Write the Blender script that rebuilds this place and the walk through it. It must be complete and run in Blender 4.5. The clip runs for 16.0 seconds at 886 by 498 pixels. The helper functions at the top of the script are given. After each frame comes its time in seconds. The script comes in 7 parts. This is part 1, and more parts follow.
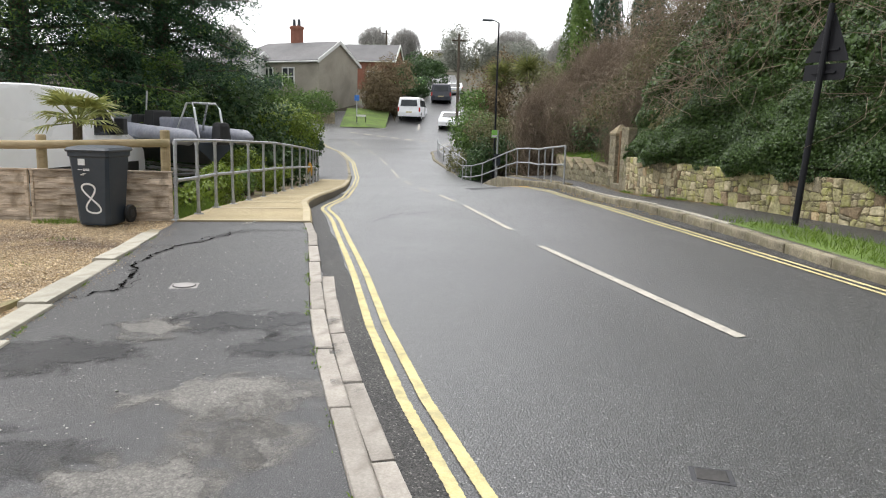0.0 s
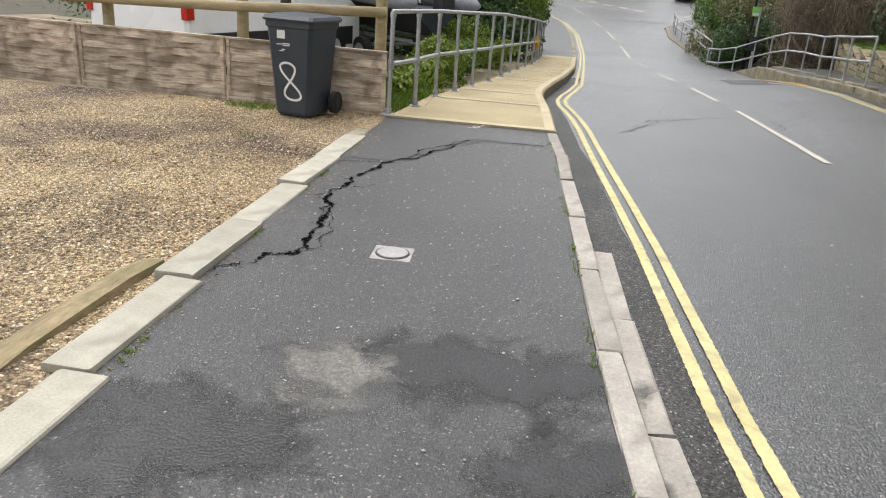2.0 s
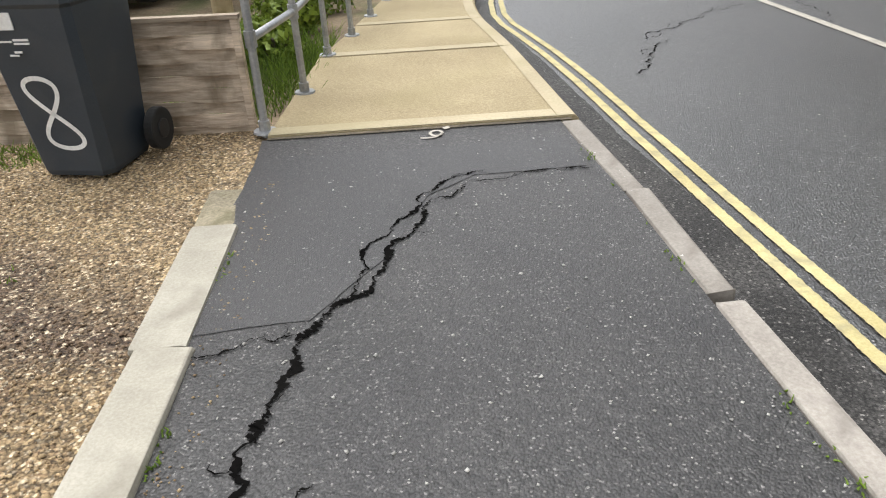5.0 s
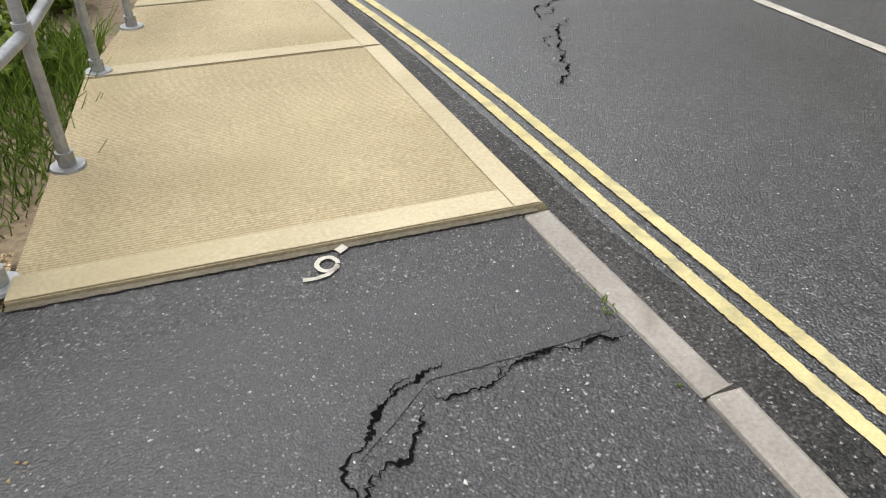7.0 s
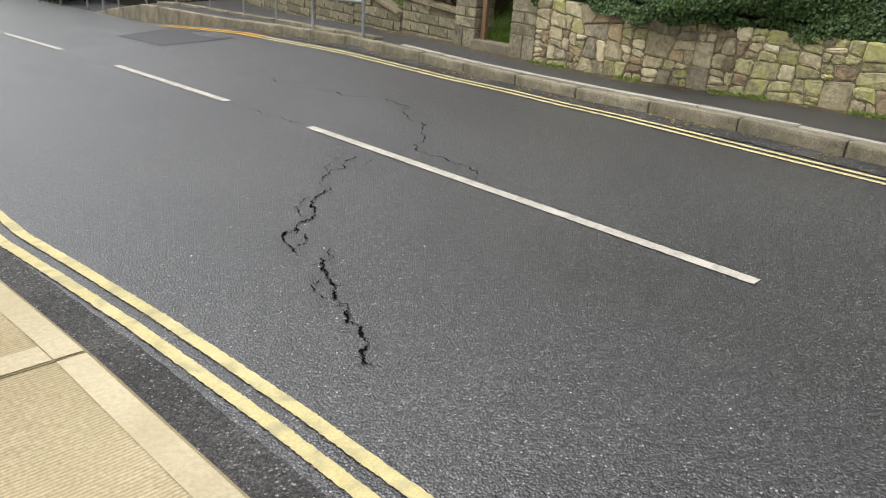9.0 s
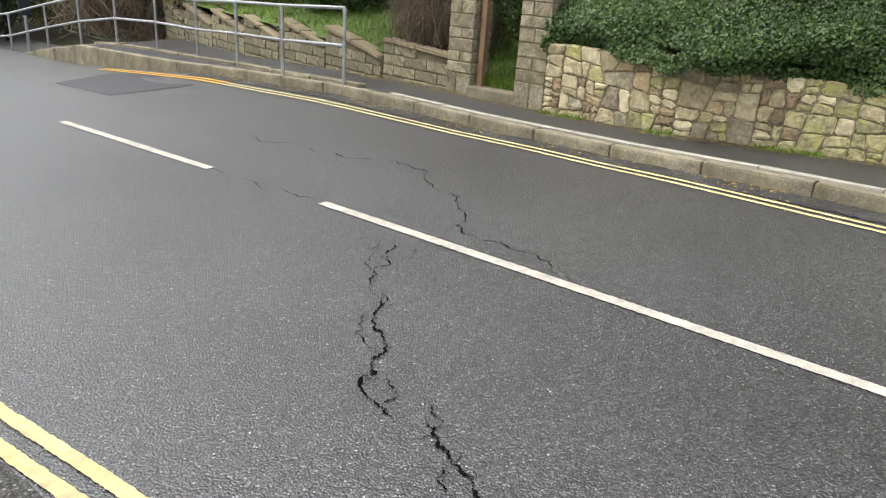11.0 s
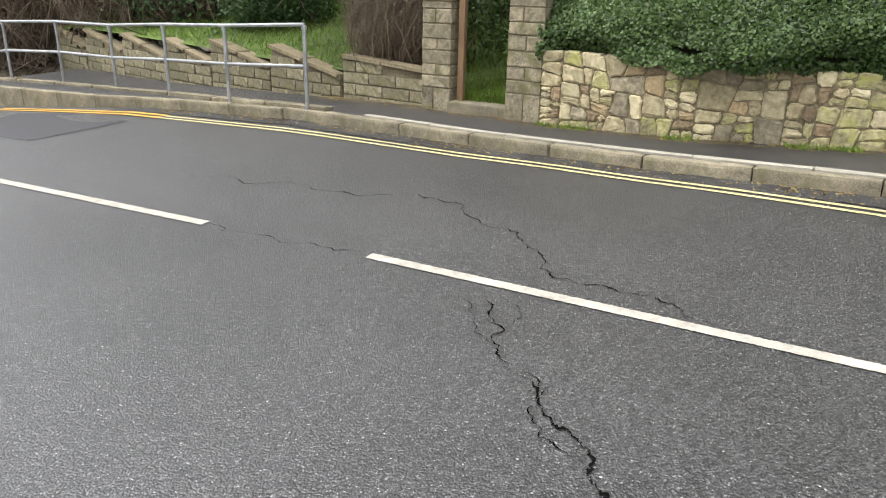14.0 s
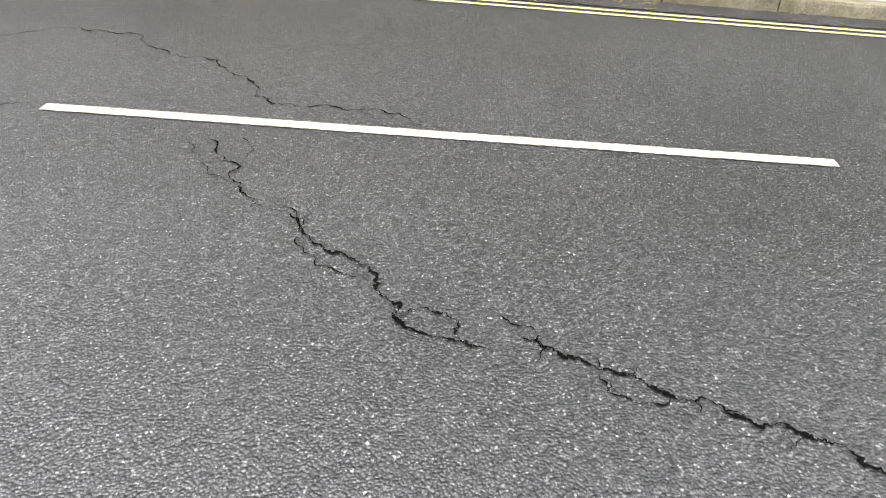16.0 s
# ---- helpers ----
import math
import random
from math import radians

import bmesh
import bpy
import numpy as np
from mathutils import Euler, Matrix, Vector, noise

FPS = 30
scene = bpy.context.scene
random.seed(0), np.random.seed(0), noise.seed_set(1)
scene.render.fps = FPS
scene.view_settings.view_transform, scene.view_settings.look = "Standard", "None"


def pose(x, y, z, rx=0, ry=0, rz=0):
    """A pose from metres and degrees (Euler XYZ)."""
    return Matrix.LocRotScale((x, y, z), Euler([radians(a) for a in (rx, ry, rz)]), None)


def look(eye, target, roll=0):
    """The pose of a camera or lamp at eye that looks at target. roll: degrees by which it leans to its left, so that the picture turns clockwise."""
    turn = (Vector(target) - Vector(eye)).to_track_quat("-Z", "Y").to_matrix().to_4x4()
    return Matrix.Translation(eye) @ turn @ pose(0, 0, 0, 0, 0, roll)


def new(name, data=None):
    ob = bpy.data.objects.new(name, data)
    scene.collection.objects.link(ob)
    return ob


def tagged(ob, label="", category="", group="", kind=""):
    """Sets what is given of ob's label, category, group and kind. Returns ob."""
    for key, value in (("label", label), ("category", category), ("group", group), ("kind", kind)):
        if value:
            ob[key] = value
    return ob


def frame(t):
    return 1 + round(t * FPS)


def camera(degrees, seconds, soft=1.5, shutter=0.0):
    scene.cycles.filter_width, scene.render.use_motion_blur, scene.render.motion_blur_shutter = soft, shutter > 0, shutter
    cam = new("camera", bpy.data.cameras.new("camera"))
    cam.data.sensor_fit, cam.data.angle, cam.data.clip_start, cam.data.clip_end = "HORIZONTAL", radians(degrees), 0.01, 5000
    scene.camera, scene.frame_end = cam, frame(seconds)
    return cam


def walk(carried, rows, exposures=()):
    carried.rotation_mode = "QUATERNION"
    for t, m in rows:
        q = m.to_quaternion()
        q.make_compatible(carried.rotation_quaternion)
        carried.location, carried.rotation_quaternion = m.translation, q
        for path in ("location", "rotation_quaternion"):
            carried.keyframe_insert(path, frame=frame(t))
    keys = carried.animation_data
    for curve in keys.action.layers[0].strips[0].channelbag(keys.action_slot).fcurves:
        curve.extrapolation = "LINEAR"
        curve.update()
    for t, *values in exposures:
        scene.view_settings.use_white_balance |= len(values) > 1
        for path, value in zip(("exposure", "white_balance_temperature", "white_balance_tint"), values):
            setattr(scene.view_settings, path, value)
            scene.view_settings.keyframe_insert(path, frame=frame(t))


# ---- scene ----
EXPOSURES = [(0, 1.13), (5, 1.1), (8.5, 1.06), (9.5, 1.2), (12, 1.55), (15, 1.6), (16, 1.85)]

cam = camera(62.4, 16.0, soft=1.1)
PATH = [
    (0, (-2.609, 0.161, 1.378), (-2.329, 2.112, 1.043), 1.43),
    (0.5, (-2.674, 0.794, 1.405), (-2.378, 2.744, 1.074), 3.01),
    (1, (-2.792, 1.428, 1.437), (-2.572, 3.390, 1.114), 4.40),
    (1.5, (-2.976, 2.019, 1.464), (-2.850, 3.969, 1.036), 5.26),
    (2, (-3.164, 2.644, 1.444), (-3.388, 4.505, 0.749), 4.07),
    (2.5, (-3.368, 3.251, 1.417), (-3.912, 4.953, 0.519), 2.15),
    (3, (-3.549, 3.902, 1.392), (-4.236, 5.472, 0.362), -0.51),
    (3.5, (-3.721, 4.499, 1.378), (-4.258, 6.116, 0.331), -1.85),
    (4, (-3.814, 5.072, 1.411), (-4.118, 6.752, 0.370), -3.89),
    (4.5, (-3.899, 5.671, 1.418), (-4.064, 7.383, 0.397), -4.29),
    (5, (-3.968, 6.282, 1.450), (-3.897, 8.025, 0.472), -3.20),
    (5.2, (-3.968, 6.489, 1.487), (-3.760, 8.217, 0.502), -2.80),
    (7.3, (-4.111, 8.485, 1.413), (-3.402, 9.950, 0.252), 2.12),
    (7.5, (-4.112, 8.615, 1.405), (-3.219, 10.026, 0.305), 2.45),
    (8, (-4.058, 8.875, 1.405), (-2.928, 10.157, 0.367), 2.25),
    (8.5, (-3.917, 9.217, 1.436), (-2.711, 10.522, 0.519), 3.1),
    (9, (-3.791, 9.665, 1.451), (-2.486, 10.955, 0.656), 4.1),
    (9.5, (-3.641, 10.049, 1.471), (-2.325, 11.336, 0.69), 4.0),
    (9.7, (-3.547, 10.245, 1.468), (-2.219, 11.531, 0.704), 3.9),
    (11.8, (-3.677, 11.463, 1.504), (-2.178, 12.580, 0.794), 5.07),
    (12, (-3.692, 11.575, 1.510), (-2.192, 12.690, 0.797), 5.46),
    (12.5, (-3.677, 11.881, 1.456), (-2.202, 13.020, 0.729), 5.50),
    (13, (-3.677, 12.098, 1.452), (-2.178, 13.208, 0.731), 5.02),
    (13.5, (-3.723, 12.349, 1.446), (-2.167, 13.392, 0.745), 3.42),
    (14, (-3.660, 12.533, 1.437), (-2.042, 13.485, 0.748), 1.48),
    (14.5, (-3.552, 12.741, 1.431), (-1.872, 13.568, 0.729), 0.97),
    (15, (-3.609, 12.850, 1.416), (-1.884, 13.488, 0.630), 2.08),
    (15.5, (-3.661, 12.892, 1.358), (-1.940, 13.244, 0.401), 4.07),
    (16, (-3.642, 12.872, 1.324), (-1.946, 12.933, 0.265), 4.56),
]
walk(cam, [(t, look(eye, target, roll)) for t, eye, target, roll in PATH], EXPOSURES)

# ---------------------------------------------------------------- light
world = bpy.data.worlds.new("overcast_sky")
scene.world = world
world.use_nodes = True
wt = world.node_tree
wt.nodes.clear()
sky = wt.nodes.new("ShaderNodeTexSky")
sky.sky_type = "NISHITA"
sky.sun_disc = False
sky.sun_elevation, sky.sun_rotation = radians(66), radians(-40)
sky.air_density, sky.dust_density, sky.ozone_density = 1.0, 2.0, 1.0
hsv = wt.nodes.new("ShaderNodeHueSaturation")
hsv.inputs["Saturation"].default_value = 0.12
bg = wt.nodes.new("ShaderNodeBackground")
bg.inputs["Strength"].default_value = 0.15
wo = wt.nodes.new("ShaderNodeOutputWorld")
wt.links.new(sky.outputs[0], hsv.inputs["Color"])
wt.links.new(hsv.outputs[0], bg.inputs["Color"])
wt.links.new(bg.outputs[0], wo.inputs["Surface"])

sun = new("sun", bpy.data.lights.new("sun", "SUN"))
sun.data.energy, sun.data.angle, sun.data.color = 0.85, radians(60), (1.0, 0.98, 0.96)
sun.matrix_world = look((-8.6, 10.2, 30), (0, 0, 0))


# ---------------------------------------------------------------- materials
def mat(name, dark, light, rough=0.8, fine=60.0, coarse=1.2, bump=0.2, speck=None, stain=None, metal=0.0, depth=0.004, detail=6.0, each=0.0, squash=(1, 1, 1), spec=0.5, grain=0.55, stony=None, damp=0.0):
    """A surface whose colour runs between two tones at a fine and a coarse scale, with fine relief; speck: colour and amount of small
    bright grains; stain: colour, scale and amount of large blotches; each: how far pieces differ from one another; stony: scale, relief and
    contrast of packed aggregate; damp: weight of a thin wet film."""
    m = bpy.data.materials.new(name)
    m.use_nodes = True
    nt = m.node_tree
    n, l = nt.nodes, nt.links
    b = n["Principled BSDF"]
    b.inputs["Metallic"].default_value = metal
    b.inputs["Specular IOR Level"].default_value = spec
    tc = n.new("ShaderNodeTexCoord")
    mp = n.new("ShaderNodeMapping")
    mp.inputs["Scale"].default_value = squash
    l.new(tc.outputs["Object"], mp.inputs["Vector"])
    f = n.new("ShaderNodeTexNoise")
    f.inputs["Scale"].default_value, f.inputs["Detail"].default_value, f.inputs["Roughness"].default_value = fine, detail, 0.65
    c = n.new("ShaderNodeTexNoise")
    c.inputs["Scale"].default_value, c.inputs["Detail"].default_value = coarse, 4.0
    for q in (f, c):
        l.new(mp.outputs[0], q.inputs["Vector"])
    mx = n.new("ShaderNodeMix")
    mx.data_type = "FLOAT"
    mx.inputs[0].default_value = grain
    l.new(c.outputs["Fac"], mx.inputs[2])
    l.new(f.outputs["Fac"], mx.inputs[3])
    r = n.new("ShaderNodeMapRange")
    r.inputs["From Min"].default_value, r.inputs["From Max"].default_value = 0.36, 0.64
    l.new(mx.outputs[0], r.inputs["Value"])
    col = n.new("ShaderNodeMix")
    col.data_type = "RGBA"
    col.inputs[6].default_value, col.inputs[7].default_value = (*dark, 1), (*light, 1)
    l.new(r.outputs[0], col.inputs[0])
    out = col.outputs[2]
    if each:
        oi = n.new("ShaderNodeObjectInfo")
        h = n.new("ShaderNodeHueSaturation")
        vr = n.new("ShaderNodeMapRange")
        vr.inputs["To Min"].default_value, vr.inputs["To Max"].default_value = 1 - each, 1 + each
        l.new(oi.outputs["Random"], vr.inputs["Value"])
        l.new(vr.outputs[0], h.inputs["Value"])
        l.new(out, h.inputs["Color"])
        out = h.outputs[0]
    if stain:
        tone, scale, amount = stain[:3]
        low = stain[3] if len(stain) > 3 else 0.48
        s = n.new("ShaderNodeTexNoise")
        s.inputs["Scale"].default_value, s.inputs["Detail"].default_value, s.inputs["Distortion"].default_value = scale, 5.0, 0.6
        l.new(tc.outputs["Object"], s.inputs["Vector"])
        sr = n.new("ShaderNodeMapRange")
        sr.inputs["From Min"].default_value, sr.inputs["From Max"].default_value, sr.inputs["To Max"].default_value = low, low + 0.2, amount
        l.new(s.outputs["Fac"], sr.inputs["Value"])
        k = n.new("ShaderNodeMix")
        k.data_type = "RGBA"
        k.inputs[7].default_value = (*tone, 1)
        l.new(sr.outputs[0], k.inputs[0])
        l.new(out, k.inputs[6])
        out = k.outputs[2]
    if speck:
        tone, scale, amount = speck
        v = n.new("ShaderNodeTexVoronoi")
        v.inputs["Scale"].default_value = scale
        l.new(tc.outputs["Object"], v.inputs["Vector"])
        sep = n.new("ShaderNodeSeparateColor")
        l.new(v.outputs["Color"], sep.inputs[0])
        gt = n.new("ShaderNodeMapRange")
        gt.inputs["From Min"].default_value, gt.inputs["From Max"].default_value = 1 - amount, 1.0
        l.new(sep.outputs[0], gt.inputs["Value"])
        k = n.new("ShaderNodeMix")
        k.data_type = "RGBA"
        k.inputs[7].default_value = (*tone, 1)
        l.new(gt.outputs[0], k.inputs[0])
        l.new(out, k.inputs[6])
        out = k.outputs[2]
    if stony:
        size, relief, contrast = stony
        va = n.new("ShaderNodeTexVoronoi")
        va.inputs["Scale"].default_value = size
        l.new(tc.outputs["Object"], va.inputs["Vector"])
        sa = n.new("ShaderNodeSeparateColor")
        l.new(va.outputs["Color"], sa.inputs[0])
        tall = n.new("ShaderNodeMath")
        tall.operation = "SUBTRACT"
        l.new(sa.outputs[1], tall.inputs[0])
        l.new(va.outputs["Distance"], tall.inputs[1])
        hv = n.new("ShaderNodeMapRange")
        hv.inputs["From Min"].default_value, hv.inputs["From Max"].default_value = -0.5, 0.7
        hv.inputs["To Min"].default_value, hv.inputs["To Max"].default_value = 1 - contrast, 1 + contrast
        l.new(tall.outputs[0], hv.inputs["Value"])
        hs = n.new("ShaderNodeHueSaturation")
        l.new(hv.outputs[0], hs.inputs["Value"])
        l.new(out, hs.inputs["Color"])
        out = hs.outputs[0]
    l.new(out, b.inputs["Base Color"])
    rr = n.new("ShaderNodeMapRange")
    rr.inputs["To Min"].default_value, rr.inputs["To Max"].default_value = max(0.03, rough - 0.1), min(1.0, rough + 0.1)
    l.new(c.outputs["Fac"], rr.inputs["Value"])
    l.new(rr.outputs[0], b.inputs["Roughness"])
    if bump:
        bp = n.new("ShaderNodeBump")
        bp.inputs["Strength"].default_value, bp.inputs["Distance"].default_value = bump, depth
        l.new(mx.outputs[0] if not speck else f.outputs["Fac"], bp.inputs["Height"])
        if stony:
            ba = n.new("ShaderNodeBump")
            ba.inputs["Strength"].default_value, ba.inputs["Distance"].default_value = 1.0, relief
            l.new(tall.outputs[0], ba.inputs["Height"])
            l.new(ba.outputs[0], bp.inputs["Normal"])
        l.new(bp.outputs[0], b.inputs["Normal"])
        if damp:
            l.new(bp.outputs[0], b.inputs["Coat Normal"])
    if damp:
        b.inputs["Coat Weight"].default_value, b.inputs["Coat Roughness"].default_value = damp, 0.38
    return m


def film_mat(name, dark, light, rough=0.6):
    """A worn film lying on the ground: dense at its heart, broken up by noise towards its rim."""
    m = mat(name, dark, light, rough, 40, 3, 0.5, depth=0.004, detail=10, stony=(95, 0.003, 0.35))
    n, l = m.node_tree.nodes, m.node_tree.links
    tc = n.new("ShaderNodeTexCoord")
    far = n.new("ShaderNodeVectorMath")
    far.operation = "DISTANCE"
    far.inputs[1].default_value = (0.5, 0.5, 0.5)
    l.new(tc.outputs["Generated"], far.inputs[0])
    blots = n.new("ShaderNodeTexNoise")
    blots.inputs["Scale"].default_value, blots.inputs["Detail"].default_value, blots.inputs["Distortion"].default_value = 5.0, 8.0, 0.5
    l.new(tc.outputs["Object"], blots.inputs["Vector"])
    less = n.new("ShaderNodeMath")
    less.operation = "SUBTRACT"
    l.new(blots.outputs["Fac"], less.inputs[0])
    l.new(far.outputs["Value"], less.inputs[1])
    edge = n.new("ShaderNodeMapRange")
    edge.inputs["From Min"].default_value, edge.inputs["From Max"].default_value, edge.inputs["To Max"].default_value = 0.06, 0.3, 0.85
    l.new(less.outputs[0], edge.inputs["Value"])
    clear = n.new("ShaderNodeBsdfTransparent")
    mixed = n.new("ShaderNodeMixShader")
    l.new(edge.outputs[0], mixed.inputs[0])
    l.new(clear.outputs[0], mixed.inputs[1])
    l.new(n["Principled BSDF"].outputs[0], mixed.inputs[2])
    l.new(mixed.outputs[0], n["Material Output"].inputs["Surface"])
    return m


def leaf_mat(name, dark, light, rough=0.5, brightest=None, stain=None):
    """Leaves: each one has a tone of its own, and lets some light through."""
    m = bpy.data.materials.new(name)
    m.use_nodes = True
    n, l = m.node_tree.nodes, m.node_tree.links
    b = n["Principled BSDF"]
    g = n.new("ShaderNodeNewGeometry")
    tc = n.new("ShaderNodeTexCoord")
    z = n.new("ShaderNodeTexNoise")
    z.inputs["Scale"].default_value = 0.9
    l.new(tc.outputs["Object"], z.inputs["Vector"])
    add = n.new("ShaderNodeMath")
    add.operation = "MULTIPLY_ADD"
    add.inputs[1].default_value, add.inputs[2].default_value = 0.55, 0.0
    l.new(g.outputs["Random Per Island"], add.inputs[0])
    add2 = n.new("ShaderNodeMath")
    add2.operation = "MULTIPLY_ADD"
    add2.inputs[1].default_value = 0.6
    l.new(z.outputs["Fac"], add2.inputs[0])
    l.new(add.outputs[0], add2.inputs[2])
    ramp = n.new("ShaderNodeValToRGB")
    ramp.color_ramp.elements[0].position, ramp.color_ramp.elements[0].color = 0.15, (*dark, 1)
    ramp.color_ramp.elements[1].position, ramp.color_ramp.elements[1].color = 0.85, (*light, 1)
    if brightest:
        e = ramp.color_ramp.elements.new(0.93)
        e.color = (*brightest, 1)
    l.new(add2.outputs[0], ramp.inputs[0])
    tint = ramp.outputs[0]
    if stain:
        tone, scale, amount, low = stain
        s = n.new("ShaderNodeTexNoise")
        s.inputs["Scale"].default_value, s.inputs["Detail"].default_value, s.inputs["Distortion"].default_value = scale, 5.0, 0.6
        l.new(tc.outputs["Object"], s.inputs["Vector"])
        sr = n.new("ShaderNodeMapRange")
        sr.inputs["From Min"].default_value, sr.inputs["From Max"].default_value, sr.inputs["To Max"].default_value = low, low + 0.2, amount
        l.new(s.outputs["Fac"], sr.inputs["Value"])
        k = n.new("ShaderNodeMix")
        k.data_type = "RGBA"
        k.inputs[7].default_value = (*tone, 1)
        l.new(sr.outputs[0], k.inputs[0])
        l.new(tint, k.inputs[6])
        tint = k.outputs[2]
    l.new(tint, b.inputs["Base Color"])
    b.inputs["Roughness"].default_value = rough
    b.inputs["Specular IOR Level"].default_value = 0.35
    tr = n.new("ShaderNodeBsdfTranslucent")
    l.new(tint, tr.inputs["Color"])
    ms = n.new("ShaderNodeMixShader")
    ms.inputs[0].default_value = 0.25
    l.new(b.outputs[0], ms.inputs[1])
    l.new(tr.outputs[0], ms.inputs[2])
    l.new(ms.outputs[0], n["Material Output"].inputs["Surface"])
    return m


ASPHALT = mat("road_asphalt", (0.005, 0.005, 0.0055), (0.078, 0.077, 0.077), 0.38, 70, 0.5, 0.6, speck=((0.24, 0.236, 0.232), 140, 0.12), stain=((0.014, 0.014, 0.016), 0.4, 0.4), depth=0.004, grain=0.88, spec=0.85, detail=10, stony=(95, 0.0036, 0.97), damp=0.55)
FOOTWAY = mat("footway_asphalt", (0.009, 0.0086, 0.0093), (0.066, 0.0635, 0.062), 0.5, 60, 0.7, 0.7, speck=((0.24, 0.23, 0.22), 150, 0.08), stain=((0.02, 0.019, 0.021), 0.9, 0.75, 0.46), depth=0.006, grain=0.7, spec=0.55, detail=10, stony=(110, 0.0032, 0.6), damp=0.3)
NEWPATCH = mat("smooth_dark_reinstatement", (0.014, 0.0135, 0.0145), (0.05, 0.049, 0.05), 0.5, 90, 1.2, 0.5, speck=((0.2, 0.195, 0.19), 170, 0.05), depth=0.004, grain=0.7, spec=0.55, detail=10, stony=(130, 0.002, 0.45), damp=0.3)
TARPATCH = mat("tar_patch", (0.03, 0.03, 0.033), (0.05, 0.05, 0.055), 0.55, 110, 1.0, 0.4)
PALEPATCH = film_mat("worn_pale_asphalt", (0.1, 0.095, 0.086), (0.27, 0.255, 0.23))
DAMPFILM = film_mat("dark_damp_stain", (0.012, 0.0115, 0.012), (0.035, 0.034, 0.035), 0.4)
GRAVEL = mat("tan_gravel", (0.15, 0.092, 0.048), (0.56, 0.42, 0.235), 0.9, 48, 0.9, 1.0, speck=((0.72, 0.6, 0.42), 80, 0.22), stain=((0.075, 0.048, 0.042), 0.75, 0.9, 0.47), depth=0.014, grain=0.6, detail=9, stony=(70, 0.009, 0.7))
PEBBLE = mat("gravel_stone", (0.16, 0.095, 0.05), (0.48, 0.36, 0.22), 0.8, 30, 5, 0.2, each=0.5)
CONCRETE = mat("kerb_concrete", (0.29, 0.268, 0.215), (0.46, 0.432, 0.36), 0.85, 90, 2.5, 0.4, stain=((0.2, 0.18, 0.14), 3.5, 0.6), each=0.1, grain=0.45)
KERBGREY = mat("worn_grey_kerb_concrete", (0.25, 0.225, 0.195), (0.42, 0.385, 0.34), 0.85, 70, 3, 0.6, stain=((0.16, 0.14, 0.12), 5, 0.6), each=0.14, grain=0.5)
OLDKERB = mat("weathered_kerb_concrete", (0.13, 0.112, 0.075), (0.39, 0.34, 0.24), 0.88, 60, 3.0, 0.8, stain=((0.1, 0.092, 0.04), 5, 0.65, 0.45), each=0.2, depth=0.008)
SLABMAT = mat("buff_concrete_slab", (0.27, 0.21, 0.115), (0.5, 0.415, 0.255), 0.85, 70, 1.0, 0.6, stain=((0.31, 0.26, 0.13), 1.1, 0.4), depth=0.004, grain=0.6, detail=6)


def brushed(m, period, depth):
    """Combed broom lines across the footway, drawn into wet concrete."""
    n, l = m.node_tree.nodes, m.node_tree.links
    b = n["Principled BSDF"]
    tc = n.new("ShaderNodeTexCoord")
    w = n.new("ShaderNodeTexWave")
    w.wave_type, w.bands_direction = "BANDS", "Y"
    w.inputs["Scale"].default_value = 2 * math.pi / 20 / period
    w.inputs["Distortion"].default_value, w.inputs["Detail"].default_value, w.inputs["Detail Scale"].default_value = 1.4, 2.0, 0.7
    l.new(tc.outputs["Object"], w.inputs["Vector"])
    shade = n.new("ShaderNodeMapRange")
    shade.inputs["To Min"].default_value, shade.inputs["To Max"].default_value = 0.8, 1.16
    l.new(w.outputs["Fac"], shade.inputs["Value"])
    tone = n.new("ShaderNodeHueSaturation")
    l.new(b.inputs["Base Color"].links[0].from_socket, tone.inputs["Color"])
    l.new(shade.outputs[0], tone.inputs["Value"])
    l.new(tone.outputs[0], b.inputs["Base Color"])
    bump = n.new("ShaderNodeBump")
    bump.inputs["Strength"].default_value, bump.inputs["Distance"].default_value = 1.0, depth
    l.new(w.outputs["Fac"], bump.inputs["Height"])
    l.new(b.inputs["Normal"].links[0].from_socket, bump.inputs["Normal"])
    l.new(bump.outputs[0], b.inputs["Normal"])


brushed(SLABMAT, 0.015, 0.002)
DARKBROWN = mat("dark_brown_edge", (0.07, 0.058, 0.04), (0.17, 0.145, 0.1), 0.9, 40, 2, 0.6)
MARGIN = mat("trowelled_concrete", (0.38, 0.315, 0.2), (0.54, 0.465, 0.31), 0.8, 60, 1.5, 0.3, stain=((0.33, 0.28, 0.15), 1.4, 0.5))
YELLOW = mat("yellow_line_paint", (0.44, 0.37, 0.16), (0.64, 0.56, 0.29), 0.7, 90, 3, 0.3, stain=((0.22, 0.2, 0.14), 9, 0.5))
ORANGE = mat("fresh_yellow_line_paint", (0.5, 0.27, 0.04), (0.62, 0.36, 0.07), 0.65, 60, 3, 0.3)
WHITE = mat("white_line_paint", (0.33, 0.305, 0.26), (0.54, 0.505, 0.435), 0.65, 55, 4, 0.5, stain=((0.22, 0.205, 0.175), 11, 0.5))
CRACK = mat("open_crack", (0.003, 0.003, 0.003), (0.009, 0.0085, 0.008), 0.95, 80, 4, 0.3, spec=0.0)
GUTTER = mat("gritty_kerbside_dirt", (0.013, 0.0125, 0.012), (0.088, 0.084, 0.079), 0.58, 70, 2, 0.6, speck=((0.25, 0.24, 0.22), 120, 0.08), depth=0.004, spec=0.3, stony=(110, 0.003, 0.7))
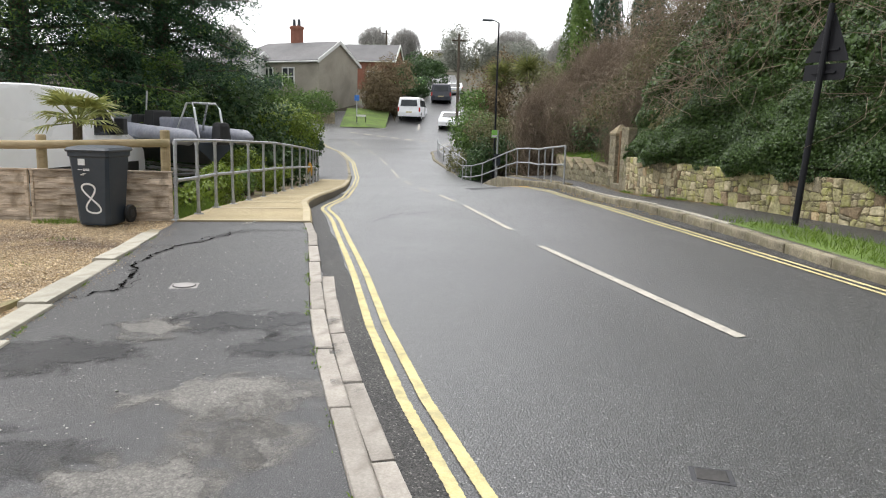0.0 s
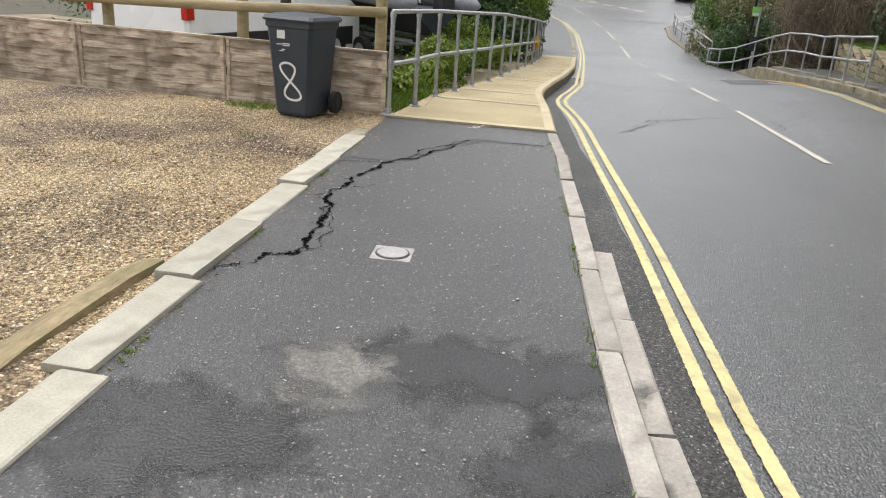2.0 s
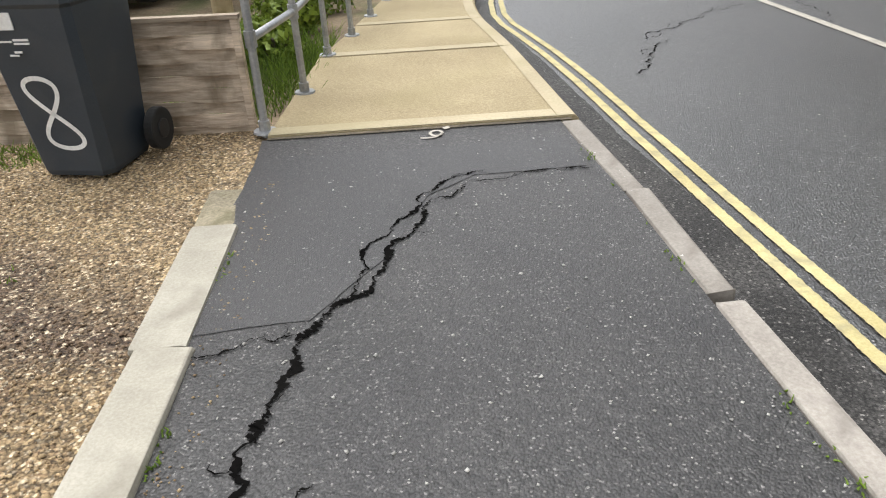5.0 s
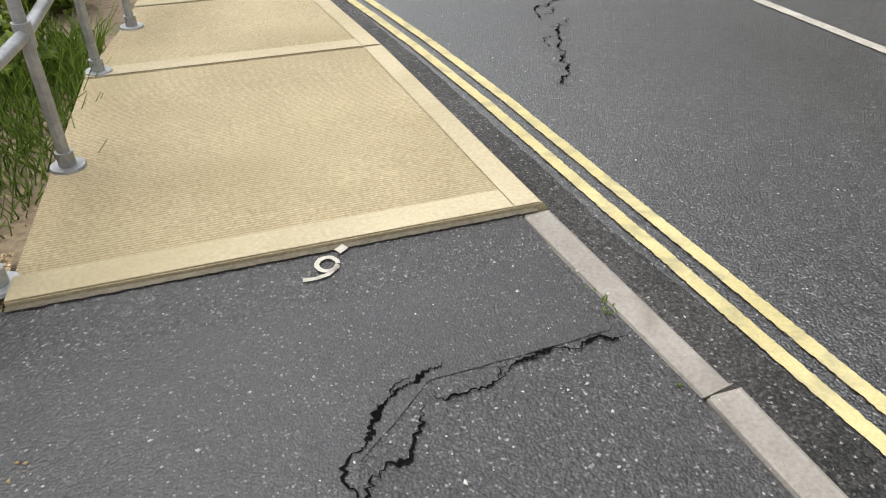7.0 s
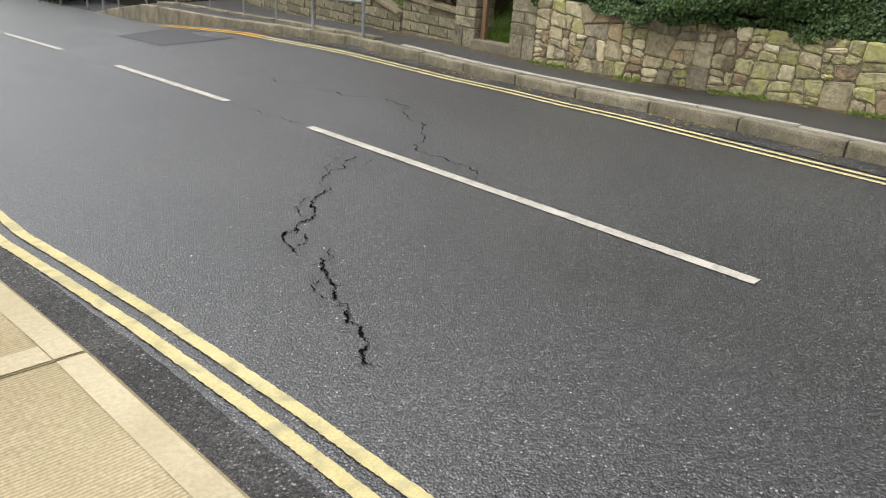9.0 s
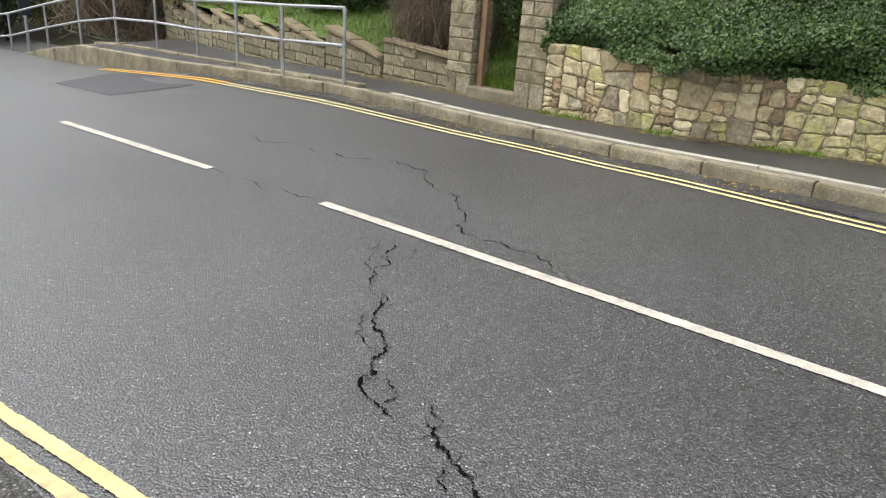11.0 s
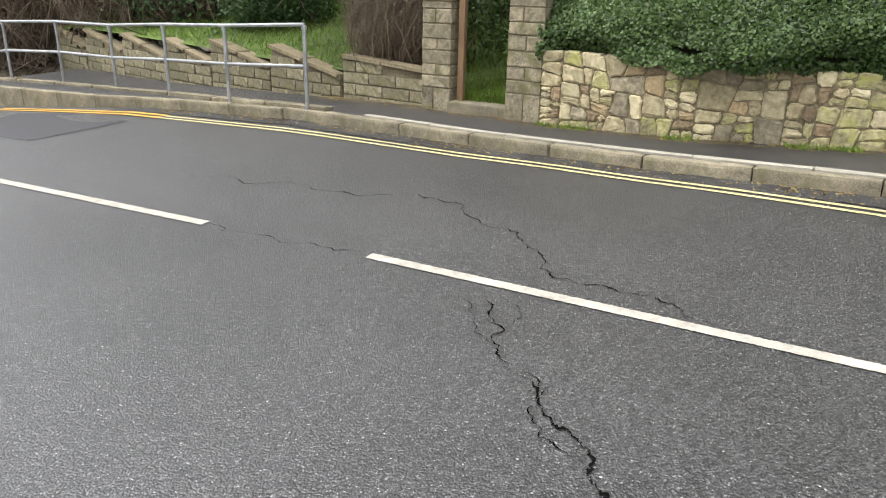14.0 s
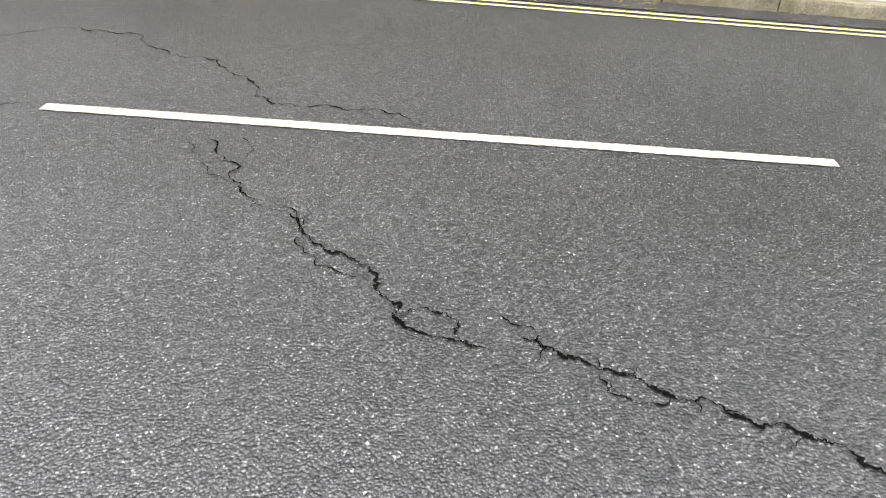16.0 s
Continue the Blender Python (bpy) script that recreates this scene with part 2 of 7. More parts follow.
GRASS = leaf_mat("grass_blades", (0.05, 0.1, 0.012), (0.24, 0.36, 0.045), 0.6)
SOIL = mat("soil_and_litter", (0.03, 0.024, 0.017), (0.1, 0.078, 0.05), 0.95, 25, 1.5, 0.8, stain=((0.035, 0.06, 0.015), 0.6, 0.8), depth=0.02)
LAWN = mat("lawn", (0.04, 0.07, 0.014), (0.15, 0.23, 0.04), 0.95, 40, 1.0, 0.8, stain=((0.06, 0.062, 0.028), 1.3, 0.55), depth=0.02)
STONE = mat("wall_stone", (0.286, 0.235, 0.133), (0.594, 0.51, 0.327), 0.9, 24, 7, 1.0, stain=((0.17, 0.15, 0.075), 7, 0.7, 0.46), each=0.22, depth=0.022)
STONEWARM = mat("ochre_wall_stone", (0.286, 0.205, 0.107), (0.53, 0.41, 0.241), 0.9, 38, 6, 1.0, each=0.22, depth=0.014)
STONEGREY = mat("grey_wall_stone", (0.18, 0.15, 0.0989), (0.445, 0.39, 0.267), 0.9, 24, 7, 1.0, stain=((0.1, 0.088, 0.05), 7, 0.7, 0.46), each=0.22, depth=0.022)
STONEGREEN = mat("mossy_wall_stone", (0.2, 0.18, 0.09), (0.5, 0.45, 0.25), 0.92, 24, 6, 1.0, stain=((0.36, 0.36, 0.09), 6, 0.7, 0.47), each=0.25, depth=0.02)
MORTAR = mat("old_mortar", (0.1, 0.082, 0.052), (0.3, 0.25, 0.16), 0.95, 40, 3, 0.9, stain=((0.127, 0.11, 0.0602), 2, 0.5), depth=0.012)
STONECREAM = mat("cream_wall_stone", (0.445, 0.38, 0.224), (0.7, 0.62, 0.413), 0.9, 24, 7, 1.0, stain=((0.24, 0.2, 0.11), 7, 0.7, 0.48), each=0.15, depth=0.022)
STONEBROWN = mat("rust_brown_wall_stone", (0.16, 0.115, 0.07), (0.4, 0.3, 0.18), 0.92, 24, 6, 1.0, stain=((0.12, 0.1, 0.06), 7, 0.6, 0.46), each=0.25, depth=0.02)
BLOCK = mat("weathered_block", (0.11, 0.095, 0.065), (0.42, 0.365, 0.25), 0.92, 34, 4, 1.0, stain=((0.12, 0.115, 0.045), 4.5, 0.85, 0.45), each=0.3, depth=0.012)
COPING = mat("stained_coping", (0.148, 0.12, 0.0731), (0.318, 0.26, 0.163), 0.92, 30, 4, 0.8, stain=((0.106, 0.1, 0.0344), 3, 0.6), each=0.15)
GALV = mat("galvanised_steel", (0.3, 0.31, 0.32), (0.5, 0.51, 0.52), 0.48, 50, 4, 0.15, metal=0.65, stain=((0.22, 0.22, 0.21), 6, 0.4))
TIMBER = mat("weathered_fence_timber", (0.19, 0.14, 0.1), (0.66, 0.55, 0.43), 0.88, 34, 3, 0.9, squash=(0.1, 1, 1.6), stain=((0.17, 0.13, 0.085), 4, 0.75, 0.46), each=0.22, depth=0.008)
LOG = mat("treated_log", (0.24, 0.18, 0.095), (0.46, 0.37, 0.23), 0.85, 20, 3, 0.5, squash=(0.2, 1, 1), stain=((0.24, 0.22, 0.09), 2, 0.4), depth=0.006)
BINMAT = mat("grey_bin_plastic", (0.022, 0.031, 0.042), (0.036, 0.047, 0.061), 0.45, 150, 2, 0.15, stain=((0.06, 0.065, 0.07), 5, 0.3))
BLACK = mat("black_plastic", (0.012, 0.012, 0.013), (0.025, 0.025, 0.027), 0.5, 80, 3, 0.15)
RUBBER = mat("rubber", (0.012, 0.012, 0.012), (0.022, 0.022, 0.022), 0.8, 60, 3, 0.3)
PAINTW = mat("painted_white_marks", (0.6, 0.6, 0.58), (0.8, 0.8, 0.78), 0.7, 60, 5, 0.1)
VANWHITE = mat("white_vehicle_paint", (0.82, 0.83, 0.85), (0.88, 0.89, 0.9), 0.28, 3, 0.8, 0.0, stain=((0.76, 0.76, 0.75), 2, 0.3))
DARKPAINT = mat("dark_vehicle_paint", (0.03, 0.034, 0.045), (0.05, 0.055, 0.07), 0.3, 3, 0.8, 0.0)
SILVER = mat("silver_vehicle_paint", (0.45, 0.46, 0.48), (0.58, 0.59, 0.6), 0.3, 3, 0.8, 0.0, metal=0.3)
GLASS = mat("dark_window_glass", (0.012, 0.015, 0.017), (0.03, 0.035, 0.04), 0.08, 2, 0.6, 0.0)
REDLENS = mat("red_lamp_lens", (0.4, 0.015, 0.012), (0.55, 0.03, 0.02), 0.2, 20, 3, 0.0)
TUBE = mat("grey_boat_tube", (0.2, 0.21, 0.25), (0.34, 0.35, 0.39), 0.55, 14, 2, 0.1, stain=((0.15, 0.15, 0.18), 4, 0.4))
ALUMINIUM = mat("polished_tube", (0.55, 0.56, 0.57), (0.7, 0.7, 0.7), 0.3, 20, 3, 0.0, metal=0.9)
RENDER = mat("grey_house_render", (0.26, 0.235, 0.19), (0.4, 0.365, 0.3), 0.95, 12, 0.7, 0.5, stain=((0.2, 0.185, 0.155), 0.4, 0.6), depth=0.03)
WHITEWALL = mat("white_house_wall", (0.6, 0.6, 0.58), (0.75, 0.75, 0.73), 0.9, 10, 0.8, 0.2)
CREAM = mat("cream_house_wall", (0.4, 0.36, 0.27), (0.52, 0.47, 0.37), 0.9, 10, 0.8, 0.3)
SLATE = mat("slate_roof", (0.1, 0.098, 0.1), (0.19, 0.185, 0.185), 0.8, 9, 0.6, 0.6, squash=(1, 0.2, 2), depth=0.02)
REDBRICK = mat("red_brick", (0.17, 0.065, 0.042), (0.32, 0.14, 0.095), 0.9, 12, 1, 0.4)
BARK = mat("bark", (0.05, 0.04, 0.03), (0.14, 0.115, 0.085), 0.95, 30, 4, 0.9, depth=0.02)
TWIG = leaf_mat("bare_twigs", (0.1125, 0.0825, 0.06), (0.36, 0.285, 0.21), 0.9)
REDTWIG = leaf_mat("reddish_twigs", (0.1, 0.078, 0.055), (0.33, 0.262, 0.185), 0.9)
# the third tone paints highlights onto the few brightest leaves
IVY = leaf_mat("ivy_leaves", (0.006, 0.018, 0.005), (0.085, 0.145, 0.034), 0.4, (0.16, 0.24, 0.1))
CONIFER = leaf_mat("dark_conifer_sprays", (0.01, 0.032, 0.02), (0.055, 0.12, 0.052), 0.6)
# lighter copy of the conifer green, with the look of lit sprays in its colour
CONIFERLIT = leaf_mat("lit_conifer_sprays", (0.04, 0.085, 0.016), (0.15, 0.24, 0.045), 0.6)
SHRUB = leaf_mat("shrub_leaves", (0.0338, 0.0743, 0.0203), (0.162, 0.2565, 0.0607), 0.5)
YSHRUB = leaf_mat("yellow_green_leaves", (0.05, 0.09, 0.012), (0.24, 0.32, 0.045), 0.5)
DARKLEAF = leaf_mat("dark_shrub_leaves", (0.017, 0.0374, 0.0153), (0.0765, 0.136, 0.0425), 0.55)
BROWNLEAF = leaf_mat("brown_hedge_leaves", (0.091, 0.065, 0.039), (0.26, 0.2015, 0.117), 0.8)
OLIVE = leaf_mat("olive_scrub_leaves", (0.0625, 0.0688, 0.0312), (0.2125, 0.2063, 0.1), 0.7)
PALM = leaf_mat("palm_leaves", (0.084, 0.119, 0.028), (0.364, 0.378, 0.126), 0.5)
DRYLEAF = leaf_mat("fallen_leaves", (0.12, 0.075, 0.03), (0.4, 0.3, 0.12), 0.8)
# distance haze is mixed into these two colours as a paler grey
HAZETREE = leaf_mat("haze_paled_foliage", (0.2, 0.21, 0.18), (0.36, 0.37, 0.32), 0.8)
HAZETWIG = leaf_mat("haze_paled_twigs", (0.3, 0.29, 0.27), (0.48, 0.46, 0.43), 0.9)
SIGNBLUE = mat("blue_sign_face", (0.02, 0.12, 0.4), (0.03, 0.16, 0.5), 0.4, 20, 2, 0.0)
SIGNGREEN = mat("lime_sign_face", (0.22, 0.55, 0.1), (0.3, 0.65, 0.14), 0.4, 20, 2, 0.0)
STEELBLACK = mat("black_post_paint", (0.006, 0.006, 0.008), (0.013, 0.013, 0.016), 0.6, 50, 3, 0.1, spec=0.25)
EARTH = mat("bare_garden_earth", (0.11, 0.08, 0.05), (0.33, 0.255, 0.16), 0.95, 25, 1.5, 0.8, stain=((0.06, 0.1, 0.02), 0.9, 0.6), depth=0.02)
IRON = mat("cast_iron", (0.03, 0.028, 0.027), (0.08, 0.075, 0.07), 0.55, 60, 4, 0.4, metal=0.4)
PALEPLATE = mat("worn_cover_plate", (0.26, 0.24, 0.23), (0.42, 0.4, 0.38), 0.6, 70, 5, 0.4, stain=((0.16, 0.15, 0.15), 8, 0.5))
ROTWOOD = mat("rotten_board", (0.13, 0.095, 0.05), (0.4, 0.31, 0.18), 0.95, 30, 3, 0.9, squash=(1, 0.25, 1), stain=((0.16, 0.15, 0.06), 5, 0.75, 0.45), depth=0.012)
BRANCHWOOD = mat("gate_timber", (0.14, 0.08, 0.04), (0.27, 0.17, 0.095), 0.8, 20, 3, 0.4, squash=(1, 1, 0.15))


# ---------------------------------------------------------------- mesh helpers
def mesh_ob(name, verts, faces, material, smooth=False):
    me = bpy.data.meshes.new(name)
    me.from_pydata([tuple(v) for v in verts], [], faces)
    me.materials.append(material)
    if smooth:
        me.shade_smooth()
    return new(name, me)


def finish(name, bm, material, smooth=False):
    me = bpy.data.meshes.new(name)
    bmesh.ops.recalc_face_normals(bm, faces=bm.faces)
    bm.to_mesh(me)
    bm.free()
    me.materials.append(material)
    if smooth:
        me.shade_smooth()
    return me


def part(name, bm, material, parent, label="", smooth=False):
    ob = new(name, finish(name, bm, material, smooth))
    ob.parent = parent
    if label:
        tagged(ob, label)
    return ob


def thing(name, place, label, category, group="", kind="", turn=0.0):
    ob = new(name)
    ob.empty_display_size = 0.2
    ob.matrix_basis = pose(*place, 0, 0, turn)
    return tagged(ob, label, category, group, kind)


def box(bm, lo, hi, bevel=0.0, taper=1.0, m=None):
    """An upright block between two corners; taper shrinks its top."""
    c = [(a + b) / 2 for a, b in zip(lo, hi)]
    vs = bmesh.ops.create_cube(bm, size=1)["verts"]
    for v in vs:
        k = taper if v.co.z > 0 else 1.0
        v.co = Vector((c[0] + v.co.x * (hi[0] - lo[0]) * k, c[1] + v.co.y * (hi[1] - lo[1]) * k, c[2] + v.co.z * (hi[2] - lo[2])))
    if bevel:
        es = list({e for v in vs for e in v.link_edges})
        vs = bmesh.ops.bevel(bm, geom=es, offset=bevel, segments=2, affect="EDGES", profile=0.7)["verts"]
    if m:
        for v in vs:
            v.co = m @ v.co
    return bm


def pipe(bm, points, radii, sides=8, caps=True):
    """A round bar along points; radii: one, or one for each point."""
    pts = [Vector(p) for p in points]
    rs = radii if isinstance(radii, (list, tuple)) else [radii] * len(pts)
    rings = []
    for i, p in enumerate(pts):
        d = (pts[min(i + 1, len(pts) - 1)] - pts[max(i - 1, 0)]).normalized()
        side = d.cross(Vector((0.13, 0.31, 0.94))).normalized() if abs(d.z) < 0.9 else d.cross(Vector((1, 0.1, 0))).normalized()
        up = side.cross(d)
        rings.append([bm.verts.new(p + (side * math.cos(a) + up * math.sin(a)) * rs[i]) for a in (2 * math.pi * k / sides for k in range(sides))])
    for a, b in zip(rings, rings[1:]):
        for k in range(sides):
            bm.faces.new((a[k], a[(k + 1) % sides], b[(k + 1) % sides], b[k]))
    if caps:
        bm.faces.new(rings[0][::-1])
        bm.faces.new(rings[-1])
    return bm


def disc(bm, centre, axis, radius, width, sides=20, inner=0.0):
    """A wheel-like drum about an axis."""
    a = Vector(axis).normalized()
    pipe(bm, [Vector(centre) - a * width / 2, Vector(centre) - a * width * 0.42, Vector(centre) + a * width * 0.42, Vector(centre) + a * width / 2], [radius * 0.93, radius, radius, radius * 0.93], sides)
    return bm


def loft(bm, rings, closed=True, caps=True):
    """Joins rings of points, each of the same count, into one skin."""
    vs = [[bm.verts.new(p) for p in ring] for ring in rings]
    n = len(vs[0])
    for a, b in zip(vs, vs[1:]):
        for k in range(n if closed else n - 1):
            bm.faces.new((a[k], a[(k + 1) % n], b[(k + 1) % n], b[k]))
    if caps:
        bm.faces.new(vs[0][::-1])
        bm.faces.new(vs[-1])
    return bm


def lerp(table, y):
    ks = sorted(table)
    return float(np.interp(y, ks, [table[k] for k in ks]))


def vlerp(table, y):
    ks = sorted(table)
    return np.interp(y, ks, [table[k] for k in ks])


RNG = np.random.default_rng(7)


def leaf_cloud(name, pts, nrm, size, material, aspect=0.6, spread=0.7, seed=1, droop=0.0):
    """One mesh of many small folded leaves at pts, facing about along nrm."""
    rng = np.random.default_rng(seed)
    pts, nrm = np.asarray(pts, float), np.asarray(nrm, float)
    n = len(pts)
    d = nrm + rng.normal(0, spread, (n, 3))
    d /= np.linalg.norm(d, axis=1, keepdims=True) + 1e-9
    t = rng.normal(0, 1, (n, 3))
    t[:, 2] -= droop
    t -= d * (t * d).sum(1, keepdims=True)
    t /= np.linalg.norm(t, axis=1, keepdims=True) + 1e-9
    s = np.cross(d, t)
    L = (size * rng.uniform(0.6, 1.3, n))[:, None]
    w = L * aspect
    v = np.empty((n, 4, 3))
    v[:, 0] = pts - t * L * 0.5
    v[:, 1] = pts + s * w * 0.5 - d * w * 0.18
    v[:, 2] = pts + t * L * 0.5
    v[:, 3] = pts - s * w * 0.5 - d * w * 0.18
    me = bpy.data.meshes.new(name)
    me.vertices.add(n * 4)
    me.vertices.foreach_set("co", v.ravel())
    tri = (np.arange(n)[:, None] * 4 + np.array([0, 1, 2, 0, 2, 3])[None]).ravel()
    me.loops.add(n * 6)
    me.loops.foreach_set("vertex_index", tri)
    me.polygons.add(n * 2)
    me.polygons.foreach_set("loop_start", np.arange(n * 2) * 3)
    me.update(calc_edges=True)
    me.materials.append(material)
    return new(name, me)


def twig_cloud(name, starts, ends, width, material, seed=1, bend=0.12, parts=3):
    """One mesh of many thin bent three-sided twigs."""
    rng = np.random.default_rng(seed)
    a, b = np.asarray(starts, float), np.asarray(ends, float)
    n = len(a)
    L = np.linalg.norm(b - a, axis=1, keepdims=True)
    ring = []
    off = rng.normal(0, 1, (n, 3)) * L * bend
    for i in range(parts + 1):
        u = i / parts
        c = a + (b - a) * u + off * (4 * u * (1 - u)) + rng.normal(0, 1, (n, 3)) * L * 0.02
        r = width * (1 - 0.75 * u)
        d = (b - a) / (L + 1e-9)
        s = np.cross(d, [0.21, 0.13, 0.97])
        s /= np.linalg.norm(s, axis=1, keepdims=True) + 1e-9
        q = np.cross(d, s)
        ring.append(np.stack([c + s * r, c - s * r * 0.5 + q * r * 0.87, c - s * r * 0.5 - q * r * 0.87], 1))
    v = np.stack(ring, 1).reshape(n, -1, 3)
    per = (parts + 1) * 3
    quad = []
    for i in range(parts):
        for k in range(3):
            quad += [i * 3 + k, i * 3 + (k + 1) % 3, (i + 1) * 3 + (k + 1) % 3, (i + 1) * 3 + k]
    quad = np.array(quad)
    idx = (np.arange(n)[:, None] * per + quad[None]).ravel()
    me = bpy.data.meshes.new(name)
    me.vertices.add(n * per)
    me.vertices.foreach_set("co", v.ravel())
    me.loops.add(len(idx))
    me.loops.foreach_set("vertex_index", idx)
    me.polygons.add(len(idx) // 4)
    me.polygons.foreach_set("loop_start", np.arange(len(idx) // 4) * 4)
    me.update(calc_edges=True)
    me.materials.append(material)
    return new(name, me)


def under(parent, ob, name, label=""):
    """Makes ob a part of parent, built in the parent's own coordinates."""
    ob.name = name
    ob.parent = parent
    if label:
        tagged(ob, label)
    return ob

# ---------------------------------------------------------------- lie of the land
ROAD_L = {-60: 0.3, -10: 0.05, 0: 0.0, 5: -0.02, 7: -0.03, 10: -0.1, 12: -0.17, 13: -0.21, 16: -0.33, 20: -0.52, 26: -0.83, 33: -1.05}
ROAD_C = {-60: 0.3, -10: 0.0, 0: -0.07, 9: -0.15, 11: -0.185, 15.25: -0.29, 17: -0.38, 20: -0.54, 26: -0.84, 33: -1.05}
ROAD_R = {-60: 0.3, -10: 0.02, 0: 0.02, 6: 0.02, 9: 0.02, 11: 0.0, 12.4: -0.01, 13.4: -0.045, 14.2: -0.085, 15.1: -0.115, 16: -0.15, 18.5: -0.2, 21.3: -0.34, 26: -0.78, 33: -1.05}
FAR = {33: -1.05, 37: -0.9, 43: -0.62, 49: -0.37, 55: 0.15, 58: 0.75, 62: 1.35, 72: 3.2, 90: 6.0, 120: 10.0, 200: 17.0, 420: 20.0}
KERB_L = {-60: 3.0, -10: -0.9, 0: -2.1, 2.74: -2.455, 4.06: -2.605, 5: -2.685, 6: -2.74, 7.2: -2.79, 9.3: -2.89, 10.2: -2.98, 10.9: -3.01, 12.2: -3.07, 13.6: -3.18, 14.5: -3.15, 18: -2.76, 22: -2.45, 28: -2.22, 33: -2.1, 40: -2.15, 46: -2.7, 52: -4.2, 56: -6.5}
KERB_R = {-60: 8.0, -10: 3.6, 0: 2.6, 6: 2.33, 9: 2.52, 12.4: 2.58, 13.4: 2.61, 15: 2.75, 18.4: 3.08, 20.5: 3.1, 25: 3.05, 30: 3.0, 36: 2.85, 42: 2.7, 47: 3.2, 51: 4.8, 54: 7.0}
CENTRE = {-10: 1.3, 4.9: 0.29, 9.3: -0.02, 16: -0.005, 20: 0.11, 31: 0.05, 37: -0.03, 43: -0.3, 49: -0.8, 55: -2.0}
FOOT_L = {-60: 0.25, -10: 0.03, 10.2: 0.0, 10.25: 0.02, 12.2: -0.03, 16: -0.16, 20: -0.37, 26: -0.7, 33: -0.93}
FOOT_R = {-60: 0.45, -10: 0.14, 0: 0.12, 9: 0.12, 11: 0.115, 12.4: 0.1, 13.4: 0.06, 14.2: 0.02, 15.1: -0.01, 15.9: -0.035, 18.5: -0.08, 21.3: -0.21, 22.75: -0.3, 26: -0.42, 28: -0.75, 30: -1.15, 33: -1.2, 37: -0.85, 43: -0.55, 49: -0.28, 54: 0.2}
WALL_X = {-30: 7.0, -5: 5.2, 2: 4.7, 7: 4.35, 10: 3.95, 12: 3.68, 13: 3.56, 14.2: 3.52, 15.6: 3.62, 17: 3.85, 19: 4.0, 22: 4.35, 26: 5.3, 30: 6.4}


def road_z(x, y):
    if y >= 33:
        return lerp(FAR, y)
    return float(np.interp(x, [lerp(KERB_L, y), 0, lerp(KERB_R, y)], [lerp(ROAD_L, y), lerp(ROAD_C, y), lerp(ROAD_R, y)]))


def foot_z(x, y):
    return lerp(FOOT_L, y)


def right_z(x, y):
    return lerp(FOOT_R, y) + 0.04 * max(0.0, x - lerp(KERB_R, y))


def nine_z(x, y):
    z0, z1 = foot_z(x, 10.0), foot_z(x, 10.25)
    return z0 + (z1 - z0) * max(0.0, y - 10.0) / 0.25


def strip(name, ys, left, right, height, material, across=8, lift=0.0, label="", category="", kind="structure", crown=False):
    """A sheet between two lines across x, along y, laid on a height."""
    verts, faces = [], []
    for y in ys:
        a, b = left(y), right(y)
        for k in range(across + 1):
            x = a + (b - a) * k / across
            if crown:
                x = a * (1 - 2 * k / across) if 2 * k <= across else b * (2 * k / across - 1)
            verts.append((x, y, height(x, y) + lift))
    w = across + 1
    for i in range(len(ys) - 1):
        for k in range(across):
            faces.append((i * w + k, i * w + k + 1, (i + 1) * w + k + 1, (i + 1) * w + k))
    ob = mesh_ob(name, verts, faces, material, True)
    return tagged(ob, label, category, "", kind)


def ribbon(name, line, width, height, material, lift, label, category, ragged=0.0, seed=3, group="", kind="structure", step=0.04, ends=1.0):
    """A painted or cracked line of a width along points, following the ground."""
    rng = random.Random(seed)
    dense = []
    for (x0, y0), (x1, y1) in zip(line, line[1:]):
        n = max(1, int(math.hypot(x1 - x0, y1 - y0) / step))
        dense += [(x0 + (x1 - x0) * i / n, y0 + (y1 - y0) * i / n) for i in range(n)]
    dense.append(line[-1])
    verts, faces = [], []
    n = len(dense)
    for i, (x, y) in enumerate(dense):
        a, b = dense[max(0, i - 1)], dense[min(n - 1, i + 1)]
        dx, dy = b[0] - a[0], b[1] - a[1]
        k = math.hypot(dx, dy) or 1
        nx, ny = -dy / k, dx / k
        j = rng.uniform(-1, 1) * ragged * 1.4 if ragged > 0.2 else 0.0
        wa = width / 2 * (1 + rng.uniform(-ragged, ragged))
        wb = width / 2 * (1 + rng.uniform(-ragged, ragged))
        if ends != 1.0 and (i == 0 or i == n - 1):
            wa, wb = wa * ends, wb * ends
        cx, cy = x + nx * j * width, y + ny * j * width
        for s, w in ((1, wa), (-1, wb)):
            px, py = cx + nx * w * s, cy + ny * w * s
            verts.append((px, py, height(px, py) + lift))
        if i:
            q = 2 * i
            faces.append((q - 2, q, q + 1, q - 1))
    ob = mesh_ob(name, verts, faces, material)
    return tagged(ob, label, category, group, kind)


YS = [-60, -45, -30, -20, -14, -10, -7, -4] + [i * 0.25 for i in range(-8, 225)]

# ground sheet to the horizon
BASE = {-400: 0.3, -60: 0.1, -10: -0.25, 10: -0.3, 20: -0.75, 33: -1.35, 43: -0.9, 49: -0.65, 55: -0.12, 58: 0.55, 62: 1.25, 72: 3.1, 90: 5.9, 120: 9.9, 200: 16.9, 420: 19.9, 2500: 20.0}


def base_z(x, y):
    z = lerp(BASE, y)
    if y < 30:
        w = max(0.0, min(1.0, (x - 5.5) / 7)) * (1 - max(0, y - 20) / 10 if y > 20 else 1)
        z += 4.5 * w
    return z


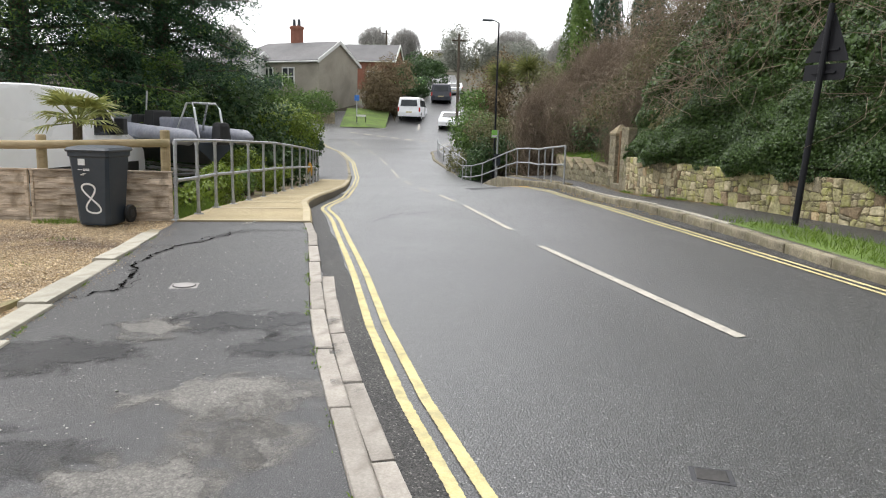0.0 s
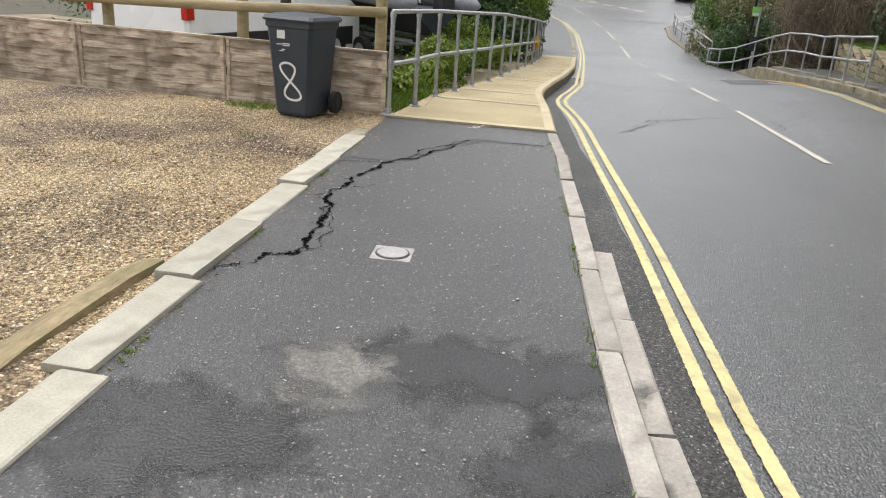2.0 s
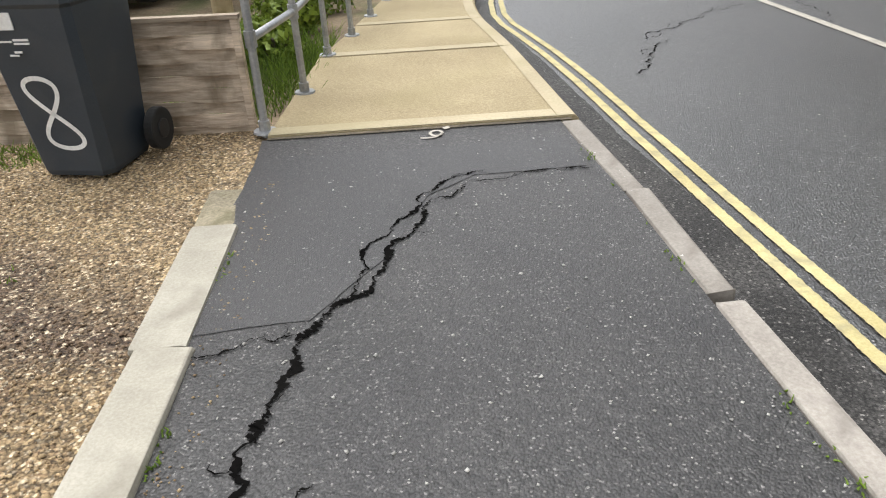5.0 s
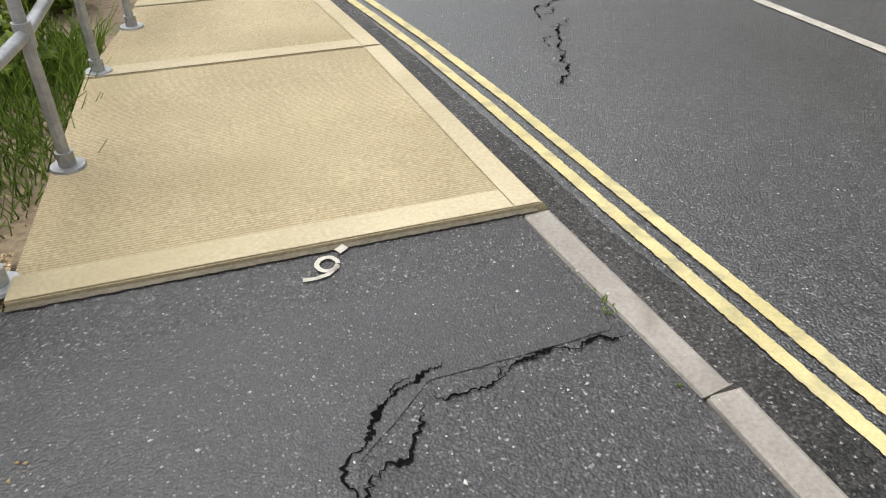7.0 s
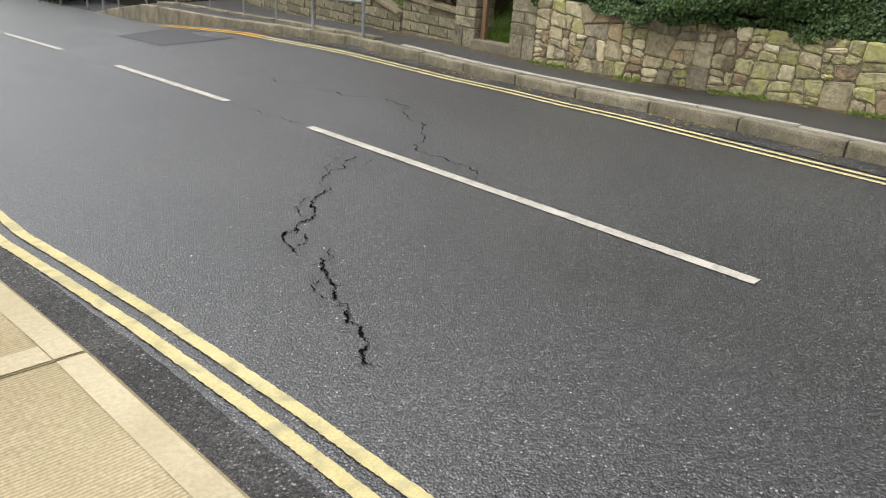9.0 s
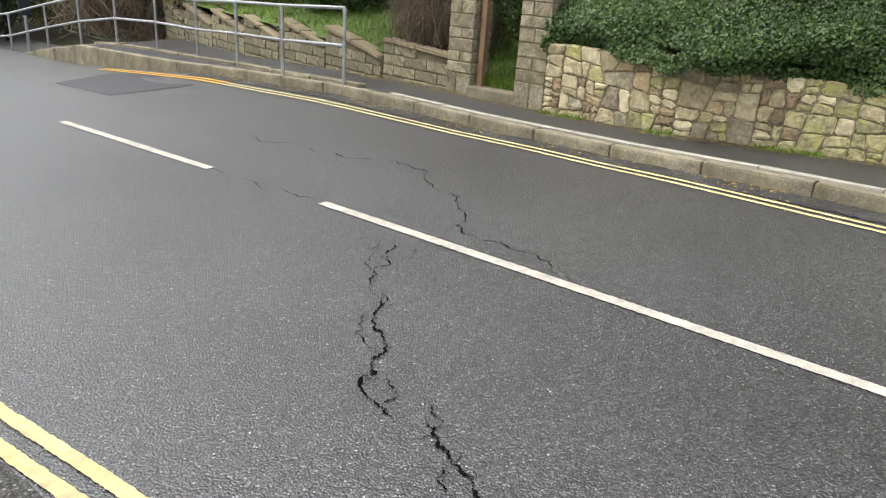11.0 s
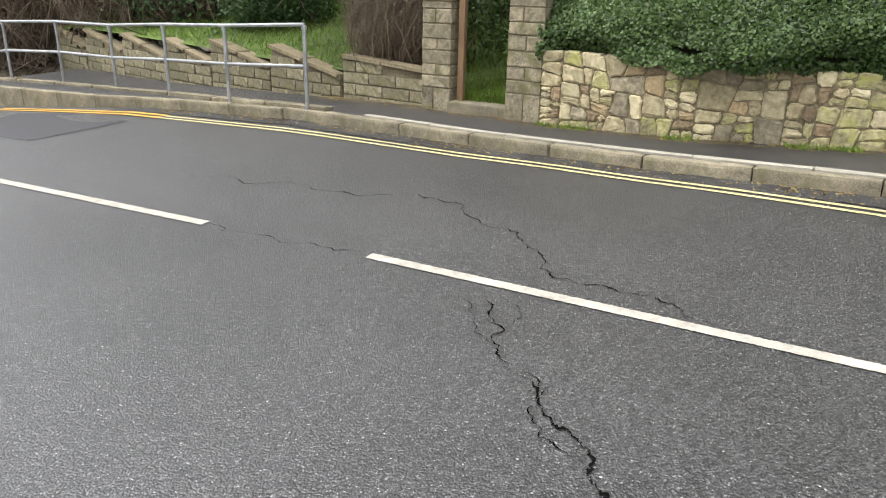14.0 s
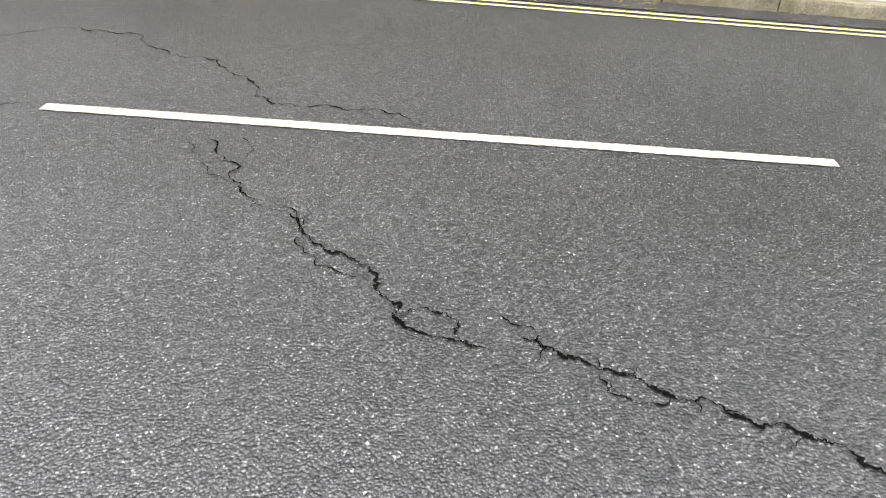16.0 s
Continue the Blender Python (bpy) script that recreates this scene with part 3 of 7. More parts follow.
gx = [-2500, -800, -300, -120, -60, -35, -22, -16, -12, -9, -7, -5, -3, -1, 1, 3, 4.5, 6, 7.5, 9, 11, 13, 17, 24, 40, 70, 150, 400, 900, 2500]
gy = [-400, -150, -60, -30, -15, -5, 0, 5, 10, 14, 17, 20, 23, 26, 30, 34, 38, 43, 49, 55, 58, 62, 67, 72, 80, 90, 105, 120, 160, 200, 300, 420, 900, 2500]
tagged(mesh_ob("ground", [(x, y, base_z(x, y)) for y in gy for x in gx], [(j * len(gx) + i, j * len(gx) + i + 1, (j + 1) * len(gx) + i + 1, (j + 1) * len(gx) + i) for j in range(len(gy) - 1) for i in range(len(gx) - 1)], SOIL, True), "rough grassed ground reaching the horizon", "ground", "", "structure")

strip("road", [y for y in YS if y <= 56], lambda y: lerp(KERB_L, y) - 0.02, lambda y: lerp(KERB_R, y) + 0.02, road_z, ASPHALT, 14, 0, "worn grey asphalt road with hairline cracks", "road", crown=True)
strip("side_road", [48 + 0.5 * i for i in range(0, 40)], lambda y: -16.0 + (y - 48) * 0.35, lambda y: 2.0, lambda x, y: lerp(FAR, y) - 0.012 + 0.0 * x, ASPHALT, 10, 0, "damp asphalt junction mouth", "road")
strip("far_road", [50 + i for i in range(0, 60)], lambda y: 0.3 + (y - 50) * 0.13, lambda y: 6.5 + (y - 50) * 0.13, lambda x, y: lerp(FAR, y) + 0.01, ASPHALT, 8, 0, "pale damp asphalt road climbing away", "road")
strip("footway_left", [y for y in YS if y <= 10.0] + [10.24], lambda y: -4.79 if y > 7 else -4.79 + 0.06 * (7 - y) / 2 if y > 3 else -4.67 - 0.0 * y, lambda y: lerp(KERB_L, y) - 0.115, foot_z, FOOTWAY, 8, 0, "dark patched asphalt footway", "pavement")
strip("footway_far_left", [27.5 + 0.5 * i for i in range(56)], lambda y: lerp(KERB_L, y) - 1.6, lambda y: lerp(KERB_L, y) - 0.12, lambda x, y: (lerp(FOOT_L, y) if y < 33 else lerp(FAR, y) + 0.12), FOOTWAY, 3, 0, "grey asphalt footway beyond the railing", "pavement")
strip("footway_right", [y for y in YS if y <= 54], lambda y: lerp(KERB_R, y) + 0.12, lambda y: lerp(WALL_X, y) + 0.1 if y < 26 else lerp(KERB_R, y) + 2.0, right_z, FOOTWAY, 5, 0, "narrow damp asphalt footway beneath the stone wall", "pavement")
strip("gravel_drive", [-30, -20, -12, -8] + [-5 + 0.4 * i for i in range(40)], lambda y: -20.0, lambda y: -4.78, lambda x, y: -0.02 + 0.012 * math.sin(x * 2.1 + y) + 0.01 * math.sin(y * 3.3 - x), GRAVEL, 50, 0, "tan gravel driveway with dark damp patches", "driveway")
strip("garden_ground", [10.5 + 0.75 * i for i in range(26)], lambda y: -22.0, lambda y: float(np.interp(y, [10.5, 13, 17, 21, 28], [-4.75, -4.38, -3.95, -3.55, -3.3])), lambda x, y: lerp({10.5: -0.05, 13: -0.2, 16: -0.38, 22: -0.6, 30: -0.9}, y) + 0.05 * math.sin(x * 1.3) * math.sin(y * 0.9), EARTH, 30, 0, "bare earth and weeds behind the fence", "ground")

# the concrete slab footway with the railing
SLAB_L = {10.25: -4.76, 12.2: -4.62, 13: -4.45, 14: -4.3, 15.5: -4.05, 17: -3.95, 21.3: -3.6, 28: -3.4}
bays = [10.25, 12.12, 13.4, 15.6, 18.0, 20.5, 23.2, 28.0]
slab = thing("slab_footway", (0, 0, 0), "buff brushed concrete slab footway with cast joints", "pavement", "", "structure")
for a, b in zip(bays, bays[1:]):
    bm = bmesh.new()
    n = 5
    rows = []
    for i in range(n + 1):
        y = a + 0.006 + (b - a - 0.012) * i / n
        l, r, z = lerp(SLAB_L, y), lerp(KERB_L, y), lerp(FOOT_L, max(y, 10.26)) + 0.012
        rows.append([(l, y, z), (r - 0.02, y, z), (r, y, z - 0.02), (r + 0.01, y, z - 0.28), (l, y, z - 0.28)])
    loft(bm, rows)
    part("slab", bm, SLABMAT, slab)
    # the raised, smooth margin of each bay
    bm = bmesh.new()
    for i in range(n):
        y0, y1 = a + 0.01 + (b - a - 0.02) * i / n, a + 0.01 + (b - a - 0.02) * (i + 1) / n
        q = [(lerp(KERB_L, y0) - 0.125, y0), (lerp(KERB_L, y0) - 0.025, y0), (lerp(KERB_L, y1) - 0.025, y1), (lerp(KERB_L, y1) - 0.125, y1)]
        vs = [bm.verts.new((x, y, lerp(FOOT_L, max(y, 10.26)) + 0.017)) for x, y in q]
        bm.faces.new(vs)
    for y0, y1 in ((a + 0.012, a + 0.14),):
        vs = [bm.verts.new((x, y, lerp(FOOT_L, max(y, 10.26)) + 0.0165)) for x, y in ((lerp(SLAB_L, y0), y0), (lerp(KERB_L, y0) - 0.13, y0), (lerp(KERB_L, y1) - 0.13, y1), (lerp(SLAB_L, y1), y1))]
        bm.faces.new(vs)
    part("smooth_margin", bm, MARGIN, slab, "trowelled pale margin")

# thin dark brown strip covering the road-side face of the slab
bm = bmesh.new()
rows = []
for y in [10.3 + 0.6 * k for k in range(30)]:
    r, z = lerp(KERB_L, y), lerp(FOOT_L, max(y, 10.26))
    rows.append([(r + 0.004, y, z - 0.022), (r + 0.012, y, z - 0.024), (r + 0.018, y, z - 0.4), (r + 0.004, y, z - 0.4)])
loft(bm, rows)
part("edge_face", bm, DARKBROWN, slab, "dark brown facing strip along the slab edge")
# ---------------------------------------------------------------- painted lines
def offset(line, d):
    out = []
    for i, (x, y) in enumerate(line):
        a, b = line[max(0, i - 1)], line[min(len(line) - 1, i + 1)]
        k = math.hypot(b[0] - a[0], b[1] - a[1])
        out.append((x + (b[1] - a[1]) / k * d, y - (b[0] - a[0]) / k * d))
    return out


inner = [(-1.0, -8), (-1.8, 0), (-2.185, 2.76), (-2.305, 3.75), (-2.415, 5.16), (-2.495, 7.05), (-2.555, 8.2), (-2.62, 9.3), (-2.675, 10.4), (-2.72, 11.5), (-2.79, 12.5), (-2.86, 13.2), (-2.94, 13.9), (-2.95, 14.5), (-2.88, 15.3), (-2.75, 16.2), (-2.55, 18), (-2.17, 26), (-1.9, 33), (-1.95, 40), (-2.5, 46), (-3.9, 52), (-5.6, 55)]
ribbon("yellow_line_kerbside", offset(inner, 0.015), 0.06, road_z, YELLOW, 0.007, "faded pale yellow no-parking line", "road marking", 0.1, step=0.015)
ribbon("yellow_line_roadside", offset(inner, 0.135), 0.06, road_z, YELLOW, 0.007, "faded pale yellow no-parking line", "road marking", 0.1, 4, step=0.015)
dashes = [(-7.0, -3.0), (-1.0, 3.0), (4.95, 9.3), (10.99, 15.25), (16.83, 20.07), (22.2, 25.2), (27.6, 30.6), (33, 37), (39, 43), (45, 49), (51, 55)]
for a, b in dashes:
    ribbon("white_dash", [(lerp(CENTRE, y), y) for y in np.linspace(a, b, 6)], 0.09, road_z, WHITE, 0.007, "worn white centre line dash", "road marking", 0.08, int(a * 7) + 90, "centre line dashes", step=0.015)
rline = [(2.85, -8), (2.35, 0), (2.2, 6), (2.2, 9), (2.25, 12.36), (2.48, 14.9), (2.68, 17.9), (2.76, 20.6)]
ribbon("yellow_line_far_kerb", rline, 0.045, road_z, YELLOW, 0.007, "thin faded yellow no-parking line", "road marking", 0.1, 5, step=0.015)
ribbon("yellow_line_far_road", offset(rline, -0.1), 0.045, road_z, YELLOW, 0.007, "thin faded yellow no-parking line", "road marking", 0.1, 6, step=0.015)
for k, d in enumerate((0, -0.12)):
    ribbon("orange_line", offset([(2.78, 20.6), (2.82, 22.9), (2.8, 24.5)], d), 0.07, road_z, ORANGE, 0.009, "freshly painted orange-yellow no-parking line", "road marking", 0.04, 7 + k)
# junction give-way lines
for k in range(6):
    ribbon("give_way_dash", [(-1.8 + k * 1.0, 57.3 - k * 0.5), (-1.2 + k * 1.0, 57.0 - k * 0.5)], 0.25, lambda x, y: lerp(FAR, y), WHITE, 0.02, "worn white give-way dash at the junction", "road marking", 0.03, k, "give-way dashes")
ribbon("kerbside_line", [(4.5, 52), (7.5, 58.5), (9.5, 62)], 0.15, lambda x, y: lerp(FAR, y), WHITE, 0.02, "white edge line at the junction", "road marking")
for k in range(5):
    ribbon("far_dash", [(3.6 + k * 0.9, 59 + k * 6), (4.0 + k * 0.9, 62 + k * 6)], 0.15, lambda x, y: lerp(FAR, y), WHITE, 0.022, "white centre dash on the climbing road", "road marking", 0.03, k, "far centre dashes")

# tar repair and pale worn patches
def patch(name, pts, height, material, lift, label, category="road patch"):
    vs = [(x, y, height(x, y) + lift) for x, y in pts]
    return tagged(mesh_ob(name, vs, [tuple(range(len(vs)))], material), label, category, "", "structure")


patch("tar_repair", [(1.25, 21.2), (2.4, 20.9), (2.65, 22.6), (2.5, 23.6), (1.35, 23.2)], road_z, TARPATCH, 0.006, "dark square tar repair in the road")


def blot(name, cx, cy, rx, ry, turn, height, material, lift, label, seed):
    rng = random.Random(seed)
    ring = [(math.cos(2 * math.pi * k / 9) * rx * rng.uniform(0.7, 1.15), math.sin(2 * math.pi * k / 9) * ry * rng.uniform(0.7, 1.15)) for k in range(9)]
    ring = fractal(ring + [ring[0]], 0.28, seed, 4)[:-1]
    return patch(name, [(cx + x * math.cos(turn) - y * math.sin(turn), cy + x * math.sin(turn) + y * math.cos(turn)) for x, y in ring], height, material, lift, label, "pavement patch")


def fractal(line, jag, seed, times=4):
    rng = random.Random(seed)
    for _ in range(times):
        nxt = [line[0]]
        for a, b in zip(line, line[1:]):
            d = math.hypot(b[0] - a[0], b[1] - a[1])
            j = rng.uniform(-jag, jag) * d
            nxt += [((a[0] + b[0]) / 2 - (b[1] - a[1]) / (d or 1) * j, (a[1] + b[1]) / 2 + (b[0] - a[0]) / (d or 1) * j), b]
        line = nxt
    return line


# reinstated stretches of the footway, each with a cut edge
def sheet(name, pts, material, label, lift):
    ring = fractal(pts + [pts[0]], 0.02, len(name) + int(pts[0][1] * 10), 3)[:-1]
    return patch(name, ring, foot_z, material, lift, label, "pavement patch")


sheet("footway_reinstatement", [(-4.78, 8.38), (-4.36, 8.42), (-4.08, 8.84), (-3.9, 9.38), (-3.66, 9.58), (-3.1, 9.6), (-3.12, 10.0), (-4.78, 10.0)], NEWPATCH, "smooth darker asphalt laid against the concrete slab", 0.003)
sheet("footway_reinstatement", [(-4.66, 3.3), (-4.1, 3.5), (-3.45, 3.68), (-3.39, 3.92), (-2.8, 4.06), (-2.62, 3.0), (-2.4, 1.6), (-4.6, 1.6)], NEWPATCH, "smooth darker asphalt strip in the footway", 0.003)
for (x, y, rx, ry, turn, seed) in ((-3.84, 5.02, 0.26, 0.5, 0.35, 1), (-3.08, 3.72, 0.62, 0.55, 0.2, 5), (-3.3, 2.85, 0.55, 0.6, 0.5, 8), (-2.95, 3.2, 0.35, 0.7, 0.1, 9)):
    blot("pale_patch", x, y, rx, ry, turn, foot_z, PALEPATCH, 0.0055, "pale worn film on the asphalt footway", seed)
for (x, y, rx, ry, turn, seed) in ((-4.2, 4.4, 0.7, 0.7, 0.3, 21), (-3.3, 5.2, 0.8, 0.45, 0.1, 22), (-3.0, 4.6, 0.4, 0.5, 0.1, 23), (-4.1, 3.1, 0.6, 0.5, 0.4, 24)):
    blot("damp_patch", x, y, rx, ry, turn, foot_z, DAMPFILM, 0.0045, "dark damp stain on the asphalt footway", seed)
# cracks
pave_cracks = [
    (0.03, [(-4.7, 5.77), (-4.53, 5.97), (-4.5, 6.12), (-4.37, 6.17), (-4.39, 6.4), (-4.42, 6.72), (-4.45, 7.08), (-4.5, 7.5), (-4.48, 7.84), (-4.44, 7.95), (-4.38, 8.22), (-4.34, 8.37), (-4.25, 8.52), (-4.08, 8.8), (-3.95, 9.09), (-3.88, 9.32), (-3.68, 9.52)]),
    (0.012, [(-3.68, 9.52), (-3.39, 9.57), (-3.22, 9.55), (-3.05, 9.57)]),
    (0.008, [(-4.39, 8.34), (-4.56, 8.33), (-4.77, 8.26)]),
    (0.016, [(-4.28, 8.5), (-4.19, 8.83), (-4.04, 9.13), (-3.89, 9.41), (-3.76, 9.56), (-3.6, 9.62)]),
    (0.01, [(-4.43, 6.75), (-4.5, 6.98), (-4.47, 7.15)]),
    (0.008, [(-4.49, 7.5), (-4.36, 7.55), (-4.28, 7.66)]),
    (0.007, [(-4.37, 6.17), (-4.28, 6.3), (-4.3, 6.6), (-4.4, 6.9)]),
    (0.006, [(-4.72, 7.2), (-4.6, 7.28), (-4.5, 7.4)]),
]
road_cracks = [
    (0.015, [(-2.19, 11.58), (-2.08, 11.78), (-2.02, 11.89), (-1.98, 12.08)]),
    (0.013, [(-2.0, 12.0), (-1.93, 12.2), (-1.86, 12.3), (-1.83, 12.42), (-1.74, 12.58), (-1.7, 12.66)]),
    (0.007, [(-1.93, 12.2), (-1.98, 12.32), (-1.94, 12.4), (-1.86, 12.42)]),
    (0.006, [(-1.76, 12.56), (-1.64, 12.62), (-1.58, 12.74)]),
    (0.013, [(-1.77, 12.72), (-1.74, 12.89), (-1.63, 13.1), (-1.56, 13.08), (-1.45, 13.18), (-1.26, 13.34), (-1.13, 13.53), (-0.94, 13.76)]),
    (0.009, [(-0.94, 13.76), (-0.8, 13.9), (-0.55, 13.98), (-0.42, 14.14), (-0.2, 14.29)]),
    (0.007, [(-1.74, 12.87), (-1.64, 12.87), (-1.58, 12.98), (-1.62, 13.08)]),
    (0.006, [(-1.4, 13.22), (-1.36, 13.42), (-1.15, 13.55)]),
    (0.005, [(-1.1, 13.55), (-0.98, 13.6), (-0.9, 13.74)]),
    (0.0045, [(-0.72, 13.92), (-0.66, 14.1), (-0.3, 14.36)]),
    (0.0045, [(-0.5, 13.99), (-0.36, 13.97), (-0.22, 14.1)]),
    (0.008, [(1.0, 18.3), (1.06, 17.7), (1.1, 16.7), (1.15, 15.94), (1.16, 15.2), (0.93, 14.95), (0.81, 14.55), (0.57, 14.29), (0.31, 14.16), (0.22, 13.9), (0.23, 13.55), (0.16, 13.25), (0.06, 13.03)]),
    (0.006, [(lerp(CENTRE, y) + 0.02, y) for y in (16.83, 16.3, 15.8, 15.25)]),
]


def crack(name, width, line, height, seed, label, group):
    """An open crack: a jagged line that swells, pinches and throws off short spurs."""
    rng = random.Random(seed)
    pts = fractal(line, 0.2, seed, 5)
    phase = [rng.uniform(0, 6.28) for _ in range(3)]
    verts, faces = [], []

    def run_of(path, wide, taper):
        n = len(path)
        base = len(verts)
        for i, (x, y) in enumerate(path):
            a, b = path[max(0, i - 1)], path[min(n - 1, i + 1)]
            k = math.hypot(b[0] - a[0], b[1] - a[1]) or 1
            nx, ny = -(b[1] - a[1]) / k, (b[0] - a[0]) / k
            u = i / max(1, n - 1)
            swell = 0.62 + 0.42 * math.sin(i * 0.17 + phase[0]) + 0.3 * math.sin(i * 0.47 + phase[1]) + rng.uniform(-0.2, 0.3)
            w = max(0.3, swell) * wide / 2 * min(1, 0.15 + 6 * u, 0.15 + 6 * (1 - u) if not taper else 1 - u + 0.05)
            j = rng.uniform(-0.35, 0.35) * wide
            for q in (1, -1):
                px, py = x + nx * (w * q * rng.uniform(0.7, 1.3) + j), y + ny * (w * q * rng.uniform(0.7, 1.3) + j)
                verts.append((px, py, height(px, py) + 0.006))
            if i:
                c = base + 2 * i
                faces.append((c - 2, c, c + 1, c - 1))

    run_of(pts, width, False)
    for i in range(6, len(pts) - 6, 15):
        if rng.random() < 0.5:
            a = math.atan2(pts[i + 1][1] - pts[i][1], pts[i + 1][0] - pts[i][0]) + rng.choice((-1, 1)) * rng.uniform(0.5, 1.2)
            far = rng.uniform(0.03, 0.1)
            run_of(fractal([pts[i], (pts[i][0] + math.cos(a) * far, pts[i][1] + math.sin(a) * far)], 0.3, seed + i, 3), width * 0.4, True)
    return tagged(mesh_ob(name, verts, faces, CRACK), label, "crack", group, "structure")


for k, (w, c) in enumerate(pave_cracks):
    crack("footway_crack", w, c, foot_z, k, "open jagged crack across the footway" if w > 0.01 else "fine branching crack in the footway", "footway cracks")
for k, (w, c) in enumerate(road_cracks):
    crack("road_crack", w * 1.1, c, road_z, k + 20, "jagged open crack in the road" if w > 0.008 else "fine branching crack in the road", "road cracks")

ribbon("kerbside_dirt", [(lerp(KERB_L, y) + lerp({-6: 0.16, 6.4: 0.16, 7.4: 0.125, 20: 0.125}, y), y) for y in np.linspace(-6, 20, 460)], 0.25, road_z, GUTTER, 0.003, "dark gritty dirt between the kerb and the yellow lines", "dirt", 0.05, 78)
ribbon("slab_foot_dirt", [(x, 10.238) for x in np.linspace(-4.76, -3.03, 160)], 0.024, lambda x, y: nine_z(x, y), DARKBROWN, 0.004, "dark dirt along the foot of the concrete slab", "dirt", 0.19, 79)
ribbon("gutter_dirt", [(lerp(KERB_R, y) - 0.13, y) for y in np.linspace(6, 22, 160)], 0.24, road_z, GUTTER, 0.006, "dark damp dirt lying in the far gutter", "dirt", 0.19, 77)

# covers set in the footway and the road
cover = thing("utility_cover", (-3.885, 6.335, 0.002), "worn pale square stop-tap cover in the footway", "cover", turn=2)
part("frame", box(bmesh.new(), (-0.11, -0.105, -0.03), (0.11, 0.105, 0.006), 0.004), PALEPLATE, cover)
bm = bmesh.new()
pipe(bm, [(0, 0, 0), (0, 0, 0.011)], [0.096, 0.094], 28)
part("ring", bm, IRON, cover)
bm = bmesh.new()
pipe(bm, [(0, 0, 0), (0, 0, 0.014)], [0.086, 0.084], 28)
part("lid", bm, PALEPLATE, cover, "pale round lid")
rc = thing("road_cover", (-1.05, 2.86, road_z(-1.05, 2.86)), "dark iron valve cover in the road", "cover", turn=-20)
part("frame", box(bmesh.new(), (-0.09, -0.07, -0.05), (0.09, 0.07, 0.004), 0.003), TARPATCH, rc)
part("lid", box(bmesh.new(), (-0.065, -0.05, 0.0), (0.065, 0.05, 0.008), 0.004), IRON, rc)

# white number sprayed on the footway
line = [(-3.812 + 0.034 * math.cos(radians(-10 + 22 * k)), 10.16 + 0.034 * math.sin(radians(-10 + 22 * k))) for k in range(17)]
line += [(-3.79, 10.135), (-3.82, 10.112), (-3.86, 10.103), (-3.902, 10.107)]
ribbon("sprayed_nine", line, 0.016, nine_z, WHITE, 0.006, "white spray-painted number nine on the footway", "painted mark", 0.15, kind="")
ribbon("sprayed_dot", [(-3.768, 10.212), (-3.752, 10.222), (-3.735, 10.232)], 0.03, nine_z, WHITE, 0.006, "white spray-painted dot above the number", "painted mark", 0.15, kind="")

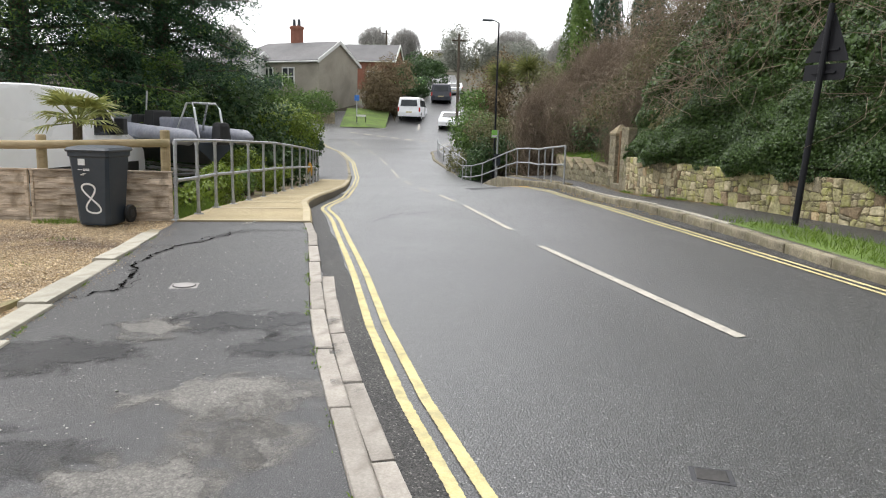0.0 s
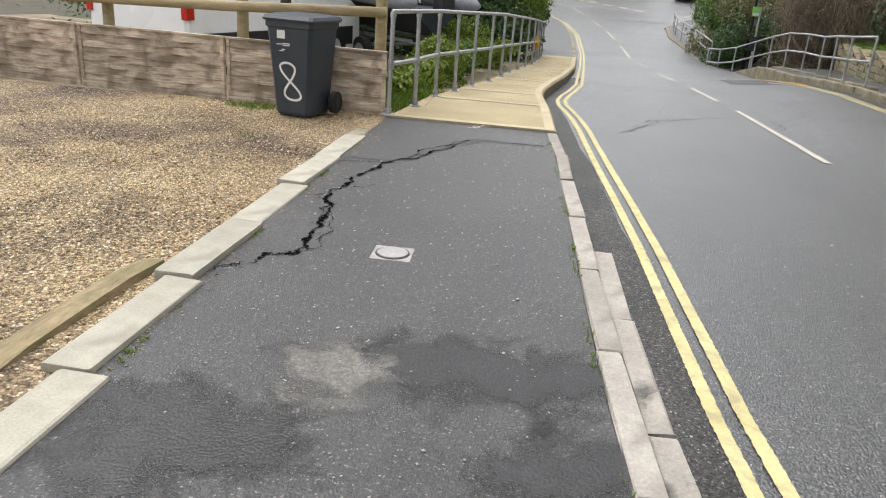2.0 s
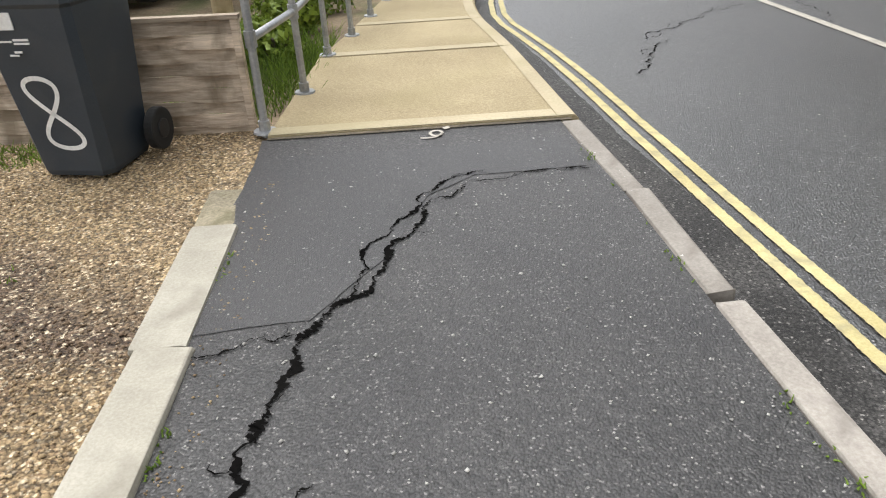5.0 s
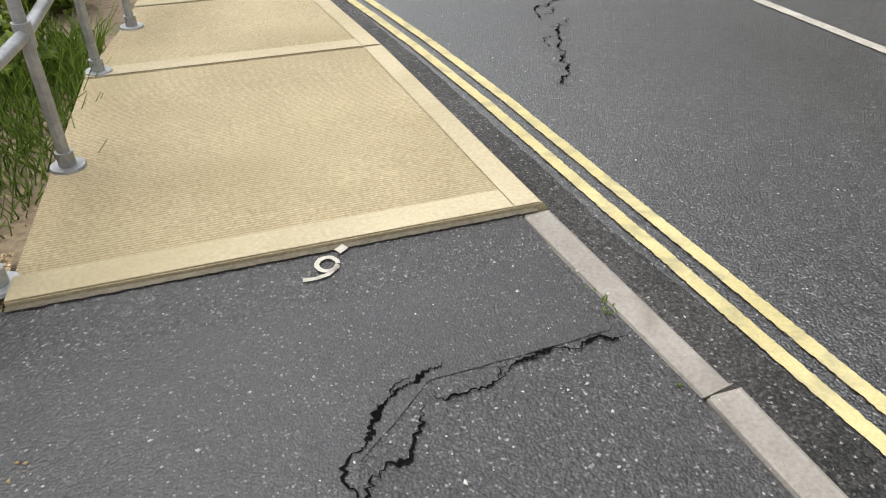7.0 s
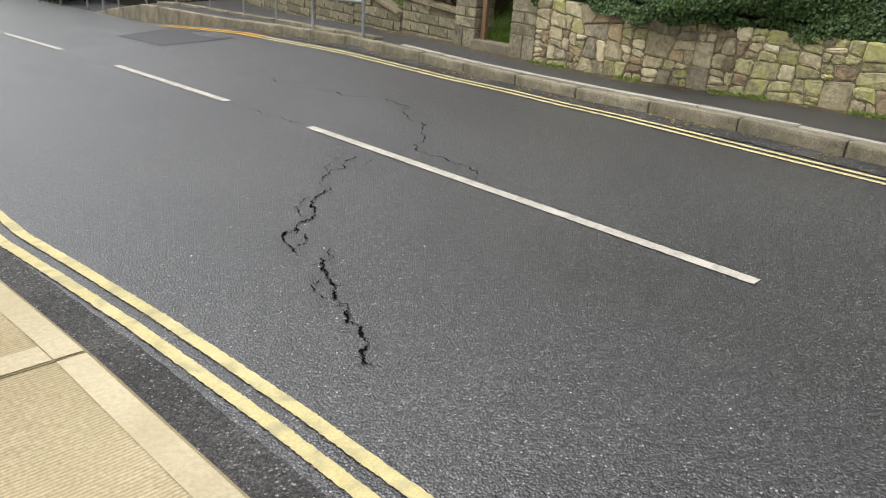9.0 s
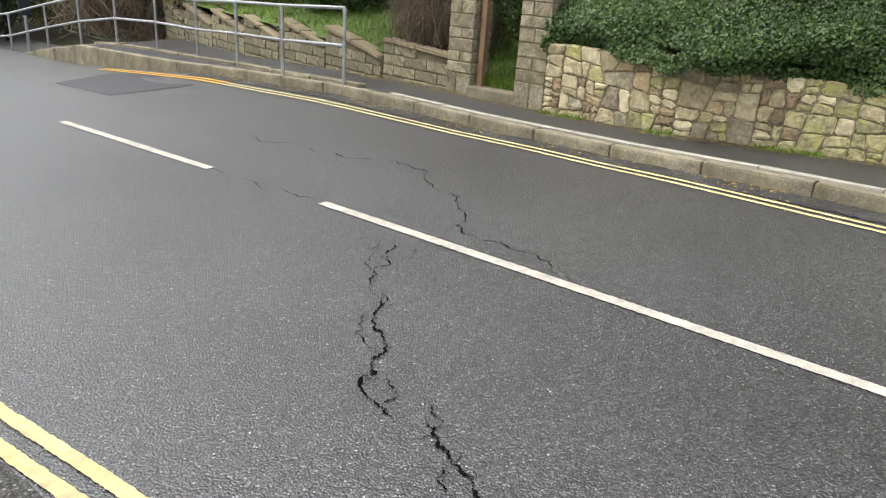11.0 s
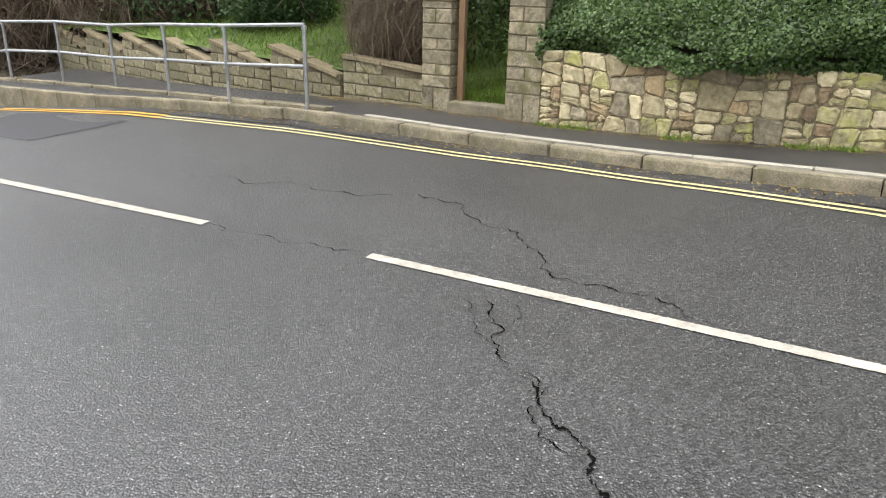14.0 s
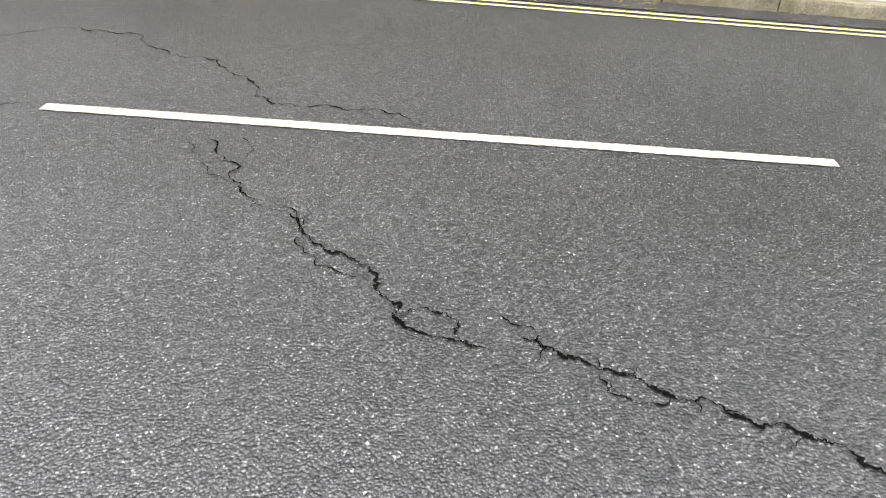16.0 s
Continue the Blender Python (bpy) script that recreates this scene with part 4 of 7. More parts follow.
# ---------------------------------------------------------------- left side: bin, fence, railing
def make_bin():
    b = thing("wheelie_bin", (-5.67, 10.16, 0.0), "dark grey plastic wheelie bin with a white painted 8", "bin", turn=-13)
    bm = bmesh.new()
    rings = []
    for z, w, d, k in ((0.0, 0.40, 0.42, 0.05), (0.03, 0.42, 0.44, 0.05), (0.5, 0.475, 0.5, 0.04), (0.86, 0.52, 0.55, 0.035), (0.88, 0.55, 0.58, 0.03), (0.93, 0.55, 0.58, 0.03)):
        x, y = w / 2, d / 2
        rings.append([(-x + k, -y, z), (x - k, -y, z), (x, -y + k, z), (x, y - k, z), (x - k, y, z), (-x + k, y, z), (-x, y - k, z), (-x, -y + k, z)])
    loft(bm, rings)
    body = part("body", bm, BINMAT, b)
    bm = bmesh.new()
    rings = []
    for z, w, y0, y1 in ((0.932, 0.57, -0.31, 0.31), (0.955, 0.585, -0.32, 0.33), (0.985, 0.56, -0.29, 0.31), (1.005, 0.4, -0.18, 0.2)):
        x = w / 2
        rings.append([(-x + 0.03, y0, z), (x - 0.03, y0, z), (x, y0 + 0.03, z), (x, y1 - 0.03, z), (x - 0.03, y1, z), (-x + 0.03, y1, z), (-x, y1 - 0.03, z), (-x, y0 + 0.03, z)])
    loft(bm, rings)
    part("lid", bm, BINMAT, b, "grey hinged lid")
    bm = bmesh.new()
    pipe(bm, [(-0.22, 0.335, 0.93), (0.22, 0.335, 0.93)], 0.018, 8)
    part("handle", bm, BLACK, b)
    bm = bmesh.new()
    pipe(bm, [(-0.28, 0.2, 0.1), (0.28, 0.2, 0.1)], 0.012, 8)
    part("axle", bm, IRON, b)
    for s in (-1, 1):
        bm = bmesh.new()
        disc(bm, (s * 0.275, 0.2, 0.115), (1, 0, 0), 0.118, 0.055, 24)
        w = part("wheel", bm, RUBBER, b, "black rubber wheel")
        bm = bmesh.new()
        disc(bm, (s * 0.29, 0.2, 0.115), (1, 0, 0), 0.055, 0.04, 16)
        part("hub", bm, BLACK, w)
    # painted figure and marks on the front face
    def front(z):
        return -0.5 * float(np.interp(z, [0.03, 0.5, 0.86], [0.44, 0.5, 0.55])) - 0.004
    def stroke(pts, w):
        m = bmesh.new()
        prev = None
        n = len(pts)
        for i, (x, z) in enumerate(pts):
            a, c = pts[max(0, i - 1)], pts[min(n - 1, i + 1)]
            dx, dz = c[0] - a[0], c[1] - a[1]
            k = math.hypot(dx, dz) or 1
            p = [m.verts.new((x - dz / k * w * s, front(z + dx / k * w * s), z + dx / k * w * s)) for s in (0.5, -0.5)]
            if prev:
                m.faces.new((prev[0], p[0], p[1], prev[1]))
            prev = p
        return m
    eight = []
    for k in range(49):
        a = 2 * math.pi * k / 48
        r = 1 if math.cos(a) > 0 else 1.12
        eight.append((0.085 * math.sin(2 * a) * r - 0.035 * math.cos(a), 0.345 + 0.185 * math.cos(a)))
    part("painted_eight", stroke(eight, 0.024), PAINTW, b, "hand-painted white figure eight")
    bm = bmesh.new()
    box(bm, (-0.13, front(0.8) - 0.002, 0.765), (-0.04, front(0.8) + 0.004, 0.845))
    part("sticker", bm, PAINTW, b, "white paper label")
    bm = bmesh.new()
    for x0, x1, z0, z1 in ((-0.14, -0.08, 0.705, 0.713), (-0.07, 0.01, 0.712, 0.722), (-0.07, 0.01, 0.695, 0.704), (-0.08, -0.04, 0.655, 0.664), (-0.11, -0.06, 0.64, 0.648)):
        box(bm, (x0, front(0.7) - 0.002, z0), (x1, front(0.7) + 0.004, z1))
    part("moulded_lettering", bm, PAINTW, b, "small unreadable pale print")
    return b


make_bin()

# woven timber fence panels
def fence_panel(x0, x1, y0, y1, label):
    w = math.hypot(x1 - x0, y1 - y0)
    f = thing("fence_panel", (x0, y0, 0.0), label, "fence panel", "woven fence panels", turn=math.degrees(math.atan2(y1 - y0, x1 - x0)))
    z0, z1 = 0.03, 0.64
    for nm, lo, hi in (("stile", (0.0, -0.025, z0), (0.04, 0.025, z1)), ("stile", (w - 0.04, -0.025, z0), (w, 0.025, z1)), ("cap", (-0.01, -0.03, z1), (w + 0.01, 0.03, z1 + 0.025)), ("gravel_board", (0, -0.015, -0.06), (w, 0.015, z0))):
        part(nm, box(bmesh.new(), lo, hi, 0.004), TIMBER, f)
    rows, cols = 8, max(2, int(round(w / 0.32)))
    h = (z1 - z0) / rows
    for r in range(rows):
        bm = bmesh.new()
        n = cols * 4
        rings = []
        for i in range(n + 1):
            x = 0.04 + (w - 0.08) * i / n
            o = 0.019 * math.sin(math.pi * (i / 4.0 + r))
            zc = z0 + r * h
            dip = 0.004 * math.sin(x * 7 + r * 2.3) + 0.003 * math.sin(x * 17 + r)
            rings.append([(x, o - 0.018 - dip, zc - 0.004 + dip), (x, o - 0.006, zc + h - 0.002), (x, o + 0.004, zc + h - 0.002), (x, o - 0.006, zc - 0.004 + dip)])
        loft(bm, rings)
        part("slat", bm, TIMBER, f)
    return f


fence_panel(-6.72, -4.86, 10.68, 10.5, "low weathered woven timber fence panel behind the bin")
fence_panel(-8.62, -6.76, 10.86, 10.69, "low weathered woven timber fence panel along the gravel")
fence_panel(-10.52, -8.66, 11.04, 10.87, "low weathered woven timber fence panel along the gravel")

# log rail on round posts
lr = thing("log_rail_fence", (0, 0, 0), "round timber post-and-rail barrier behind the woven fence", "fence")
for x, y, z in ((-5.13, 11.38, 1.2), (-6.84, 11.42, 1.1), (-8.6, 11.46, 1.08), (-10.4, 11.5, 1.06)):
    bm = bmesh.new()
    pipe(bm, [(x, y, -0.15), (x, y, 0.5), (x + 0.004, y, z - 0.015), (x + 0.004, y, z)], [0.072, 0.07, 0.068, 0.06], 14)
    part("post", bm, LOG, lr, "greenish round post")
bm = bmesh.new()
pipe(bm, [(-12.5, 11.36, 0.92), (-9, 11.33, 0.93), (-7, 11.3, 0.955), (-5.05, 11.28, 1.02)], [0.066, 0.064, 0.06, 0.058], 14)
part("rail", bm, LOG, lr, "pale horizontal log rail", smooth=True)

# galvanised tube railing on the slab
def railing(name, posts, height, mid, label, plates=True, top_first=None):
    f = thing(name, (0, 0, 0), label, "railing")
    tops, mids = [], []
    for k, (x, y, z) in enumerate(posts):
        bm = bmesh.new()
        lean = random.Random(k + len(posts)).uniform(-0.012, 0.012)
        top = (x + lean, y + lean, z + height)
        m = (x + lean * mid / height, y + lean * mid / height, z + mid)
        pipe(bm, [(x, y, z - 0.05), m, top], 0.024, 10)
        p = part("post", bm, GALV, f)
        bm = bmesh.new()
        pipe(bm, [Vector(m) - Vector((0, 0, 0.045)), Vector(m) + Vector((0, 0, 0.045))], 0.033, 10)
        part("clamp", bm, GALV, p, "tube clamp fitting")
        bm = bmesh.new()
        pipe(bm, [Vector(top) - Vector((0, 0, 0.06)), Vector(top) - Vector((0, 0, 0.012))], 0.032, 10)
        part("clamp", bm, GALV, p, "tube clamp fitting")
        if plates:
            bm = bmesh.new()
            pipe(bm, [(x, y, z), (x, y, z + 0.012)], [0.07, 0.066], 14)
            pipe(bm, [(x, y, z + 0.012), (x, y, z + 0.07)], 0.034, 10)
            part("base_plate", bm, GALV, p)
        tops.append(top)
        mids.append(m)
    for nm, line in (("top_rail", tops), ("middle_rail", mids)):
        bm = bmesh.new()
        pts = []
        for a, b in zip(line, line[1:]):
            pts += [Vector(a).lerp(Vector(b), u) for u in (0, 0.5)]
        pts.append(Vector(line[-1]))
        pipe(bm, pts, 0.024, 10)
        part(nm, bm, GALV, f, smooth=True)
    return f


lposts = []
lposts.append((-4.79, 10.37, 0.02))
for y in (11.13, 12.2, 12.95, 13.9, 14.9, 16.0, 17.2, 18.5, 19.9, 21.3, 22.7, 24.1, 25.5, 26.9):
    lposts.append((lerp(SLAB_L, y) + 0.06, y, lerp(FOOT_L, max(10.26, y)) + 0.012))
railing("tube_railing", lposts, 1.06, 0.53, "galvanised steel tube railing along the concrete slab footway")
rposts = [(3.13, 18.48), (3.21, 19.88), (3.4, 21.27), (3.62, 22.75), (3.68, 24.2), (3.62, 25.6), (3.55, 27.0), (3.42, 28.3), (3.15, 29.6), (2.9, 30.8), (2.75, 32)]
railing("roadside_railing", [(x, y, lerp({18.48: -0.05, 19.88: -0.13, 21.27: -0.19, 22.75: -0.28, 24.2: -0.3, 25.6: -0.36, 27: -0.55, 28.3: -0.8, 29.6: -1.1, 30.8: -1.28, 32: -1.35}, y)) for x, y in rposts], 0.965, 0.49, "galvanised steel tube railing on the far footway kerb", plates=False)
# a yellow rag tied to the railing's far end
rag = tagged(new("rag"), "yellow cloth tied to the railing post", "cloth")
rag.matrix_basis = pose(-3.5, 22.7, -0.4)
bm = bmesh.new()
for k in range(5):
    pipe(bm, [(0.02 * math.cos(k), 0.02 * math.sin(k), 0.55), (0.05 * math.cos(k * 1.3), 0.05 * math.sin(k * 1.3), 0.4), (0.06 * math.cos(k * 1.7), 0.05 * math.sin(k), 0.15 + 0.03 * k)], [0.02, 0.035, 0.012], 6)
part("cloth", bm, ORANGE, rag)

# rotten edging board and pale concrete edging blocks
board = thing("edging_board", (0, 0, 0), "rotten timber edging board between gravel and kerb", "edging board")
bm = bmesh.new()
loft(bm, [[(x - 0.17, y, -0.08), (x, y, -0.08), (x - 0.006, y, z + 0.018), (x - 0.09, y, z + 0.014), (x - 0.165, y, z - 0.012)] for x, y, z in ((-5.0, 4.7, -0.02), (-4.995, 4.9, 0.0), (-4.99, 5.2, 0.004), (-4.98, 5.6, 0.006), (-4.955, 5.86, 0.0))])
part("board", bm, ROTWOOD, board)


# ---------------------------------------------------------------- kerb stones
def kerb_mesh(name, w, h, length, bev, material, seed):
    rng = random.Random(seed)
    bm = bmesh.new()
    box(bm, (-w / 2, -length / 2, -h), (w / 2, length / 2, 0), bev)
    for v in bm.verts:
        v.co += Vector((rng.uniform(-1, 1), rng.uniform(-1, 1), rng.uniform(-1, 1))) * 0.004
    return finish(name, bm, material)


def lay(parent, name, meshes, places):
    rng = random.Random(len(places))
    for (x, y, z, turn, pitch) in places:
        ob = new(name, rng.choice(meshes))
        ob.parent = parent
        ob.matrix_basis = pose(x, y, z + rng.uniform(-0.003, 0.003), pitch, 0, turn + rng.uniform(-0.6, 0.6))


def run(line, ys, height, side):
    out = []
    for a, b in zip(ys, ys[1:]):
        y = (a + b) / 2
        dx = line(b) - line(a)
        dz = height(0, b) - height(0, a)
        out.append((line(y) + side, y, height(line(y), y), -math.degrees(math.atan2(dx, b - a)), math.degrees(math.atan2(dz, b - a))))
    return out


kerb_left = thing("kerb_left", (0, 0, 0), "pale concrete kerb stones edging the footway", "kerb", "", "structure")
ms = [kerb_mesh("kerb_stone", 0.108, 0.25, 0.94, 0.012, KERBGREY, k) for k in range(4)]
ys = [9.29 - 0.955 * k for k in range(0, 22)][::-1] + [10.235]
lay(kerb_left, "kerb_stone", ms, [p for p in run(lambda y: lerp(KERB_L, y), ys, lambda x, y: lerp(FOOT_L, y) + 0.008, -0.055)])
for ob in kerb_left.children:
    if 8.6 < ob.matrix_basis.translation.y < 9.0:  # a stone worn short, leaving an open joint
        ob.matrix_basis = pose(0.0, 0.025, 0) @ ob.matrix_basis @ Matrix.Diagonal((1, 0.945, 1, 1))
gutter = thing("gutter_row", (0, 0, 0), "second row of pale concrete channel blocks along the kerb", "kerb", "", "structure")
lay(gutter, "channel_block", ms, run(lambda y: lerp(KERB_L, y), [6.83 - 0.955 * k for k in range(0, 18)][::-1], lambda x, y: road_z(lerp(KERB_L, y) + 0.07, y) + 0.014, 0.058))
edging = thing("edging_row", (0, 0, 0), "pale concrete edging blocks beside the gravel", "edging", "", "structure")
ems = [kerb_mesh("edging_block", 0.2, 0.22, 0.9, 0.016, CONCRETE, 30 + k) for k in range(4)]
EDGE = {-20: -4.2, 3: -4.63, 4.5: -4.705, 5.5: -4.785, 6: -4.8, 7.5: -4.835, 9.8: -4.865}
ysE = [9.2, 8.31, 7.42, 6.53, 5.66, 4.77, 3.87, 2.96, 2.05, 1.14, 0.23, -0.7, -1.6, -2.5, -3.4][::-1]
for a, b in zip(ysE, ysE[1:]):
    y = (a + b) / 2
    ob = new("edging_block", ems[int(y * 3) % 4])
    ob.parent = edging
    ob.matrix_basis = pose(lerp(EDGE, y), y, 0.022 + 0.012 * math.sin(y * 5) + (0.03 if 5.7 < y < 6.5 else 0), 0.7 * math.sin(y * 3), 0.8 * math.cos(y * 4), 1.5 * math.sin(y * 7)) @ Matrix.Diagonal((1, (b - a - 0.012) / 0.9, 1, 1))
ob = new("edging_block", kerb_mesh("edging_stub", 0.19, 0.2, 0.42, 0.03, OLDKERB, 44))
ob.parent = edging
ob.matrix_basis = pose(-4.86, 9.42, 0.006, -1.0, 1.0, 2)

kerb_right = thing("kerb_right", (0, 0, 0), "weathered mossy concrete kerb stones below the wall", "kerb", "", "structure")
oms = [kerb_mesh("kerb_stone", 0.14, 0.55, 0.912, 0.028, OLDKERB, 50 + k) for k in range(4)]
lay(kerb_right, "kerb_stone", oms, run(lambda y: lerp(KERB_R, y), [13.33 + 0.92 * k for k in range(-20, 44)], lambda x, y: lerp(FOOT_R, y) + 0.012, 0.06))
edge_right = thing("raised_edging", (0, 0, 0), "pale narrow concrete edging behind the kerb", "edging", "", "structure")
nms = [kerb_mesh("edging_strip", 0.085, 0.2, 0.945, 0.012, CONCRETE, 70 + k) for k in range(3)]
lay(edge_right, "edging_strip", nms, run(lambda y: lerp(KERB_R, y), [11 + 0.95 * k for k in range(-14, 8)], lambda x, y: lerp(FOOT_R, y) + 0.022, 0.19))
raised = thing("railing_kerb", (0, 0, 0), "mossy concrete upstand blocks carrying the railing", "kerb", "", "structure")
rms = [kerb_mesh("upstand_block", 0.16, 0.3, 1.0, 0.02, OLDKERB, 90 + k) for k in range(3)]
lay(raised, "upstand_block", rms, run(lambda y: lerp({18: 3.2, 20: 3.3, 21.3: 3.45, 22.75: 3.64, 24.2: 3.7, 27: 3.6, 30: 3.1}, y), [18.2 + 1.03 * k for k in range(0, 11)], lambda x, y: lerp(FOOT_R, y) + 0.06, 0.0))

railing("low_railing", [(lerp(KERB_R, y) + 0.35, y, lerp(FOOT_R, y)) for y in (34, 36.2, 38.4, 40.6, 42.8, 45, 47.2)], 0.85, 0.45, "low weathered tube railing beside the dipping road", plates=False)

far_kerb = thing("kerb_far_left", (0, 0, 0), "grey kerb stones beyond the concrete slab", "kerb", "", "structure")
lay(far_kerb, "kerb_stone", oms, run(lambda y: lerp(KERB_L, y), [28.1 + 0.92 * k for k in range(0, 29)], lambda x, y: (lerp(FOOT_L, y) if y < 33 else lerp(FAR, y) + 0.12), -0.06))

# ---------------------------------------------------------------- right side: stone wall, gate posts, stepped wall


wall = thing("wall_stone", (0, 0, 0), "old rubble stone retaining wall, lichen-stained, under ivy", "wall", "", "structure")
bm = bmesh.new()
loft(bm, [[(lerp(WALL_X, y) + 0.044, y, right_z(3.6, y) - 0.3), (lerp(WALL_X, y) + 0.45, y, right_z(3.6, y) - 0.3), (lerp(WALL_X, y) + 0.5, y, 0.78), (lerp(WALL_X, y) + 0.046, y, 0.78)] for y in (-12, -5, 0, 2, 4.5, 7, 8.5, 10, 11, 12, 13, 14.2, 15.0, 15.69)])
part("core", bm, MORTAR, wall, "recessed old mortar")
rng = random.Random(11)



def clip(poly, px, pz, qx, qz):
    """Keeps the side of poly nearer to p than to q."""
    mx, mz, nx, nz = (px + qx) / 2, (pz + qz) / 2, qx - px, qz - pz
    out = []
    for a, b in zip(poly, poly[1:] + poly[:1]):
        da, db = (a[0] - mx) * nx + (a[1] - mz) * nz, (b[0] - mx) * nx + (b[1] - mz) * nz
        if da <= 0:
            out.append(a)
        if da * db < 0:
            t = da / (da - db)
            out.append((a[0] + (b[0] - a[0]) * t, a[1] + (b[1] - a[1]) * t))
    return out


def cut(poly, px, pz, nx, nz):
    """Divides poly by the line through p square to n."""
    return clip(poly, px - nx, pz - nz, px + nx, pz + nz), clip(poly, px + nx, pz + nz, px - nx, pz - nz)


# uneven rubble: the face is divided by slanting joints until each piece is a stone
cells, todo = [], []
y = 3.5
while y < 15.6:
    w = min(rng.uniform(0.5, 0.9), 15.69 - y)
    todo.append([(y, right_z(3.6, y) - 0.03), (y + w, right_z(3.6, y + w) - 0.03), (y + w, 0.79), (y, 0.79)])
    y += w
while todo:
    p = todo.pop()
    ys, zs = [a for a, b in p], [b for a, b in p]
    w, h = max(ys) - min(ys), max(zs) - min(zs)
    area = abs(sum(a[0] * b[1] - b[0] * a[1] for a, b in zip(p, p[1:] + p[:1]))) / 2
    if area < rng.choice((0.012, 0.02, 0.03, 0.05, 0.085)) and max(w, h) < 0.5:
        cells.append(p)
        continue
    u = rng.uniform(0.36, 0.64)
    if w > h * 1.25:
        a, b = cut(p, min(ys) + w * u, sum(zs) / len(zs), 0.1, rng.uniform(-0.03, 0.03))
    else:
        a, b = cut(p, sum(ys) / len(ys), min(zs) + h * u, rng.uniform(-0.018, 0.018), 0.1)
    todo += [q for q in (a, b) if len(q) > 2]
for poly in cells:
    cy, cz = sum(p[0] for p in poly) / len(poly), sum(p[1] for p in poly) / len(poly)
    soft = []
    for a, b, c in zip(poly[-1:] + poly[:-1], poly, poly[1:] + poly[:1]):
        for q in (a, c):
            d = math.hypot(q[0] - b[0], q[1] - b[1]) or 1
            k = min(0.45, rng.uniform(0.01, 0.04) / d)
            soft.append((b[0] + (q[0] - b[0]) * k, b[1] + (q[1] - b[1]) * k))
    rough_edge = []
    for a, b in zip(soft, soft[1:] + soft[:1]):
        rough_edge += [a, ((a[0] + b[0]) / 2 + rng.uniform(-0.009, 0.009), (a[1] + b[1]) / 2 + rng.uniform(-0.009, 0.009))]
    soft = rough_edge
    bm = bmesh.new()
    rings = []
    proud = rng.uniform(-0.006, 0.016)
    for depth, inset in ((0.1, 0.001), (0.0, 0.002), (-0.01 - proud * 0.5, 0.004), (-0.02 - proud, 0.009), (-0.025 - proud, 0.022)):
        ring = []
        for a, b in soft:
            d = math.hypot(a - cy, b - cz) or 1
            q = max(0.25, 1 - inset / d * 1.3)
            yy, zz = cy + (a - cy) * q, cz + (b - cz) * q
            ring.append((lerp(WALL_X, yy) + 0.055 + depth + rng.uniform(-0.006, 0.006), yy + rng.uniform(-0.003, 0.003), zz + rng.uniform(-0.003, 0.003)))
        rings.append(ring)
    loft(bm, rings)
    material = STONEGREEN if cy < 13.0 and rng.random() < 0.55 else rng.choice((STONE, STONE, STONE, STONE, STONECREAM, STONECREAM, STONECREAM, STONEGREY, STONEGREY, STONEBROWN, STONEWARM, STONEGREEN))
    part("stone", bm, material, wall)


def gate_post(x, y, w, d, z0, z1, label, cap=True):
    g = thing("gate_post", (x, y, z0), label, "gate post", "gate posts")
    h = z1 - z0
    part("core", box(bmesh.new(), (-w / 2 + 0.014, -d / 2 + 0.014, -0.2), (w / 2 - 0.014, d / 2 - 0.014, h)), MORTAR, g)
    r = random.Random(int(y * 10))
    z, k = 0.0, 0
    bms = []
    while z < h - 0.05:
        c = 0.3 if k == 0 else r.uniform(0.13, 0.17)
        c = min(c, h - z)
        cuts = [-d / 2, d / 2] if k % 2 else [-d / 2, r.uniform(-0.06, 0.06), d / 2]
        for a, b in zip(cuts, cuts[1:]):
            bm = bmesh.new()
            box(bm, (-w / 2, a + 0.006, z + 0.006), (w / 2, b - 0.006, z + c - 0.006), 0.012)
            for v in bm.verts:
                v.co += Vector((r.uniform(-1, 1), r.uniform(-1, 1), r.uniform(-1, 1))) * 0.004
            part("block", bm, BLOCK if r.random() < 0.5 else STONEGREY, g)
        z += c
        k += 1
    if not cap:
        return g
    bm = bmesh.new()
    loft(bm, [[(s * w * q, t * d * q, zz) for s, t in ((-0.5, -0.5), (0.5, -0.5), (0.5, 0.5), (-0.5, 0.5))] for q, zz in ((1.0, h), (1.06, h + 0.02), (1.06, h + 0.06), (0.15, h + 0.26))])
    part("capstone", bm, COPING, g, "pyramid capstone")
    return g


gate_post(4.05, 17.12, 0.38, 0.4, -0.06, 1.22, "weathered grey block gate post with a pyramid cap")
gate_post(3.86, 15.9, 0.38, 0.42, 0.0, 1.42, "weathered block gate post half covered by ivy", False)
gp = thing("timber_gate_stile", (3.95, 16.83, -0.02), "brown timber stile of an open gate beside the post", "gate")
part("stile", box(bmesh.new(), (-0.03, -0.045, 0.1), (0.03, 0.03, 1.35), 0.006), BRANCHWOOD, gp)
step = thing("gate_step", (3.98, 16.45, -0.05), "mossy stone step in the gateway", "step")
part("step_stone", box(bmesh.new(), (-0.2, -0.36, -0.2), (0.3, 0.46, 0.16), 0.02), OLDKERB, step)

